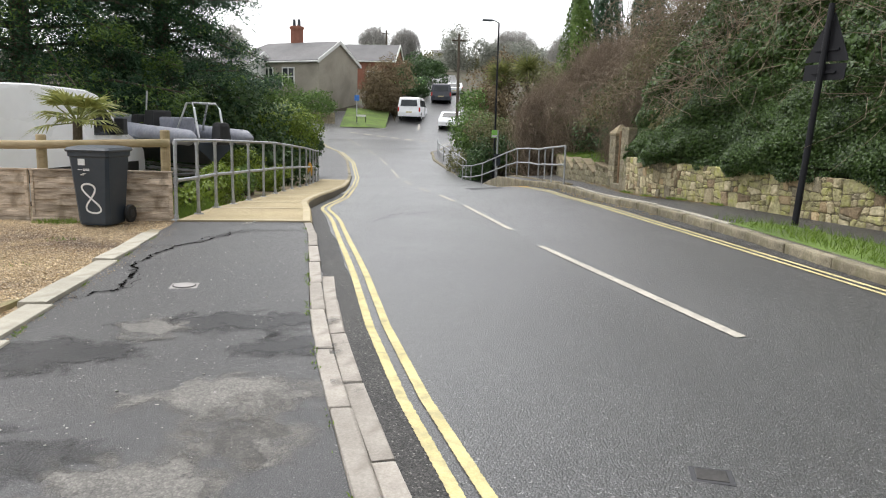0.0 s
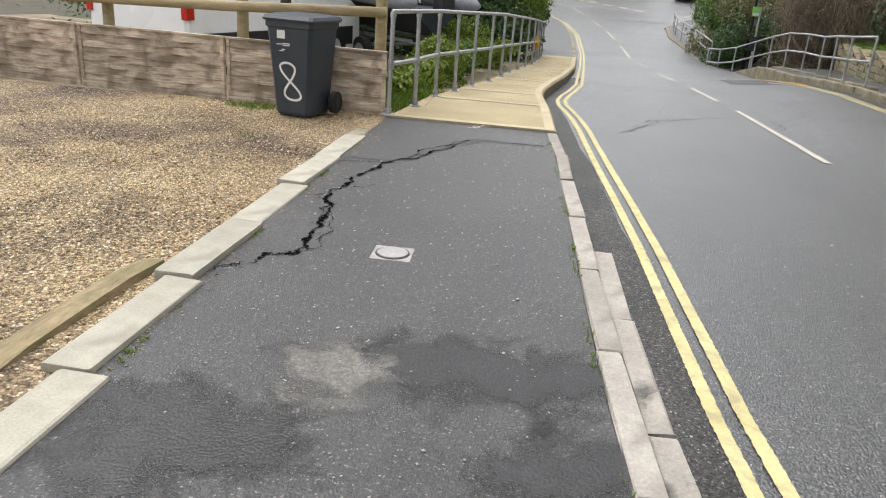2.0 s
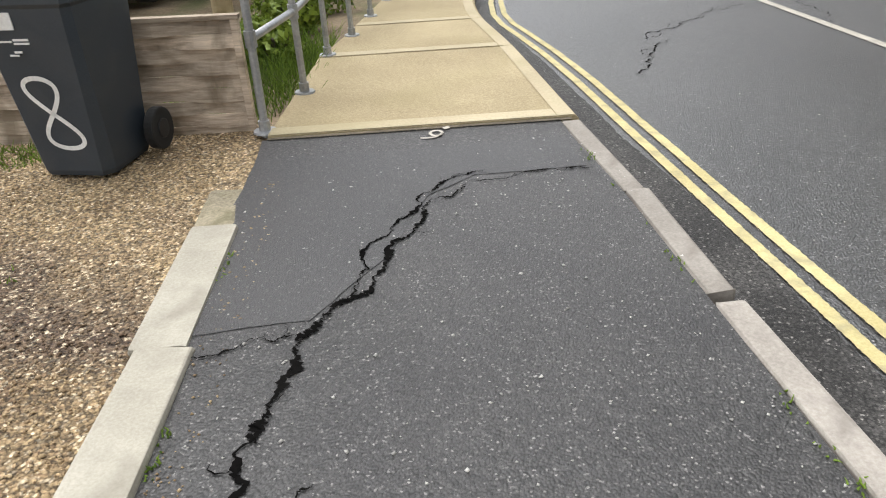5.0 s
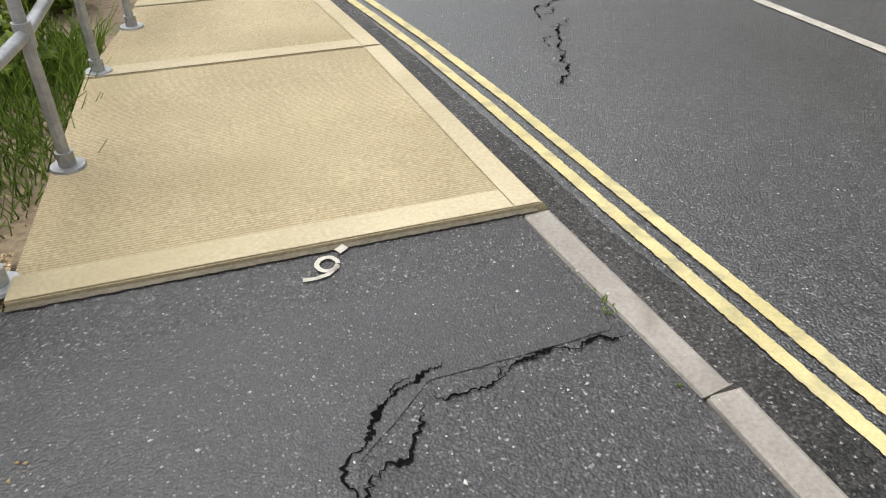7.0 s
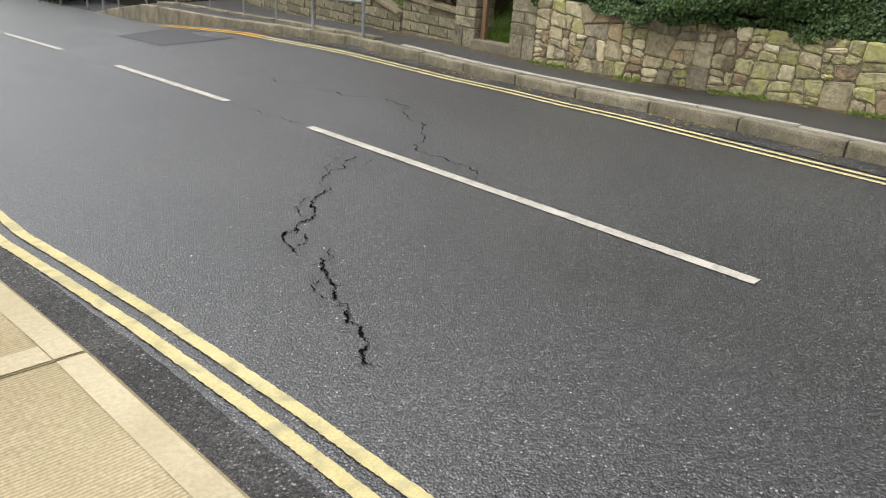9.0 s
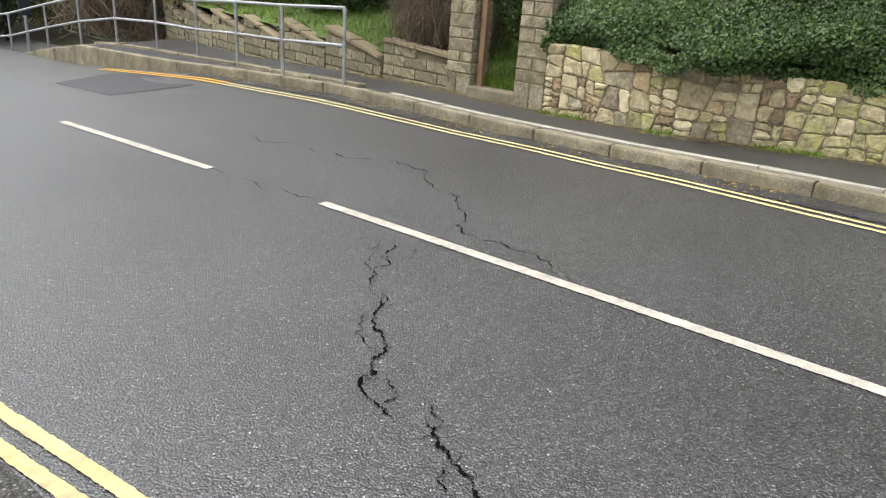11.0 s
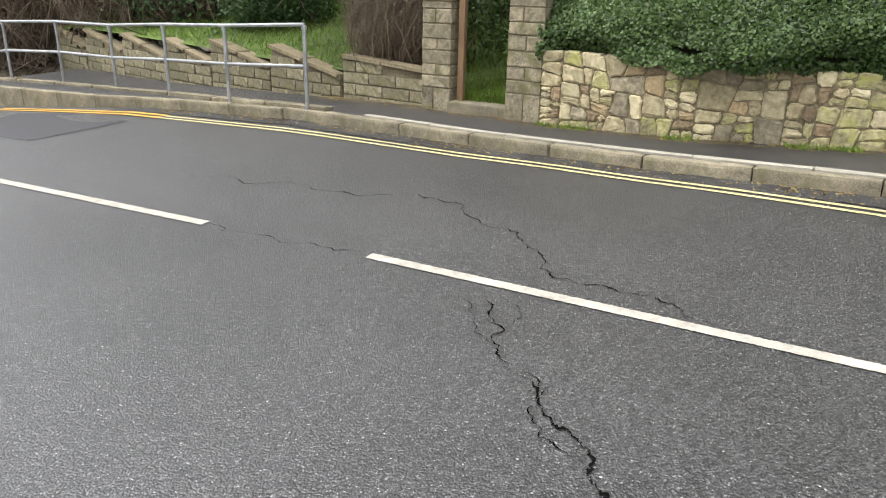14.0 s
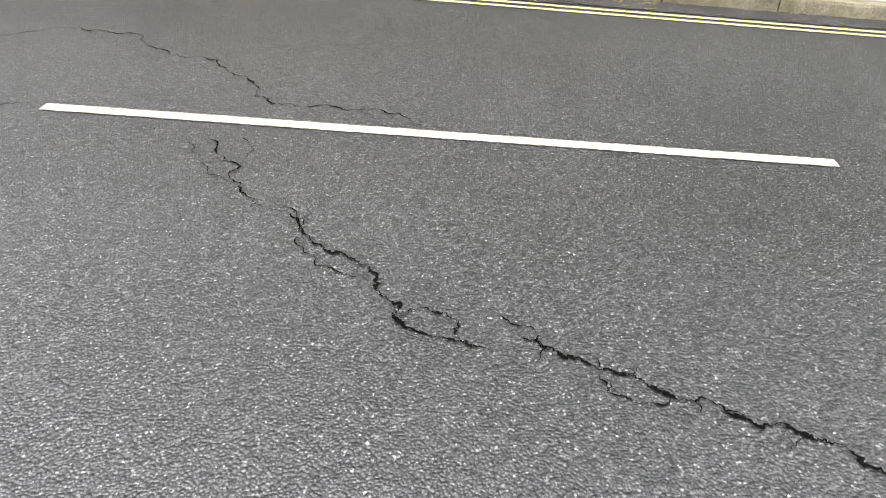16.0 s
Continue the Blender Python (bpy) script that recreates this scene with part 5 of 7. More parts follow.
# stepped block wall beyond the gate
BM = [kerb_mesh("block", 0.2, 0.135, 0.36, 0.012, BLOCK, 120 + k) for k in range(4)]
CM = [kerb_mesh("coping_stone", 0.26, 0.045, 0.62, 0.01, COPING, 140 + k) for k in range(3)]
sw = thing("stepped_wall", (0, 0, 0), "low stepped block garden wall with sloping coping stones", "wall", "", "structure")
rng = random.Random(5)
bays2 = [(17.35, 18.62, 0.37, 0.46), (18.66, 20.0, 0.2, 0.5), (20.02, 21.35, 0.2, 0.48), (21.37, 22.6, 0.16, 0.42), (22.62, 24.1, 0.12, 0.4), (24.12, 25.6, 0.1, 0.38), (25.62, 27.1, 0.05, 0.36)]
for a, b, ta, tb in bays2:
    def wx(y):
        return lerp({17: 3.95, 19: 4.02, 22: 4.36, 26: 5.2, 30: 6.4}, y) + 0.1
    turn = -math.degrees(math.atan2(wx(b) - wx(a), b - a))
    base = right_z(4, (a + b) / 2) - 0.1
    r0 = base
    while r0 < max(ta, tb) - 0.06:
        n = max(2, int(round((b - a) / 0.37)))
        shift = 0.5 * (int((r0 - base) / 0.14 + 0.5) % 2)
        for i in range(n + 1):
            y0 = max(a, a + (i - shift) * (b - a) / n)
            y1 = min(b, a + (i + 1 - shift) * (b - a) / n)
            if y1 - y0 < 0.06:
                continue
            yc = (y0 + y1) / 2
            top = ta + (tb - ta) * (yc - a) / (b - a)
            if r0 + 0.14 > top + 0.03:
                continue
            ob = new("block", rng.choice(BM))
            ob.parent = sw
            ob.matrix_basis = pose(wx(yc), yc, r0 + 0.14, 0, 0, turn) @ Matrix.Diagonal((1, (y1 - y0 - 0.012) / 0.36, 1, 1))
        r0 += 0.145
    bm = bmesh.new()
    loft(bm, [[(wx(y) - 0.07, y, base - 0.2), (wx(y) + 0.085, y, base - 0.2), (wx(y) + 0.085, y, t), (wx(y) - 0.07, y, t)] for y, t in ((a, ta), (b, tb))])
    part("core", bm, MORTAR, sw)
    n = 2
    for i in range(n):
        y0, y1 = a + (b - a) * i / n, a + (b - a) * (i + 1) / n
        yc = (y0 + y1) / 2
        tc = ta + (tb - ta) * (yc - a) / (b - a)
        ob = new("coping_stone", rng.choice(CM))
        ob.parent = sw
        ob.matrix_basis = pose(wx(yc), yc, tc + 0.055, math.degrees(math.atan2(tb - ta, b - a)), 0, turn) @ Matrix.Diagonal((1, (y1 - y0 - 0.01) / 0.62, 1, 1))

# lawn behind the stepped wall and the planted bank
strip("lawn_bank", [15.6 + 0.6 * i for i in range(26)], lambda y: lerp({15: 4.1, 17: 4.1, 19: 4.1, 22: 4.45, 26: 5.3, 32: 6.6}, y), lambda y: 13.0, lambda x, y: lerp({15: 0.2, 17: 0.16, 18.5: 0.3, 22: 0.36, 26: 0.25, 31: -0.4}, y) + 0.16 * max(0, x - 4.2), LAWN, 16, 0, "bright mown grass rising behind the low wall", "lawn")
strip("ivy_bank", [-30, -20, -12, -8, -5] + [-3 + 0.8 * i for i in range(24)], lambda y: lerp(WALL_X, y) + 0.3, lambda y: lerp(WALL_X, y) + 7.5, lambda x, y: 0.72 + 1.15 * max(0, x - lerp(WALL_X, y) - 0.35) * (1.0 if y < 12 else max(0.25, 1 - (y - 12) / 5)), SOIL, 14, 0, "steep earth bank above the stone wall", "bank")
strip("grass_verge", [-12 + 0.5 * i for i in range(44)], lambda y: lerp(KERB_R, y) + 0.14, lambda y: lerp(KERB_R, y) + float(np.interp(y, [-12, 6, 9, 10.2], [1.2, 1.1, 0.8, 0.15])), lambda x, y: right_z(x, y) + 0.02, LAWN, 4, 0, "strip of bright grass at the kerb", "verge")


# road sign seen from behind
sg = thing("road_sign", (3.5, 9.2, 0.12), "black-backed triangular road sign on a leaning black post", "road sign")
sg.matrix_basis = pose(3.47, 9.2, 0.1, 0, 4.0, 0) @ pose(0, 0, 0, 0, 0, -80)
bm = bmesh.new()
pipe(bm, [(0, 0, -0.3), (0, 0, 0.25), (0, 0, 2.95)], [0.045, 0.045, 0.038], 12)
part("post", bm, STEELBLACK, sg)
bm = bmesh.new()
for pts in ([(-0.36, -0.02, 2.22), (0.36, -0.02, 2.22), (0.33, -0.02, 2.28), (0.03, -0.02, 2.84), (-0.03, -0.02, 2.84), (-0.33, -0.02, 2.28)],):
    loft(bm, [[(x, 0.05, z) for x, y, z in pts], [(x, 0.062, z) for x, y, z in pts]])
part("triangle_plate", bm, STEELBLACK, sg)
part("lower_plate", box(bmesh.new(), (-0.34, 0.05, 1.98), (0.34, 0.062, 2.19), 0.003), STEELBLACK, sg)
for z in (2.08, 2.37):
    part("bracket", box(bmesh.new(), (-0.2, 0.03, z - 0.015), (0.2, 0.05, z + 0.015), 0.003), STEELBLACK, sg)

# street lamp and bus stop flag
lamp = thing("street_lamp", (4.38, 33.15, -1.1), "tall slim dark street lamp with a flat lantern", "street lamp")
bm = bmesh.new()
pipe(bm, [(0, 0, -0.2), (0, 0, 1.1), (0, 0, 1.15), (0, 0, 7.0)], [0.075, 0.075, 0.05, 0.036], 10)
part("column", bm, STEELBLACK, lamp)
bm = bmesh.new()
pipe(bm, [(0, 0, 6.98), (-0.2, -0.03, 7.06), (-0.35, -0.05, 7.07)], 0.025, 8)
part("arm", bm, STEELBLACK, lamp)
part("lantern", box(bmesh.new(), (-0.75, -0.17, 7.03), (-0.3, 0.07, 7.1), 0.015), BINMAT, lamp)
bus = thing("bus_stop", (4.05, 31.0, -1.2), "lime green stop flag on a grey post", "bus stop")
bm = bmesh.new()
pipe(bm, [(0, 0, -0.1), (0, 0, 2.4)], 0.04, 8)
part("post", bm, GALV, bus)
part("flag", box(bmesh.new(), (-0.27, -0.02, 2.08), (-0.02, 0.02, 2.4), 0.006), SIGNGREEN, bus)
part("route_panel", box(bmesh.new(), (-0.25, -0.024, 2.1), (-0.04, -0.019, 2.19)), PAINTW, bus, "white route panel")
part("notice_case", box(bmesh.new(), (-0.14, -0.04, 0.9), (0.14, -0.01, 1.4), 0.006), BINMAT, bus)

# ---------------------------------------------------------------- vegetation
def shell(rng, n, centre, radii, lump=0.25, fill=0.35, low=-1.0):
    """Points through the outer part of an uneven, lumpy ball, and the way outward."""
    d = rng.normal(0, 1, (n, 3))
    d /= np.linalg.norm(d, axis=1, keepdims=True)
    d = d[d[:, 2] > low]
    ph = rng.uniform(0, 6.28, 6)
    w = 1 + lump * (np.sin(4 * d[:, 0] + ph[0]) * np.sin(4.3 * d[:, 2] + ph[1]) + 0.6 * np.sin(8.5 * d[:, 1] + ph[2]) * np.sin(9 * d[:, 0] + ph[3]) + 0.35 * np.sin(17 * d[:, 2] + ph[4]) * np.sin(15 * d[:, 1] + ph[5]))
    r = (1 - fill * rng.uniform(0, 1, len(d)) ** 2) * w
    return np.asarray(centre) + d * r[:, None] * np.asarray(radii), d


def bush(name, centre, radii, n, size, material, label, seed, trunk=True, ground=None, category="bush", lumps=5, core=True, aspect=0.6):
    rng = np.random.default_rng(seed)
    zb = centre[2] - radii[2] if ground is None else ground
    b = thing(name, (centre[0], centre[1], zb), label, category)
    P, N = [], []
    for k in range(lumps):
        o = rng.normal(0, 0.42, 3) * np.asarray(radii) if k else np.zeros(3)
        s = rng.uniform(0.5, 0.75) if k else 0.85
        p, d = shell(rng, n // lumps, np.asarray((0, 0, centre[2] - zb)) + o, np.asarray(radii) * s)
        P.append(p)
        N.append(d)
    P, N = np.concatenate(P), np.concatenate(N)
    k = P[:, 2] > 0.02
    under(b, leaf_cloud("crown", P[k], N[k], size, material, aspect, 0.7, seed), "crown")
    bm = bmesh.new()
    for q in range(7):
        a = q * 0.9 + seed
        pipe(bm, [(0.08 * math.cos(a), 0.08 * math.sin(a), -0.1), (0.25 * radii[0] * math.cos(a), 0.25 * radii[1] * math.sin(a), 0.45 * (centre[2] - zb)), (0.6 * radii[0] * math.cos(a), 0.6 * radii[1] * math.sin(a), centre[2] - zb + 0.3 * radii[2])], [0.05, 0.035, 0.012], 6)
    part("stem_mass", bm, BARK, b)
    return b


def bare_bush(name, centre, radii, n, width, material, label, seed, ground, category="bush", arch=0.5):
    """A leafless thicket of arching stems and fine twigs."""
    rng = np.random.default_rng(seed)
    b = thing(name, (centre[0], centre[1], ground), label, category)
    h = centre[2] - ground
    m = n // 6
    root = np.stack([rng.normal(0, 0.35, m) * radii[0], rng.normal(0, 0.35, m) * radii[1], np.zeros(m)], 1)
    d = rng.normal(0, 1, (m, 3))
    d /= np.linalg.norm(d, axis=1, keepdims=True)
    d[:, 2] = np.abs(d[:, 2])
    tip = d * np.asarray(radii) + (0, 0, h)
    st = twig_cloud("stem_mass", root, tip, width * 2.2, material, seed, 0.16, 4)
    under(b, st, "stem_mass")
    k = rng.integers(0, m, n)
    u = rng.uniform(0.35, 1.0, n)[:, None]
    a = root[k] + (tip[k] - root[k]) * u + rng.normal(0, 0.06, (n, 3)) * np.asarray(radii)
    e = rng.normal(0, 1, (n, 3))
    e[:, 2] += 0.15
    e *= (np.asarray(radii) * 0.24) * rng.uniform(0.4, 1.2, n)[:, None]
    under(b, twig_cloud("twig_mass", a, a + e, width, material, seed + 1, 0.14, 3), "twig_mass")
    return b


def conifer(name, x, y, z, height, radius, seed, label, mats, lit=0.25, n=26000, low=0.05, squash=1.0):
    """A broad old conifer: trunk, layered drooping limbs, and sprays along each."""
    rng = np.random.default_rng(seed)
    t = thing(name, (x, y, z), label, "tree")
    bm = bmesh.new()
    pipe(bm, [(0, 0, -0.3), (0.05, 0, height * 0.3), (0, 0.05, height * 0.7), (0, 0, height * 0.98)], [0.34, 0.26, 0.14, 0.03], 10)
    part("trunk", bm, BARK, t)
    limbs, P, N, lit_mask = [], [], [], []
    count = 78
    per = n // count
    bm = bmesh.new()
    for k in range(count):
        u = low + (0.97 - low) * (k + rng.uniform(0, 1)) / count
        a = k * 2.399 + rng.normal(0, 0.25)
        L = radius * (1 - 0.75 * u ** 1.5) * rng.uniform(0.7, 1.15)
        h = height * u
        droop = rng.uniform(-0.05, 0.22) * L
        tipz = h - droop + (0.25 * L if u > 0.6 else 0)
        mid = Vector((math.cos(a) * L * 0.5, math.sin(a) * L * 0.5 * squash, h + 0.06 * L))
        tip = Vector((math.cos(a) * L, math.sin(a) * L * squash, tipz))
        pipe(bm, [(0, 0, h - 0.1), mid, tip], [0.07, 0.045, 0.012], 5)
        s = rng.uniform(0.12, 1.02, per) ** 0.8
        side = rng.normal(0, 1, per) * (0.2 + 0.2 * (1 - s)) * L * 0.7
        pz = np.where(s < 0.5, h + (mid.z - h) * s * 2, mid.z + (tip.z - mid.z) * (s - 0.5) * 2)
        clump = 0.05 * L * np.sin(s * 19 + k)
        px = math.cos(a) * L * s - math.sin(a) * side
        py = (math.sin(a) * L * s + math.cos(a) * side) * squash
        dz = -np.abs(side) * 0.25 + rng.normal(0, 0.038, per) * L * 0.9 + clump
        P.append(np.stack([px, py, pz + dz], 1))
        N.append(np.tile([math.cos(a) * 0.3, math.sin(a) * 0.3, 0.75], (per, 1)))
        # outer sprays of most limbs take the lighter green, as if catching light
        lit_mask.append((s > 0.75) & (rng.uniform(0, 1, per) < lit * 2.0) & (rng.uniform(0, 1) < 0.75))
    part("limb_mass", bm, BARK, t)
    P, N, M = np.concatenate(P), np.concatenate(N), np.concatenate(lit_mask)
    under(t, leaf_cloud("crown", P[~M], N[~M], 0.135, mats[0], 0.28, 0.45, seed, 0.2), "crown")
    under(t, leaf_cloud("young_sprays", P[M], N[M], 0.125, mats[1], 0.28, 0.45, seed + 1, 0.6), "young_sprays", "branch tips coloured lighter green as if lit")
    return t


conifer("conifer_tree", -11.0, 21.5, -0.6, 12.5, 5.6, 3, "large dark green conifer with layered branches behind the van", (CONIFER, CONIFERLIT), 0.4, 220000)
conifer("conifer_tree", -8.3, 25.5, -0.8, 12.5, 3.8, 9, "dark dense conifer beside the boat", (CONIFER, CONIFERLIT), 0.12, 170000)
bush("dark_hedge", (-13.5, 26.5, 0.8), (7.5, 2.0, 1.9), 16000, 0.2, DARKLEAF, "dark evergreen hedge under the conifers", 21, ground=-0.8, category="hedge", lumps=9)
bush("dark_hedge", (-6.6, 24.5, 0.4), (2.3, 1.6, 1.5), 9000, 0.16, DARKLEAF, "dark shaded shrub beside the boat", 22, ground=-0.75, lumps=6)
bush("evergreen_bush", (-4.6, 27.0, 0.75), (1.25, 1.3, 1.4), 16000, 0.1, YSHRUB, "rounded light green evergreen bush beyond the railing", 23, ground=-0.75, lumps=7)
bush("evergreen_bush", (-5.2, 31.5, 0.8), (1.6, 1.6, 1.45), 13000, 0.15, DARKLEAF, "tall dark green shrub below the houses", 24, ground=-0.9, lumps=7)
for k, (x, y, r, h) in enumerate(((-4.75, 12.6, 0.34, 0.28), (-4.6, 14.2, 0.5, 0.42), (-4.55, 15.6, 0.55, 0.5), (-4.4, 17.2, 0.6, 0.55), (-4.3, 19.0, 0.7, 0.55), (-4.15, 21.0, 0.65, 0.5))):
    g = lerp({10.5: -0.05, 13: -0.2, 16: -0.38, 22: -0.6, 30: -0.9}, y)
    bush("garden_shrub", (x - r * 0.85, y, g + h * 0.75), (r * 0.85, r, h * 0.75), 2600, 0.07, YSHRUB if k != 3 else SHRUB, "low yellow-green leafy shrub behind the railing", 30 + k, ground=g, lumps=5, category="shrub")

# palm behind the fence
palm = thing("palm_tree", (-6.9, 13.0, -0.3), "small fan palm with spiky yellow-green leaves", "palm")
bm = bmesh.new()
pipe(bm, [(0, 0, -0.1), (0.02, 0, 0.8), (0.05, 0, 1.6)], [0.09, 0.08, 0.07], 10)
part("trunk", bm, BARK, palm)
rng = np.random.default_rng(40)
for k in range(22):
    a = k * 2.4
    el = rng.uniform(-0.35, 1.1)
    L = rng.uniform(0.36, 0.56)
    d = Vector((math.cos(a) * math.cos(el), math.sin(a) * math.cos(el), math.sin(el)))
    hub = Vector((0.05, 0, 1.6)) + d * L * 0.7
    bm = bmesh.new()
    pipe(bm, [(0.05, 0, 1.57), hub], 0.012, 5)
    side = d.cross(Vector((0, 0, 1))).normalized()
    up = side.cross(d)
    for q in range(15):
        f = (q / 14 - 0.5) * 2.7
        v = (d * math.cos(f) + side * math.sin(f)).normalized()
        Lq = L * (0.95 - 0.2 * abs(f) / 1.35)
        w = v.cross(up).normalized() * 0.026
        m1, tip = hub + v * Lq * 0.5 + up * 0.02, hub + v * Lq - Vector((0, 0, 0.1 * rng.uniform(0.2, 1.4)))
        vs = [bm.verts.new(p) for p in (hub, m1 + w, tip, m1 - w)]
        bm.faces.new(vs)
    part("frond", bm, PALM, palm)

# ivy bank and hedge above the wall
rng = np.random.default_rng(50)


def ivy_face(n, y0, y1, z0, z1, back, seed):
    """Leaf places on the nearly upright, billowing face of the hedge."""
    r = np.random.default_rng(seed)
    y = r.uniform(y0, y1, n)
    u = r.uniform(0, 1, n) ** 0.85
    z = z0 + (z1 - z0) * u
    bulge = 0.16 * np.sin(y * 2.1 + 1.3 * z) + 0.1 * np.sin(y * 5.2 - z * 4) + 0.06 * np.sin(z * 9 + y * 3)
    drop = np.where(u < 0.12, 0.04 * np.sin(y * 4.3) + 0.03 * np.sin(y * 11), 0)
    x = vlerp(WALL_X, y) - 0.06 + back * u ** 1.15 + bulge - 0.14 * np.sin(np.pi * np.minimum(1, u * 2.2)) + np.abs(r.normal(0, 0.09, n))
    nrm = np.tile([-1.0, 0.0, 0.45], (n, 1))
    return np.stack([x, y, z + drop], 1), nrm


hedge = thing("ivy_hedge", (0, 0, 0), "dense dark green ivy hanging over the stone wall", "hedge")
P, N = ivy_face(190000, 6.5, 15.75, 0.72, 2.3, 0.75, 51)
under(hedge, leaf_cloud("leaves_near", P, N, 0.042, IVY, 0.75, 0.55, 52, 0.4), "near_leaves")
P, N = ivy_face(20000, -6, 6.5, 0.7, 2.8, 0.9, 53)
under(hedge, leaf_cloud("leaves_back", P, N, 0.11, IVY, 0.75, 0.55, 54, 0.4), "back_leaves")
P, N = ivy_face(75000, 4.0, 16.5, 2.0, 4.8, 1.6, 55)
P[:, 0] += 0.7
under(hedge, leaf_cloud("leaves_top", P, N, 0.09, IVY, 0.7, 0.6, 56, 0.4), "top_leaves")
# added backing hull without stems; its soil colour stands for shade between leaves
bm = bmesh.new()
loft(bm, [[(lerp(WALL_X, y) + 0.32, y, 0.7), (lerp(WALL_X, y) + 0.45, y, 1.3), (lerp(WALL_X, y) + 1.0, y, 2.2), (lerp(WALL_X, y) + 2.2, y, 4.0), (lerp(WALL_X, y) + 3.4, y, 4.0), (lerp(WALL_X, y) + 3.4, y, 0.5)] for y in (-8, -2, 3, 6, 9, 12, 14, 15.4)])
part("stem_mass", bm, SOIL, hedge, "plain soil-coloured backing standing for the shade behind the leaves")

# brambles and bare scrub on the bank
n = 9500
r = np.random.default_rng(60)
y = r.uniform(0, 22, n)
z = r.uniform(1.9, 7.2, n)
x = vlerp(WALL_X, np.minimum(y, 16)) + 0.55 + (z - 1.6) * 0.62 + 0.5 * np.sin(y * 1.1 + z) + 0.3 * np.sin(y * 2.7 - z * 2) + r.normal(0, 0.3, n)
a = np.stack([x, y, z], 1)
d = r.normal(0, 1, (n, 3)) * (0.3, 0.5, 0.42)
d[:, 0] -= 0.25
d[:, 2] -= 0.15
scrub = thing("bramble_scrub", (0, 0, 0), "tangled grey-brown bare bramble scrub on the bank", "scrub", kind="stuff")
under(scrub, twig_cloud("canes", a, a + d * r.uniform(0.5, 1.6, n)[:, None], 0.0065, TWIG, 61, 0.2, 4), "canes")
m = 16000
y = r.uniform(0, 22, m)
z = r.uniform(1.6, 7.0, m)
x = vlerp(WALL_X, np.minimum(y, 16)) + 0.75 + (z - 1.6) * 0.62 + 0.5 * np.sin(y * 1.1 + z) + 0.3 * np.sin(y * 2.7 - z * 2) + np.abs(r.normal(0, 0.4, m))
under(scrub, leaf_cloud("dead_leaves", np.stack([x, y, z], 1), np.tile([-1, 0, 0.4], (m, 1)), 0.1, BROWNLEAF, 0.6, 0.8, 62), "dead_leaves")
m = 70000
y = r.uniform(0, 22, m)
z = r.uniform(1.4, 6.6, m)
keep = np.sin(y * 0.9 + 1.0) * np.sin(z * 1.2 + y * 0.4) > -0.15
x = vlerp(WALL_X, np.minimum(y, 16)) + 0.7 + (z - 1.6) * 0.6 + 0.5 * np.sin(y * 1.1 + z) + np.abs(r.normal(0, 0.35, m))
under(scrub, leaf_cloud("green_leaves", np.stack([x, y, z], 1)[keep], np.tile([-1, 0, 0.4], (int(keep.sum()), 1)), 0.075, OLIVE, 0.65, 0.8, 63), "green_leaves")
# added closed hull in soil colour, in place of shade deep in the scrub
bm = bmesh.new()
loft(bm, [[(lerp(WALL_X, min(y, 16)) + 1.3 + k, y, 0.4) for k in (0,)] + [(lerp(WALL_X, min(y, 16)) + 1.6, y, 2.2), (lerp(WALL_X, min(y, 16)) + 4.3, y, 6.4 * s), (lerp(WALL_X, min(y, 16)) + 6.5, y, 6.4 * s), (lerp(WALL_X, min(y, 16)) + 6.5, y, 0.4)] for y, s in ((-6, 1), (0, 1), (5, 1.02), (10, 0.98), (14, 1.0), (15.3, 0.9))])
part("thicket_core", bm, SOIL, scrub, "plain soil-coloured filler standing for the shaded inside of the thicket")

bare_bush("bare_shrub", (4.75, 18.15, 0.9), (0.75, 0.8, 0.8), 4200, 0.003, REDTWIG, "leafless red-brown twiggy shrub spilling over the low wall", 70, 0.2)
bare_bush("bare_shrub", (5.1, 18.3, 1.3), (0.8, 0.8, 0.9), 2600, 0.004, TWIG, "leafless grey twiggy shrub behind the gate post", 72, 0.25)
bare_bush("bare_thicket", (7.2, 25.5, 2.2), (2.0, 2.6, 2.3), 22000, 0.006, TWIG, "large leafless brown thicket beyond the lawn", 74, 0.3)
bare_bush("bare_thicket", (6.2, 29.0, 1.4), (1.8, 2.4, 2.0), 11000, 0.006, TWIG, "leafless olive-brown thicket by the footway", 76, -0.5)
bush("olive_scrub", (7.0, 25.3, 2.1), (1.7, 2.2, 2.1), 15000, 0.08, OLIVE, "olive green leaves mixed into the bare thicket", 90, ground=0.3, lumps=9)
bush("olive_scrub", (6.2, 28.8, 1.3), (1.5, 2.1, 1.8), 12000, 0.085, OLIVE, "olive green scrub by the footway", 91, ground=-0.5, lumps=9)
bush("lawn_shrub", (6.4, 21.6, 0.95), (1.3, 0.9, 0.6), 9000, 0.08, DARKLEAF, "dark evergreen shrub at the back of the lawn", 78, ground=0.4, lumps=6)
bush("lawn_shrub", (6.2, 19.2, 1.2), (1.0, 0.9, 0.9), 9000, 0.075, SHRUB, "leafy green shrub at the back of the lawn", 79, ground=0.4, lumps=6)
bush("background_shrubs", (8.6, 19.5, 2.3), (1.9, 2.6, 2.2), 16000, 0.11, DARKLEAF, "tall dark evergreen shrubs behind the lawn", 86, ground=0.5, lumps=9)
bush("background_shrubs", (9.2, 23.5, 2.2), (2.2, 2.6, 2.2), 14000, 0.12, SHRUB, "tall green shrubs behind the lawn", 87, ground=0.5, lumps=9)
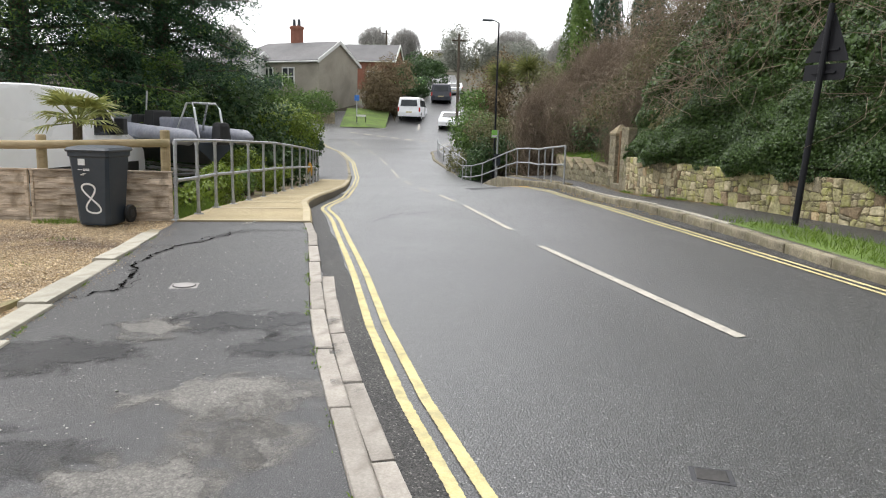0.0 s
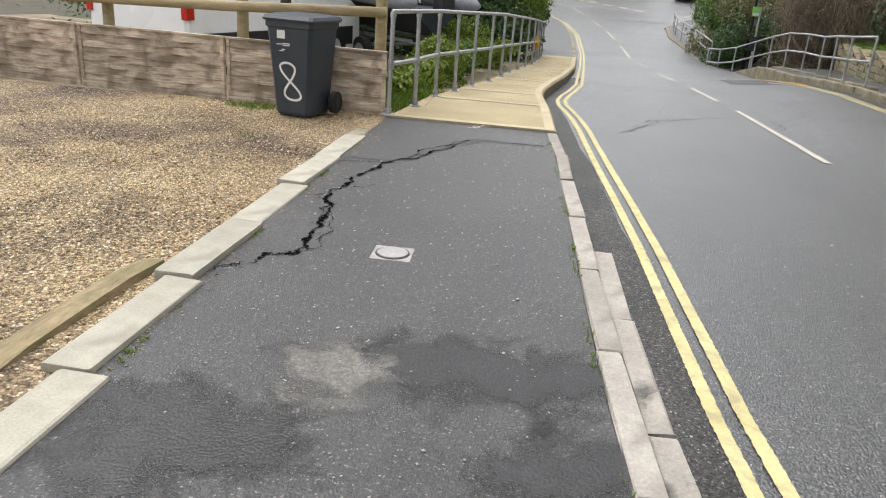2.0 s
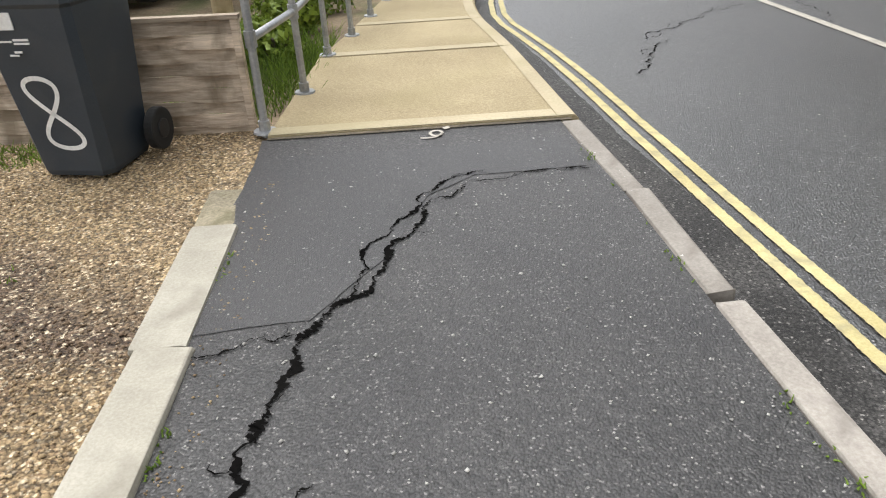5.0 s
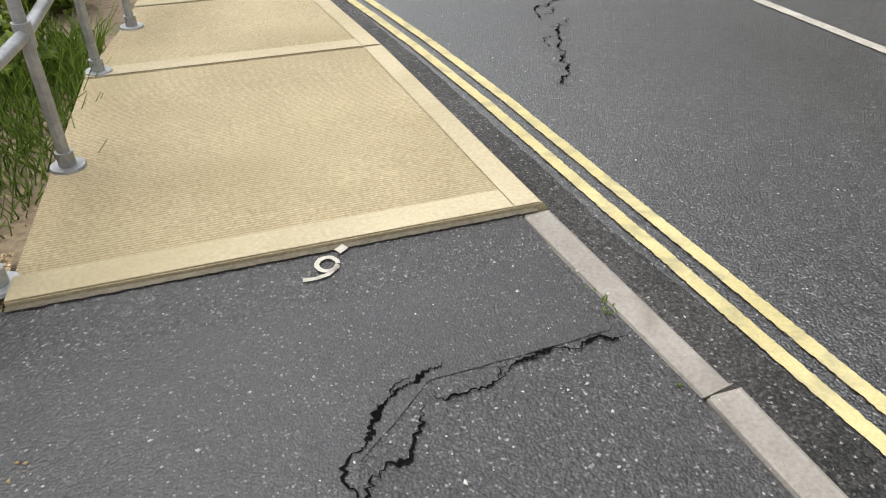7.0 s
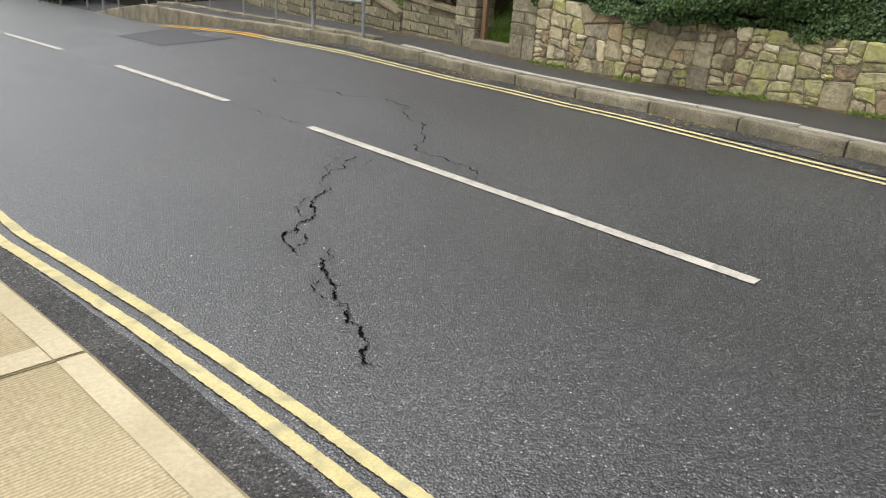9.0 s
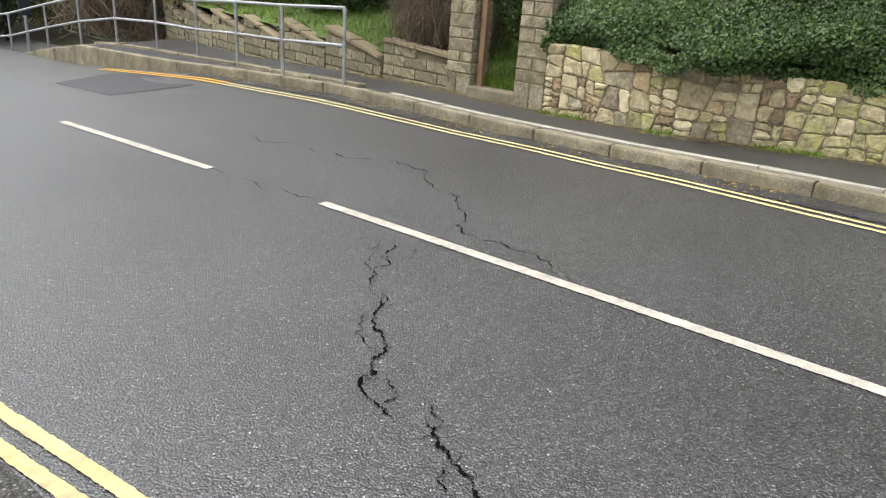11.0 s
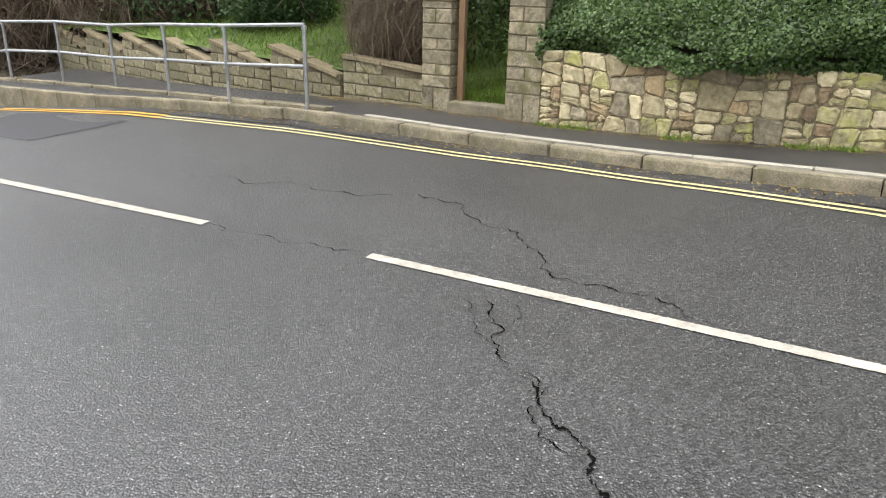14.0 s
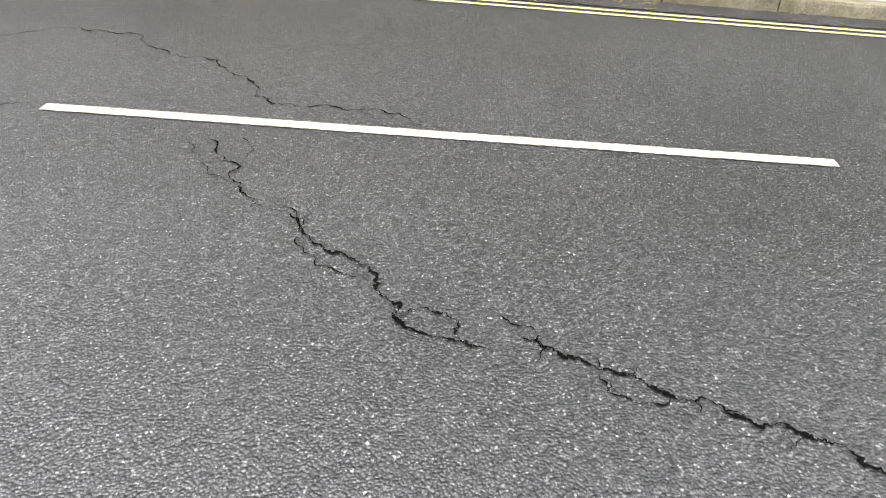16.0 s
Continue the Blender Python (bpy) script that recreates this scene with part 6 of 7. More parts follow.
bush("background_shrubs", (7.0, 16.6, 2.2), (1.4, 1.2, 1.9), 14000, 0.09, IVY, "dark ivy-clad shrubs beyond the gateway", 88, ground=0.5, lumps=8)
bush("lawn_shrub", (7.3, 24.2, 1.5), (1.5, 1.9, 1.3), 12000, 0.1, DARKLEAF, "dark evergreen shrub mixed into the bare thicket", 89, ground=0.3, lumps=8)
bush("gate_ivy", (5.3, 16.2, 1.2), (0.7, 0.7, 1.0), 8000, 0.06, IVY, "dark green ivy filling the gateway", 80, ground=0.15, lumps=5)
bush("olive_scrub", (5.4, 36.0, 0.4), (1.9, 3.0, 1.5), 14000, 0.14, OLIVE, "olive green scrub beside the dipping road", 81, ground=-1.0, lumps=8)
bush("olive_scrub", (4.9, 40.5, 0.5), (1.5, 2.5, 1.3), 10000, 0.16, SHRUB, "green bush beside the road", 82, ground=-0.8, lumps=8)
bush("dark_bush", (4.1, 34.2, -0.1), (0.9, 1.6, 1.1), 8000, 0.11, DARKLEAF, "dark bush behind the stop flag", 83, ground=-1.2, lumps=6)
bush("tan_scrub", (6.8, 46.0, 2.6), (2.0, 2.5, 2.4), 8000, 0.18, BROWNLEAF, "pale tan winter scrub on the slope", 84, ground=-0.5, lumps=8)
bush("olive_scrub", (10.5, 42.0, 1.9), (3.2, 3.0, 2.4), 12000, 0.2, OLIVE, "tall olive scrub behind the thicket", 85, ground=-0.5, lumps=9)
for k, (x, y, r, h) in enumerate(((8.7, 35.0, 1.35, 8.4), (10.2, 35.6, 1.6, 9.2), (11.9, 34.5, 1.8, 9.4))):
    t = thing("cypress_tree", (x, y, -0.3), "tall dense dark green cypress", "tree", "cypress row")
    q = np.random.default_rng(90 + k)
    bm = bmesh.new()
    pipe(bm, [(0, 0, -0.2), (0, 0, h * 0.5), (0, 0, h * 0.95)], [0.16, 0.1, 0.02], 8)
    part("trunk", bm, BARK, t)
    n = 13000
    u = q.uniform(0.02, 1, n)
    a = q.uniform(0, 6.28, n)
    rr = r * np.minimum(1.0, (1 - u) ** 0.55 * 1.25) * (0.8 + 0.2 * np.sin(a * 5 + u * 9 + k)) * (1 - 0.3 * q.uniform(0, 1, n) ** 2)
    under(t, leaf_cloud("crown", np.stack([np.cos(a) * rr, np.sin(a) * rr, u * h], 1), np.stack([np.cos(a), np.sin(a), 0.6 + 0 * a], 1), 0.2, CONIFER if k else CONIFERLIT, 0.35, 0.4, 95 + k, -1.5), "crown")
for k, (x, y, h) in enumerate(((8.4, 43.5, 5.2), (7.0, 44.5, 4.9))):
    t = thing("cabbage_palm", (x, y, -0.4), "tall cabbage palm with drooping spiky leaves", "palm", "cabbage palms")
    bm = bmesh.new()
    pipe(bm, [(0, 0, -0.2), (0.1, 0, h * 0.5), (0, 0, h)], [0.2, 0.16, 0.13], 8)
    part("trunk", bm, BARK, t)
    q = np.random.default_rng(110 + k)
    n = 500
    d = q.normal(0, 1, (n, 3))
    d[:, 2] += 0.1
    d /= np.linalg.norm(d, axis=1, keepdims=True)
    c = np.tile([0, 0, h], (n, 1))
    under(t, twig_cloud("crown", c, c + d * q.uniform(0.7, 1.3, n)[:, None] - (0, 0, 0.15), 0.03, PALM, 112 + k, 0.05, 3), "crown")


# grass: verge, lawn, gravel tufts
def grass(name, xs, ys, height, n, size, label, seed, z, keepfn=None):
    q = np.random.default_rng(seed)
    x, y = q.uniform(*xs, n), q.uniform(*ys, n)
    if keepfn is not None:
        k = keepfn(x, y)
        x, y = x[k], y[k]
    zz = np.array([z(a, b) for a, b in zip(x, y)])
    p = np.stack([x, y, zz], 1)
    d = q.normal(0, 0.45, p.shape)
    d[:, 2] = 1
    ob = twig_cloud(name, p, p + d * (height * q.uniform(0.5, 1.3, len(p)))[:, None], size, GRASS, seed + 1, 0.08, 2)
    return tagged(ob, label, "grass", "", "stuff")


grass("verge_grass", (2.3, 4.3), (-3, 10.2), 0.09, 9000, 0.0045, "short bright verge grass", 120, lambda x, y: right_z(x, y) + 0.015, lambda x, y: (x > vlerp(KERB_R, y) + 0.2) & (x < vlerp(KERB_R, y) + np.interp(y, [-12, 6, 9, 10.2], [1.2, 1.1, 0.8, 0.15])))
LAWNZ = {15: 0.2, 17: 0.16, 18.5: 0.3, 22: 0.36, 26: 0.25, 31: -0.4}
grass("lawn_grass", (4.15, 8.5), (15.8, 27), 0.07, 14000, 0.006, "bright green lawn grass behind the low wall", 124, lambda x, y: lerp(LAWNZ, y) + 0.16 * max(0, x - 4.2), lambda x, y: x > np.interp(y, [15, 19, 22, 26], [4.12, 4.15, 4.5, 5.35]))
grass("gravel_weeds", (-6.6, -6.0), (9.9, 10.6), 0.05, 500, 0.004, "small green weeds at the foot of the fence", 126, lambda x, y: -0.02, lambda x, y: (x + 6.3) ** 2 / 0.09 + (y - 10.3) ** 2 / 0.05 < 1)
grass("railing_weeds", (-5.6, -4.6), (10.75, 13.2), 0.22, 2600, 0.006, "tall bright weeds behind the railing", 127, lambda x, y: -0.2, lambda x, y: x < np.interp(y, [10.5, 13.2], [-4.85, -4.5]))
grass("wall_foot_weeds", (3.2, 3.75), (11.5, 16.4), 0.04, 4500, 0.006, "small weeds along the wall's foot", 128, lambda x, y: right_z(x, y), lambda x, y: (np.abs(x - vlerp(WALL_X, y) + 0.03) < 0.07) & (np.sin(y * 5) + 0.6 * np.sin(y * 13) > 0.35))

grass("gateway_grass", (4.0, 5.0), (16.05, 17.0), 0.12, 2600, 0.006, "tufted grass growing in the open gateway", 129, lambda x, y: 0.09 + 0.1 * max(0, x - 4.2))

grass("kerb_moss", (-3.2, -2.5), (2.4, 9.9), 0.014, 5200, 0.005, "low moss and weeds in the joint behind the kerb", 132, lambda x, y: foot_z(x, y) + 0.002, lambda x, y: (np.abs(x - vlerp(KERB_L, y) + 0.125) < 0.022) & (np.sin(y * 6) + 0.7 * np.sin(y * 17) > 0.2))
grass("edging_moss", (-4.76, -4.55), (4.0, 9.6), 0.014, 2600, 0.005, "low moss along the foot of the edging blocks", 133, lambda x, y: foot_z(x, y) + 0.002, lambda x, y: (np.abs(x - vlerp(EDGE, y) - 0.115) < 0.018) & (np.sin(y * 5 + 1) + 0.7 * np.sin(y * 13) > 0.75))
grass("drive_weeds", (-6.6, -5.2), (7.0, 9.6), 0.03, 900, 0.004, "small green weeds growing through the gravel", 135, lambda x, y: -0.02, lambda x, y: ((x + 5.75) ** 2 / 0.03 + (y - 8.9) ** 2 / 0.03 < 1) | ((x + 5.6) ** 2 / 0.015 + (y - 7.35) ** 2 / 0.02 < 1))

# fallen leaves and loose stones
def litter(name, n, xs, ys, z, size, material, label, seed, keepfn=None):
    q = np.random.default_rng(seed)
    x, y = q.uniform(*xs, n), q.uniform(*ys, n)
    if keepfn is not None:
        k = keepfn(x, y)
        x, y = x[k], y[k]
    p = np.stack([x, y, [z(a, b) + 0.012 for a, b in zip(x, y)]], 1)
    return tagged(leaf_cloud(name, p, np.tile([0, 0, 1.0], (len(p), 1)), size, material, 0.7, 0.18, seed), label, "litter", "", "stuff")


litter("gutter_leaves", 14000, (1.9, 3.1), (11.5, 21), road_z, 0.035, DRYLEAF, "brown fallen leaves in the far gutter", 130, lambda x, y: (x < vlerp(KERB_R, y) - 0.01) & (x > vlerp(KERB_R, y) - 0.25) & (np.random.default_rng(7).uniform(0, 1, len(x)) < 0.8 * np.exp((x - vlerp(KERB_R, y)) / 0.1) * (0.6 + 0.4 * np.sin(y * 4))))
litter("footway_leaves", 9000, (2.7, 4.2), (11.5, 19), lambda x, y: right_z(x, y), 0.03, DRYLEAF, "scattered fallen leaves by the wall", 131, lambda x, y: x > vlerp(WALL_X, y) - 0.16)


def stones(name, n, xs, ys, z, size, material, label, seed, keepfn=None):
    """Many small loose angular stones in one mesh."""
    q = np.random.default_rng(seed)
    x, y = q.uniform(*xs, n), q.uniform(*ys, n)
    if keepfn is not None:
        k = keepfn(x, y)
        x, y = x[k], y[k]
    n = len(x)
    s = np.minimum(size * q.lognormal(0, 0.4, n), size * 2)
    c = np.stack([x, y, np.array([z(a, b) for a, b in zip(x, y)]) + s * 0.25], 1)
    ax = np.array([[1, 0, 0], [-1, 0, 0], [0, 1, 0], [0, -1, 0], [0, 0, 0.6], [0, 0, -0.6]], float)
    v = c[:, None] + (ax[None] + q.normal(0, 0.22, (n, 6, 3))) * s[:, None, None] * 0.6
    t = np.array([0, 2, 4, 2, 1, 4, 1, 3, 4, 3, 0, 4, 2, 0, 5, 1, 2, 5, 3, 1, 5, 0, 3, 5])
    me = bpy.data.meshes.new(name)
    me.vertices.add(n * 6)
    me.vertices.foreach_set("co", v.ravel())
    idx = (np.arange(n)[:, None] * 6 + t[None]).ravel()
    me.loops.add(len(idx))
    me.loops.foreach_set("vertex_index", idx)
    me.polygons.add(len(idx) // 3)
    me.polygons.foreach_set("loop_start", np.arange(len(idx) // 3) * 3)
    me.update(calc_edges=True)
    me.materials.append(material)
    return tagged(new(name, me), label, "stones", "", "stuff")


LOOSE = leaf_mat("loose_gravel_stones", (0.2, 0.125, 0.065), (0.68, 0.53, 0.32), 0.85, (0.76, 0.66, 0.48), stain=((0.1, 0.06, 0.05), 0.75, 0.88, 0.47))
GRIT = leaf_mat("pale_grit", (0.3, 0.29, 0.27), (0.72, 0.7, 0.66), 0.8)
stones("loose_gravel", 42000, (-8.5, -4.94), (4.2, 10.6), lambda x, y: -0.02 + 0.012 * math.sin(x * 2.1 + y) + 0.01 * math.sin(y * 3.3 - x), 0.0085, LOOSE, "loose tan gravel stones on the drive", 140, lambda x, y: np.random.default_rng(1).uniform(0, 1, len(x)) < np.clip(1.1 - np.hypot(x + 5.2, y - 8) / 4.5, 0.15, 1))
stones("footway_grit", 1300, (-4.75, -2.95), (3.0, 10.1), foot_z, 0.0068, GRIT, "pale grit scattered on the footway", 141)
stones("footway_grit_edge", 500, (-4.74, -4.6), (4.0, 9.7), foot_z, 0.0065, LOOSE, "gravel spilled along the edging", 142)
stones("road_grit", 700, (-2.9, -1.0), (6, 16), road_z, 0.006, GRIT, "pale grit scattered on the road", 143, lambda x, y: x > vlerp(KERB_L, y) + 0.02)
stones("far_gutter_grit", 700, (1.9, 3.2), (10, 21), road_z, 0.008, LOOSE, "grit and debris in the far gutter", 144, lambda x, y: (x < vlerp(KERB_R, y) - 0.005) & (x > vlerp(KERB_R, y) - 0.14))

# ---------------------------------------------------------------- vehicles, boat, houses, distance
def wheel(parent, c, axis, r, w, rim):
    bm = bmesh.new()
    disc(bm, c, axis, r, w, 22)
    t = part("wheel", bm, RUBBER, parent, "black tyre")
    bm = bmesh.new()
    disc(bm, c, axis, r * 0.62, w * 1.04, 16)
    part("rim", bm, rim, t)
    return t


def vehicle(name, place, turn, label, category, profile, width, paint, windows, wheels, wheel_r, lamps, tuck=0.12, belt=0.55, sill=None):
    """A road vehicle from its side outline (along y, front at +y), narrowed towards the roof, with glass set 6 mm proud."""
    v = thing(name, place, label, category, turn=turn)
    zs = [p[1] for p in profile]
    ztop = max(zs)

    def half(z):
        k = max(0.0, (z - belt * ztop) / (ztop * (1 - belt)))
        return width / 2 - tuck * k ** 1.3 - (0.05 if z < 0.3 else 0)

    bm = bmesh.new()
    rings = []
    for f in (-1, -0.93, 0.93, 1):
        rings.append([(half(z) * f if abs(f) == 1 else half(z) * f, y * (0.985 if abs(f) == 1 else 1.0), z - (0.03 if abs(f) == 1 and z > ztop * 0.9 else 0)) for y, z in profile])
    loft(bm, rings)
    part("body", bm, paint, v, smooth=False)
    for side in (-1, 1):
        for quad in windows.get("side", ()):
            bm = bmesh.new()
            loft(bm, [[(side * (half(z) + o), y, z) for y, z in quad] for o in (-0.03, 0.012)])
            part("side_window", bm, GLASS, v)
        for (yw) in wheels:
            wheel(v, (side * (width / 2 - 0.1), yw, wheel_r), (1, 0, 0), wheel_r, 0.22, SILVER)
            bm = bmesh.new()
            pts = [(yw + (wheel_r + 0.06) * math.cos(a), wheel_r + (wheel_r + 0.06) * math.sin(a)) for a in (math.pi * k / 10 for k in range(11))]
            loft(bm, [[(side * (width / 2 + o), y, z) for y, z in pts] for o in (-0.05, 0.006)])
            part("wheel_arch", bm, BLACK, v)
        if sill:
            bm = bmesh.new()
            box(bm, (side * width / 2 - 0.012, sill[0], sill[2]), (side * width / 2 + 0.012, sill[1], sill[3]), 0.004)
            part("side_moulding", bm, BLACK, v)
    for nm, quad, mt in windows.get("ends", ()):
        bm = bmesh.new()
        loft(bm, [[(x, y + o, z) for x, y, z in quad] for o in (-0.015, 0.012)])
        part(nm, bm, mt, v)
    for nm, lo, hi, mt in lamps:
        part(nm, box(bmesh.new(), lo, hi, 0.012), mt, v)
    return v


pv = [(-2.5, 0.32), (-2.52, 0.6), (-2.5, 1.4), (-2.42, 2.12), (-2.3, 2.26), (-1.0, 2.3), (0.6, 2.26), (0.95, 2.18), (1.62, 1.5), (1.75, 1.42), (2.35, 1.15), (2.5, 0.95), (2.54, 0.45), (2.45, 0.3)]
vehicle("panel_van", (-8.75, 16.0, -0.36), -16, "white panel van parked behind the fence", "van", pv, 2.0, VANWHITE,
        {"side": [[(0.62, 1.35), (1.55, 1.35), (1.05, 1.98), (0.72, 2.0)]], "ends": [("windscreen", [(-0.82, 1.66, 1.52), (0.82, 1.66, 1.52), (0.74, 1.06, 2.13), (-0.74, 1.06, 2.13)], GLASS), ("rear_window", [(-0.75, -2.5, 1.45), (0.75, -2.5, 1.45), (0.7, -2.45, 1.95), (-0.7, -2.45, 1.95)], GLASS)]},
        (-1.55, 1.55), 0.34, [("tail_lamp", (0.9, -2.54, 0.95), (1.015, -2.38, 1.4), REDLENS), ("tail_lamp", (-1.015, -2.54, 0.95), (-0.9, -2.38, 1.4), REDLENS), ("rear_bumper", (-0.95, -2.62, 0.35), (0.95, -2.48, 0.6), BLACK), ("front_bumper", (-0.95, 2.4, 0.3), (0.95, 2.58, 0.6), BLACK), ("door_mirror", (0.98, 1.35, 1.35), (1.2, 1.5, 1.7), BLACK)], sill=(-2.3, 2.2, 0.4, 0.75))

car_p = [(-2.0, 0.3), (-2.05, 0.55), (-2.0, 0.85), (-1.9, 0.92), (-1.25, 1.38), (-0.9, 1.46), (0.2, 1.45), (0.5, 1.38), (1.15, 0.95), (1.95, 0.8), (2.05, 0.6), (2.02, 0.3)]
mpv_p = [(-2.4, 0.35), (-2.45, 0.7), (-2.4, 1.1), (-2.25, 1.85), (-2.1, 1.95), (0.6, 1.95), (0.9, 1.85), (1.6, 1.25), (2.35, 1.05), (2.45, 0.75), (2.42, 0.35)]
carw = {"side": [[(-1.6, 0.97), (0.9, 0.97), (0.35, 1.36), (-1.05, 1.38)]], "ends": [("rear_window", [(-0.62, -1.83, 0.98), (0.62, -1.83, 0.98), (0.5, -1.33, 1.35), (-0.5, -1.33, 1.35)], GLASS), ("windscreen", [(-0.65, 1.12, 1.0), (0.65, 1.12, 1.0), (0.55, 0.58, 1.36), (-0.55, 0.58, 1.36)], GLASS)]}
mpvw = {"side": [[(-2.1, 1.2), (-0.8, 1.2), (-0.8, 1.72), (-2.0, 1.72)], [(-0.7, 1.2), (1.35, 1.2), (0.8, 1.72), (-0.7, 1.72)]], "ends": [("rear_window", [(-0.72, -2.4, 1.2), (0.72, -2.4, 1.2), (0.65, -2.3, 1.72), (-0.65, -2.3, 1.72)], GLASS), ("windscreen", [(-0.8, 1.57, 1.3), (0.8, 1.57, 1.3), (0.7, 0.98, 1.8), (-0.7, 0.98, 1.8)], GLASS)]}


def tails(w, y, z):
    return [("tail_lamp", (s * w / 2 - 0.12 if s > 0 else -w / 2 + 0.0, y - 0.02, z), (s * w / 2 if s > 0 else -w / 2 + 0.12, y + 0.1, z + 0.35), REDLENS) for s in (-1, 1)] + [("number_plate", (-0.26, y - 0.02, z - 0.1), (0.26, y + 0.02, z + 0.01), YELLOW)]


vehicle("parked_minibus", (3.75, 65.0, lerp(FAR, 63.5) + 0.02), -14, "white people carrier parked at the junction", "van", mpv_p, 1.9, VANWHITE, mpvw, (-1.5, 1.5), 0.33, tails(1.9, -2.43, 0.75))
vehicle("parked_dark_van", (7.7, 75.5, lerp(FAR, 74) - 0.1), -10, "dark blue camper van parked on the climbing road", "van", mpv_p, 1.95, DARKPAINT, mpvw, (-1.5, 1.5), 0.33, tails(1.95, -2.43, 0.75))
vehicle("white_car", (6.5, 61.0, lerp(FAR, 59.5) + 0.02), 168, "small white car coming down to the junction", "car", car_p, 1.75, VANWHITE, carw, (-1.25, 1.25), 0.3, [])
vehicle("silver_car", (10.2, 83.0, lerp(FAR, 80.5)), -10, "silver car parked farther up the road", "car", car_p, 1.75, SILVER, carw, (-1.25, 1.25), 0.3, tails(1.75, -2.03, 0.6))

# inflatable boat on a trailer
boat = thing("rib_boat", (-7.1, 19.1, -0.4), "grey inflatable-tube boat with console and frame on a trailer", "boat", turn=137)
bm = bmesh.new()
path = [(-2.4, 0.78), (-1.0, 0.8), (0.6, 0.8), (1.5, 0.66), (2.1, 0.36), (2.35, 0.0)]
left = [(x, y, 1.36 + 0.05 * (x + 2.4) + 0.05 * max(0, x) ** 1.2) for x, y in path]
right = [(x, -y, z) for x, y, z in left[::-1][1:]]
pipe(bm, [(-2.66, 0.78, 1.35)] + left + right + [(-2.66, -0.78, 1.35)], [0.05] + [0.18] * (len(left) + len(right)) + [0.05], 14)
part("tube", bm, TUBE, boat, "grey rubbing-stripe tube", smooth=True)
bm = bmesh.new()
loft(bm, [[(x, -w, 1.25), (x, 0, z), (x, w, 1.25)] for x, w, z in ((-2.3, 0.62, 0.75), (0.5, 0.62, 0.75), (1.6, 0.4, 0.85), (2.2, 0.05, 1.2))])
part("hull", bm, BINMAT, boat)
part("console", box(bmesh.new(), (-0.4, -0.3, 1.25), (0.05, 0.3, 1.95), 0.04, 0.8), BLACK, boat)
part("seat", box(bmesh.new(), (-1.2, -0.3, 1.25), (-0.65, 0.3, 1.8), 0.05), TUBE, boat)
part("seat", box(bmesh.new(), (0.25, -0.28, 1.3), (0.6, 0.28, 1.85), 0.05, 0.85), BLACK, boat)
part("outboard_engine", box(bmesh.new(), (-2.7, -0.17, 1.2), (-2.35, 0.17, 1.7), 0.08, 0.8), BLACK, boat)
for s in (-0.35, 0.35):
    bm = bmesh.new()
    pipe(bm, [(-2.2, s, 1.35), (-2.05, s, 2.0), (-1.95, s * 0.9, 2.12), (-1.7, s * 0.8, 2.12), (-1.4, s, 1.5)], 0.025, 8)
    part("a_frame", bm, ALUMINIUM, boat)
bm = bmesh.new()
pipe(bm, [(-1.95, -0.32, 2.12), (-1.95, 0.32, 2.12)], 0.025, 8)
part("cross_bar", bm, ALUMINIUM, boat)
bm = bmesh.new()
pipe(bm, [(0.0, 0.2, 1.9), (-0.05, 0.2, 2.25), (-0.1, 0.22, 2.4)], 0.02, 6)
part("mast", bm, ALUMINIUM, boat)
bm = bmesh.new()
for s in (-0.5, 0.5):
    pipe(bm, [(-2.2, s, 0.62), (1.2, s, 0.62), (3.4, 0, 0.6)], 0.04, 6)
pipe(bm, [(-1.0, -0.85, 0.45), (-1.0, 0.85, 0.45)], 0.04, 6)
part("trailer_frame", bm, GALV, boat)
for s in (-0.85, 0.85):
    wheel(boat, (-1.0, s, 0.3), (0, 1, 0), 0.3, 0.17, GALV)


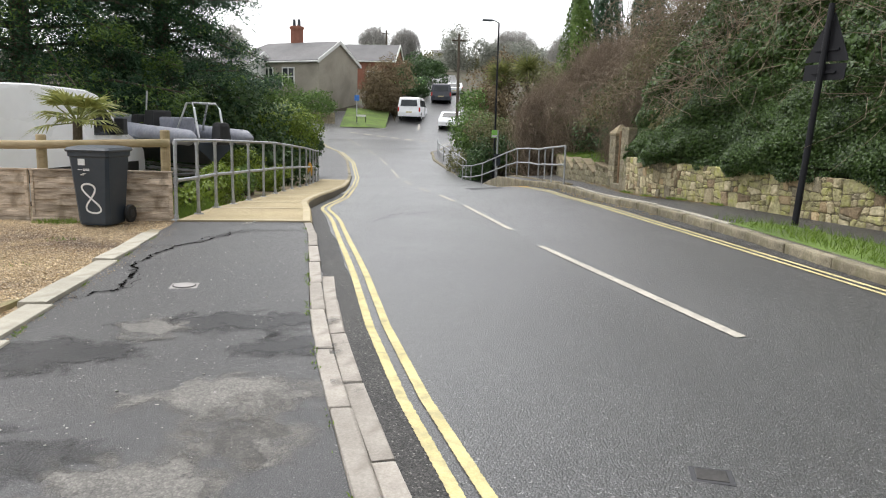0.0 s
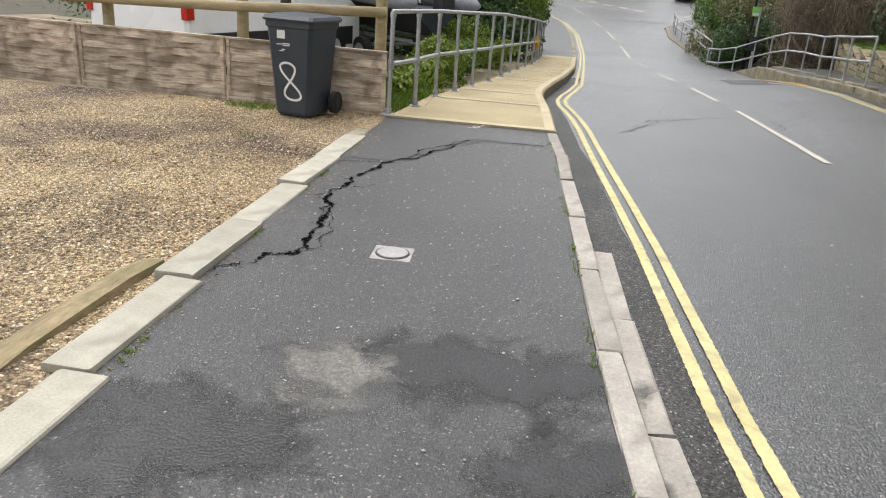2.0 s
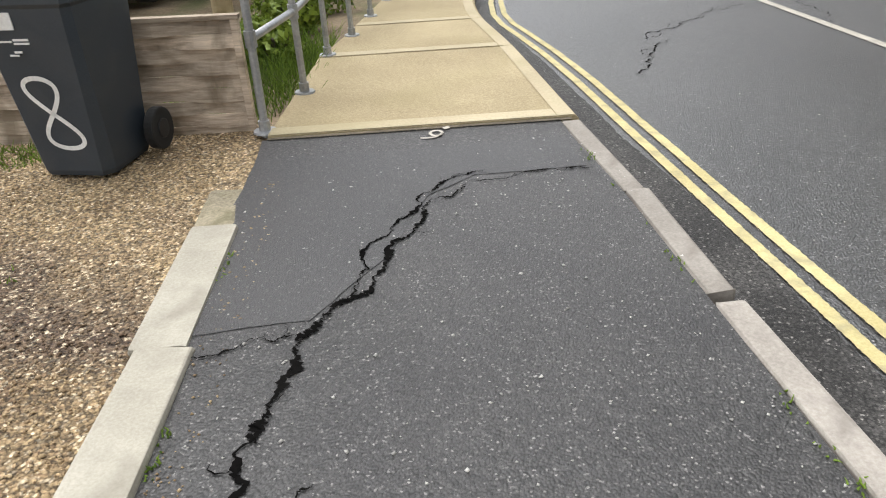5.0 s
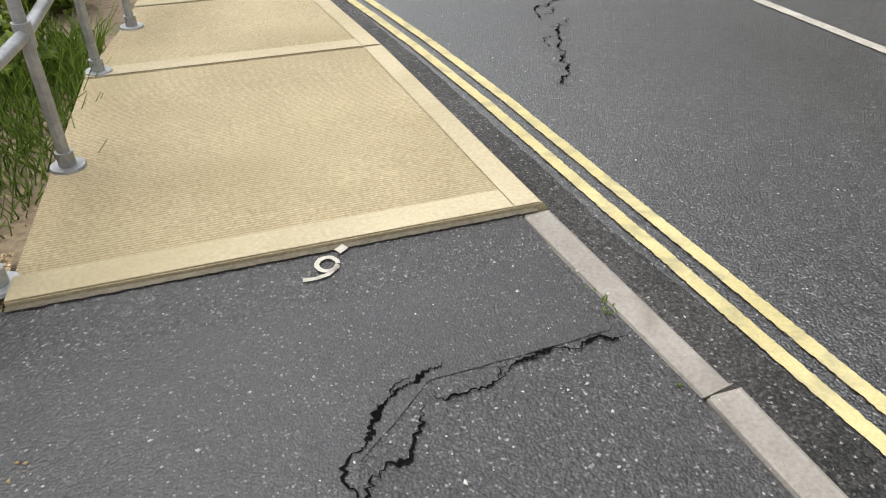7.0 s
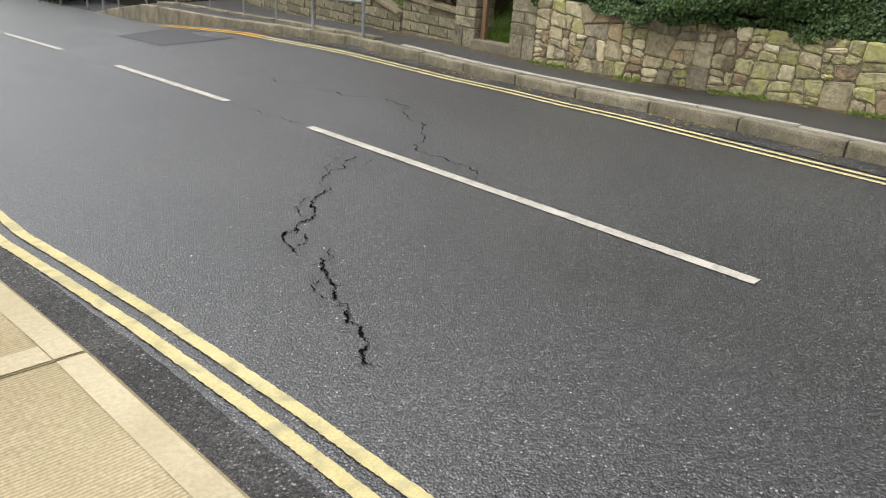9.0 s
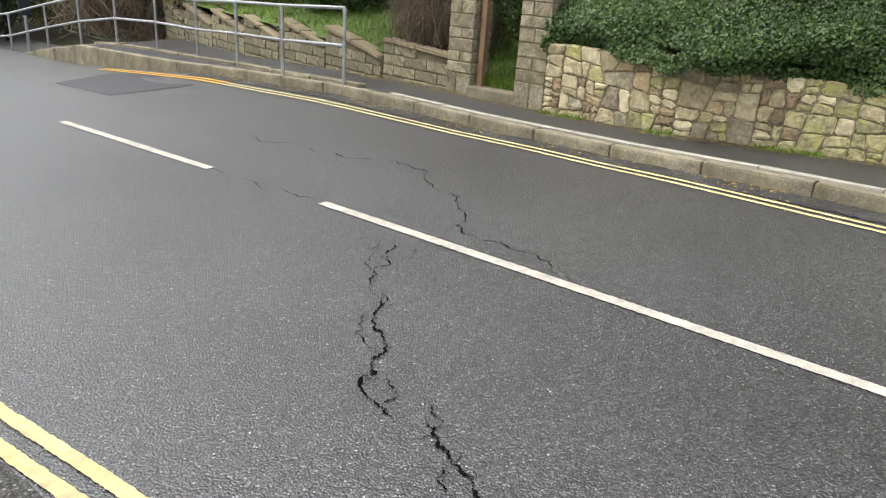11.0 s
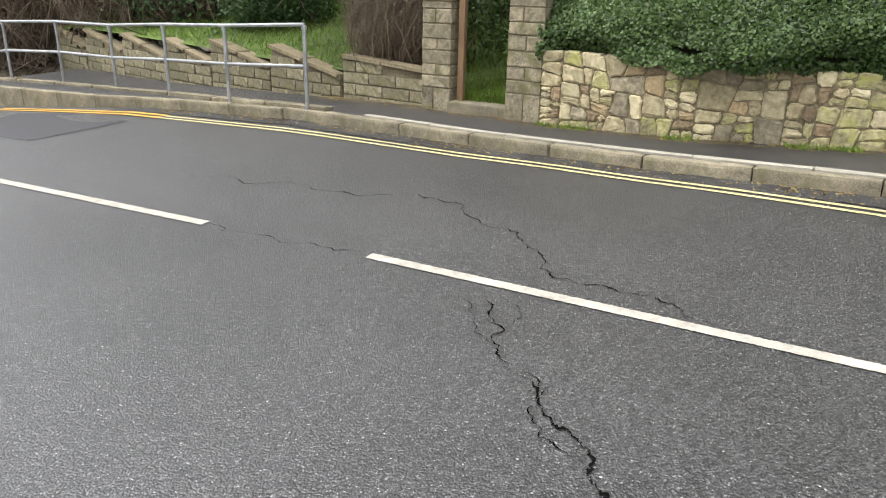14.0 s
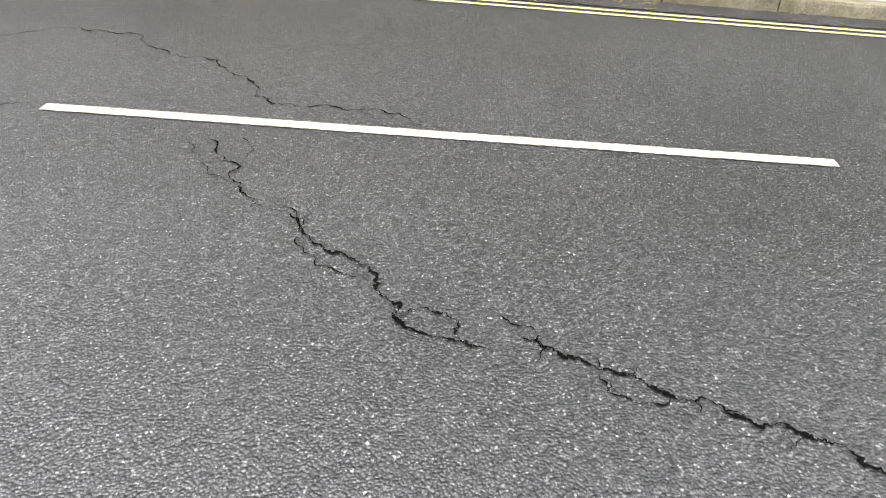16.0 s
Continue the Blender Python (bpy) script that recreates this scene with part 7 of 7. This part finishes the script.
# houses
def gable_house(name, place, turn, w, d, eaves, ridge, walls, roofm, label, windows=(), chimney=None, along="x", hip=0.0):
    h = thing(name, place, label, "house", turn=turn)
    bm = bmesh.new()
    hw, hd = w / 2, d / 2
    prof = [(-hd, -3.0), (hd, -3.0), (hd, eaves), (0, ridge), (-hd, eaves)]
    loft(bm, [[(x, y, z if k != 3 or x > 0 else (eaves if hip else ridge)) for k, (y, z) in enumerate(prof)] for x in (-hw, hw)])
    part("wall", bm, walls, h)
    o = 0.35
    bm = bmesh.new()
    ra, rb = (-hw - 0.15 + hip, hw + 0.15)
    for s in (-1, 1):
        sl = (ridge - eaves) / hd
        quad = [(-hw - 0.15, s * (hd + o), eaves - o * sl), (hw + 0.15, s * (hd + o), eaves - o * sl), (rb, 0, ridge), (ra, 0, ridge)]
        loft(bm, [[Vector(p) + Vector((0, 0, q)) for p in quad] for q in (0.02, 0.16)])
    if hip:
        quad = [(-hw - 0.15, -hd - o, eaves - 0.1), (-hw - 0.15, hd + o, eaves - 0.1), (ra, 0.02, ridge), (ra, -0.02, ridge)]
        loft(bm, [[Vector(p) + Vector((0, 0, q)) for p in quad] for q in (0.02, 0.16)])
    part("roof", bm, roofm, h, "grey slate roof")
    for s in (-1, 1):
        sl = (ridge - eaves) / hd
        bm = bmesh.new()
        loft(bm, [[(hw + 0.1 + q, s * (hd + o), eaves - o * sl - 0.12), (hw + 0.1 + q, s * (hd + o), eaves - o * sl + 0.2), (hw + 0.1 + q, 0, ridge + 0.22), (hw + 0.1 + q, 0, ridge - 0.1)] for q in (0, 0.1)])
        part("barge_board", bm, WHITEWALL, h, "white barge board")
        bm = bmesh.new()
        pipe(bm, [(-hw - 0.2, s * (hd + o + 0.06), eaves - o * sl + 0.02), (hw + 0.2, s * (hd + o + 0.06), eaves - o * sl + 0.02)], 0.07, 6)
        part("gutter", bm, WHITEWALL, h)
    for face, u, z0, ww, hh in windows:
        def at(u, z, q):
            return (u, -hd - q, z) if face == "front" else (hw + q, u, z)
        win = part("window", loft(bmesh.new(), [[at(u - ww / 2, z0, q), at(u + ww / 2, z0, q), at(u + ww / 2, z0 + hh, q), at(u - ww / 2, z0 + hh, q)] for q in (-0.05, 0.03)]), GLASS, h)
        bm = bmesh.new()
        for a0, a1, b0, b1 in ((u - ww / 2 - 0.09, u - ww / 2, z0 - 0.1, z0 + hh + 0.1), (u + ww / 2, u + ww / 2 + 0.09, z0 - 0.1, z0 + hh + 0.1), (u - ww / 2, u + ww / 2, z0 + hh, z0 + hh + 0.1), (u - ww / 2, u + ww / 2, z0 - 0.1, z0), (u - 0.04, u + 0.04, z0, z0 + hh), (u - ww / 2, u + ww / 2, z0 + hh * 0.5 - 0.03, z0 + hh * 0.5 + 0.03)):
            loft(bm, [[at(a0, b0, q), at(a1, b0, q), at(a1, b1, q), at(a0, b1, q)] for q in (-0.03, 0.06)])
        part("frame", bm, WHITEWALL, win)
    if chimney:
        cx, cy, ch = chimney
        c = part("chimney", box(bmesh.new(), (cx - 0.46, cy - 0.36, ridge - 1.0), (cx + 0.46, cy + 0.36, ridge + ch), 0.02), REDBRICK, h, "red brick chimney stack")
        part("corbel", box(bmesh.new(), (cx - 0.53, cy - 0.43, ridge + ch - 0.3), (cx + 0.53, cy + 0.43, ridge + ch - 0.08), 0.02), REDBRICK, c)
        for q in (-0.3, 0.25):
            bm = bmesh.new()
            pipe(bm, [(cx + q, cy, ridge + ch), (cx + q, cy, ridge + ch + 0.6)], [0.16, 0.13], 10)
            part("chimney_pot", bm, BINMAT, c)
    return h


gable_house("corner_house", (-6.9, 72.0, 2.2), -34, 10.2, 6.2, 4.5, 6.2, RENDER, SLATE, "rendered corner house with slate roof and brick chimney", [("front", -2.6, 2.5, 0.9, 1.3), ("front", -0.4, 2.5, 0.9, 1.3), ("front", 1.8, 2.4, 1.2, 1.4), ("front", -2.6, 0.2, 0.9, 1.3)], (0.2, 0.3, 1.7), hip=2.4)
gable_house("white_house", (-11.0, 70.0, 2.0), -24, 3.4, 4.2, 4.3, 5.2, WHITEWALL, SLATE, "white painted house end beside the corner house", [("front", -0.8, 2.2, 0.9, 1.5), ("front", 0.8, 2.2, 0.9, 1.5)])
gable_house("brick_house", (-0.2, 88.0, 4.1), -14, 9.0, 6.0, 4.2, 6.0, REDBRICK, SLATE, "red brick house with a grey roof farther up", [("front", -2.5, 1.5, 1.4, 1.4), ("front", 2.2, 1.5, 1.4, 1.4)])
gable_house("far_bungalow", (21.0, 165.0, 14.0), -10, 6, 5, 2.4, 3.4, WHITEWALL, SLATE, "white bungalow on the hill", [("front", -2.0, 0.8, 1.6, 1.1), ("front", 2.0, 0.8, 1.6, 1.1)])
gable_house("far_bungalow", (44.0, 150.0, 13.0), 8, 14, 7, 2.6, 3.6, CREAM, SLATE, "pale bungalow on the hill", [("front", -3.0, 0.8, 1.6, 1.1), ("front", 2.0, 0.8, 1.6, 1.1)])
shed = thing("green_roof_shed", (4.0, 84.0, 4.6), "low building with a bright green roof", "shed", turn=-15)
bm = bmesh.new()
box(bm, (-2.6, -1.5, -1), (2.6, 1.5, 1.1))
part("wall", bm, CREAM, shed)
bm = bmesh.new()
loft(bm, [[(x, -1.8, 1.0), (x, 0, 1.9), (x, 1.8, 1.0), (x, 1.7, 0.95), (x, -1.7, 0.95)] for x in (-2.9, 2.9)])
part("roof", bm, SIGNGREEN, shed, "green sheet roof")

bush("brown_hedge", (1.1, 66.5, 4.3), (2.2, 1.6, 2.5), 18000, 0.17, BROWNLEAF, "tall brown beech hedge at the junction corner", 150, ground=1.6, category="hedge", lumps=9)
bush("clipped_hedge", (5.0, 79.0, 5.2), (1.7, 5.0, 1.3), 9000, 0.22, DARKLEAF, "dark green clipped hedge beside the far road", 151, ground=3.6, category="hedge", lumps=7)
bush("clipped_hedge", (8.5, 96.0, 8.2), (3.2, 3.0, 1.7), 7000, 0.26, DARKLEAF, "dark hedge up the hill", 152, ground=6.4, category="hedge", lumps=7)
bush("house_shrub", (-7.2, 63.5, 2.6), (2.6, 1.6, 1.7), 12000, 0.19, SHRUB, "large shrub in front of the corner house", 153, ground=1.0, lumps=8)
bush("house_shrub", (-11.0, 60.0, 2.9), (3.5, 2.0, 2.4), 10000, 0.2, DARKLEAF, "dark shrubs below the white house", 154, ground=0.6, lumps=8)
strip("corner_lawn", [59.5 + 0.6 * i for i in range(12)], lambda y: -2.6 + (y - 59.5) * 0.1, lambda y: 1.0 + (y - 59.5) * 0.12, lambda x, y: lerp({59.5: 1.02, 61: 1.45, 66: 2.6}, y) - 0.1 * max(0, x), LAWN, 6, 0, "small bright grass corner at the junction", "verge")
steps = thing("entrance_steps", (-4.2, 61.3, 1.15), "weathered stone steps up to the corner house", "steps")
for k in range(5):
    part("step", box(bmesh.new(), (-1.4, k * 0.45, -0.6), (1.2, k * 0.45 + 0.5, 0.2 + k * 0.2), 0.02), OLDKERB, steps)
bs = thing("blue_sign", (-1.25, 60.3, 1.55), "small blue road sign on a grey post", "road sign")
bm = bmesh.new()
pipe(bm, [(0, 0, -0.2), (0, 0, 2.1)], 0.04, 8)
part("post", bm, GALV, bs)
part("plate", box(bmesh.new(), (-0.19, -0.06, 1.55), (0.19, -0.03, 1.98), 0.01), SIGNBLUE, bs)
nb = thing("name_board", (-0.9, 59.9, 1.5), "white street name board on short posts", "sign")
part("plate", box(bmesh.new(), (-0.38, -0.03, 0.35), (0.38, 0.0, 0.5), 0.006), WHITEWALL, nb)
for s in (-0.35, 0.35):
    part("post", box(bmesh.new(), (s - 0.03, 0.0, -0.1), (s + 0.03, 0.05, 0.5)), STEELBLACK, nb)
for x, y, z, h in ((5.6, 52.0, 0.0, 7.6), (3.0, 92.0, 6.0, 6.5)):
    tp = thing("utility_pole", (x, y, z), "dark wooden utility pole", "utility pole", "utility poles")
    bm = bmesh.new()
    pipe(bm, [(0, 0, -0.3), (0, 0, h)], [0.12, 0.09], 8)
    part("pole", bm, BARK, tp)
    part("crossarm", box(bmesh.new(), (-0.5, -0.05, h - 0.5), (0.5, 0.05, h - 0.4)), BARK, tp)

# far trees on the skyline, haze put into the colour of the paler ones
rng = np.random.default_rng(160)
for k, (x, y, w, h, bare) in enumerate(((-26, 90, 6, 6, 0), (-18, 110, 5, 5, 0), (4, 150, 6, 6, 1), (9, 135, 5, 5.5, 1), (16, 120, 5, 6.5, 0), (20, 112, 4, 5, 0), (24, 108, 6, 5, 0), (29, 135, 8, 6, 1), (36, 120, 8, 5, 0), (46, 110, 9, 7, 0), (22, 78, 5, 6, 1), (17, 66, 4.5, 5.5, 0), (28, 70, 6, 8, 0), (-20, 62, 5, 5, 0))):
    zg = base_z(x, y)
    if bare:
        bare_bush("bare_tree", (x, y, zg + h * 0.75), (w * 0.5, w * 0.5, h * 0.5), 2600, 0.03, HAZETWIG, "leafless winter tree on the skyline", 170 + k, zg, "tree")
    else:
        bush("skyline_tree", (x, y, zg + h * 0.6), (w * 0.5, w * 0.5, h * 0.45), 5200, 0.3, HAZETREE if y > 85 else OLIVE, "rounded evergreen tree on the skyline", 170 + k, ground=zg, category="tree", lumps=7)
# hedge banks closing the view behind the start of the walk
bush("hedge_behind", (-9.0, -16.0, 1.3), (7.0, 2.0, 1.6), 4000, 0.25, DARKLEAF, "evergreen hedge across the drive", 190, ground=-0.2, category="hedge", lumps=7)

# two in three of these hedges take the leaf colour paled for haze
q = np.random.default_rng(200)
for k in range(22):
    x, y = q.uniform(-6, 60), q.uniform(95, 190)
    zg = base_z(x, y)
    bush("hillside_hedge", (x, y, zg + 1.2), (q.uniform(3, 7), 2.5, q.uniform(1.4, 2.6)), 1800, 0.45, HAZETREE if k % 3 else OLIVE, "hedge on the far hillside, mostly in haze-paled leaves", 210 + k, ground=zg, category="hedge", lumps=6)
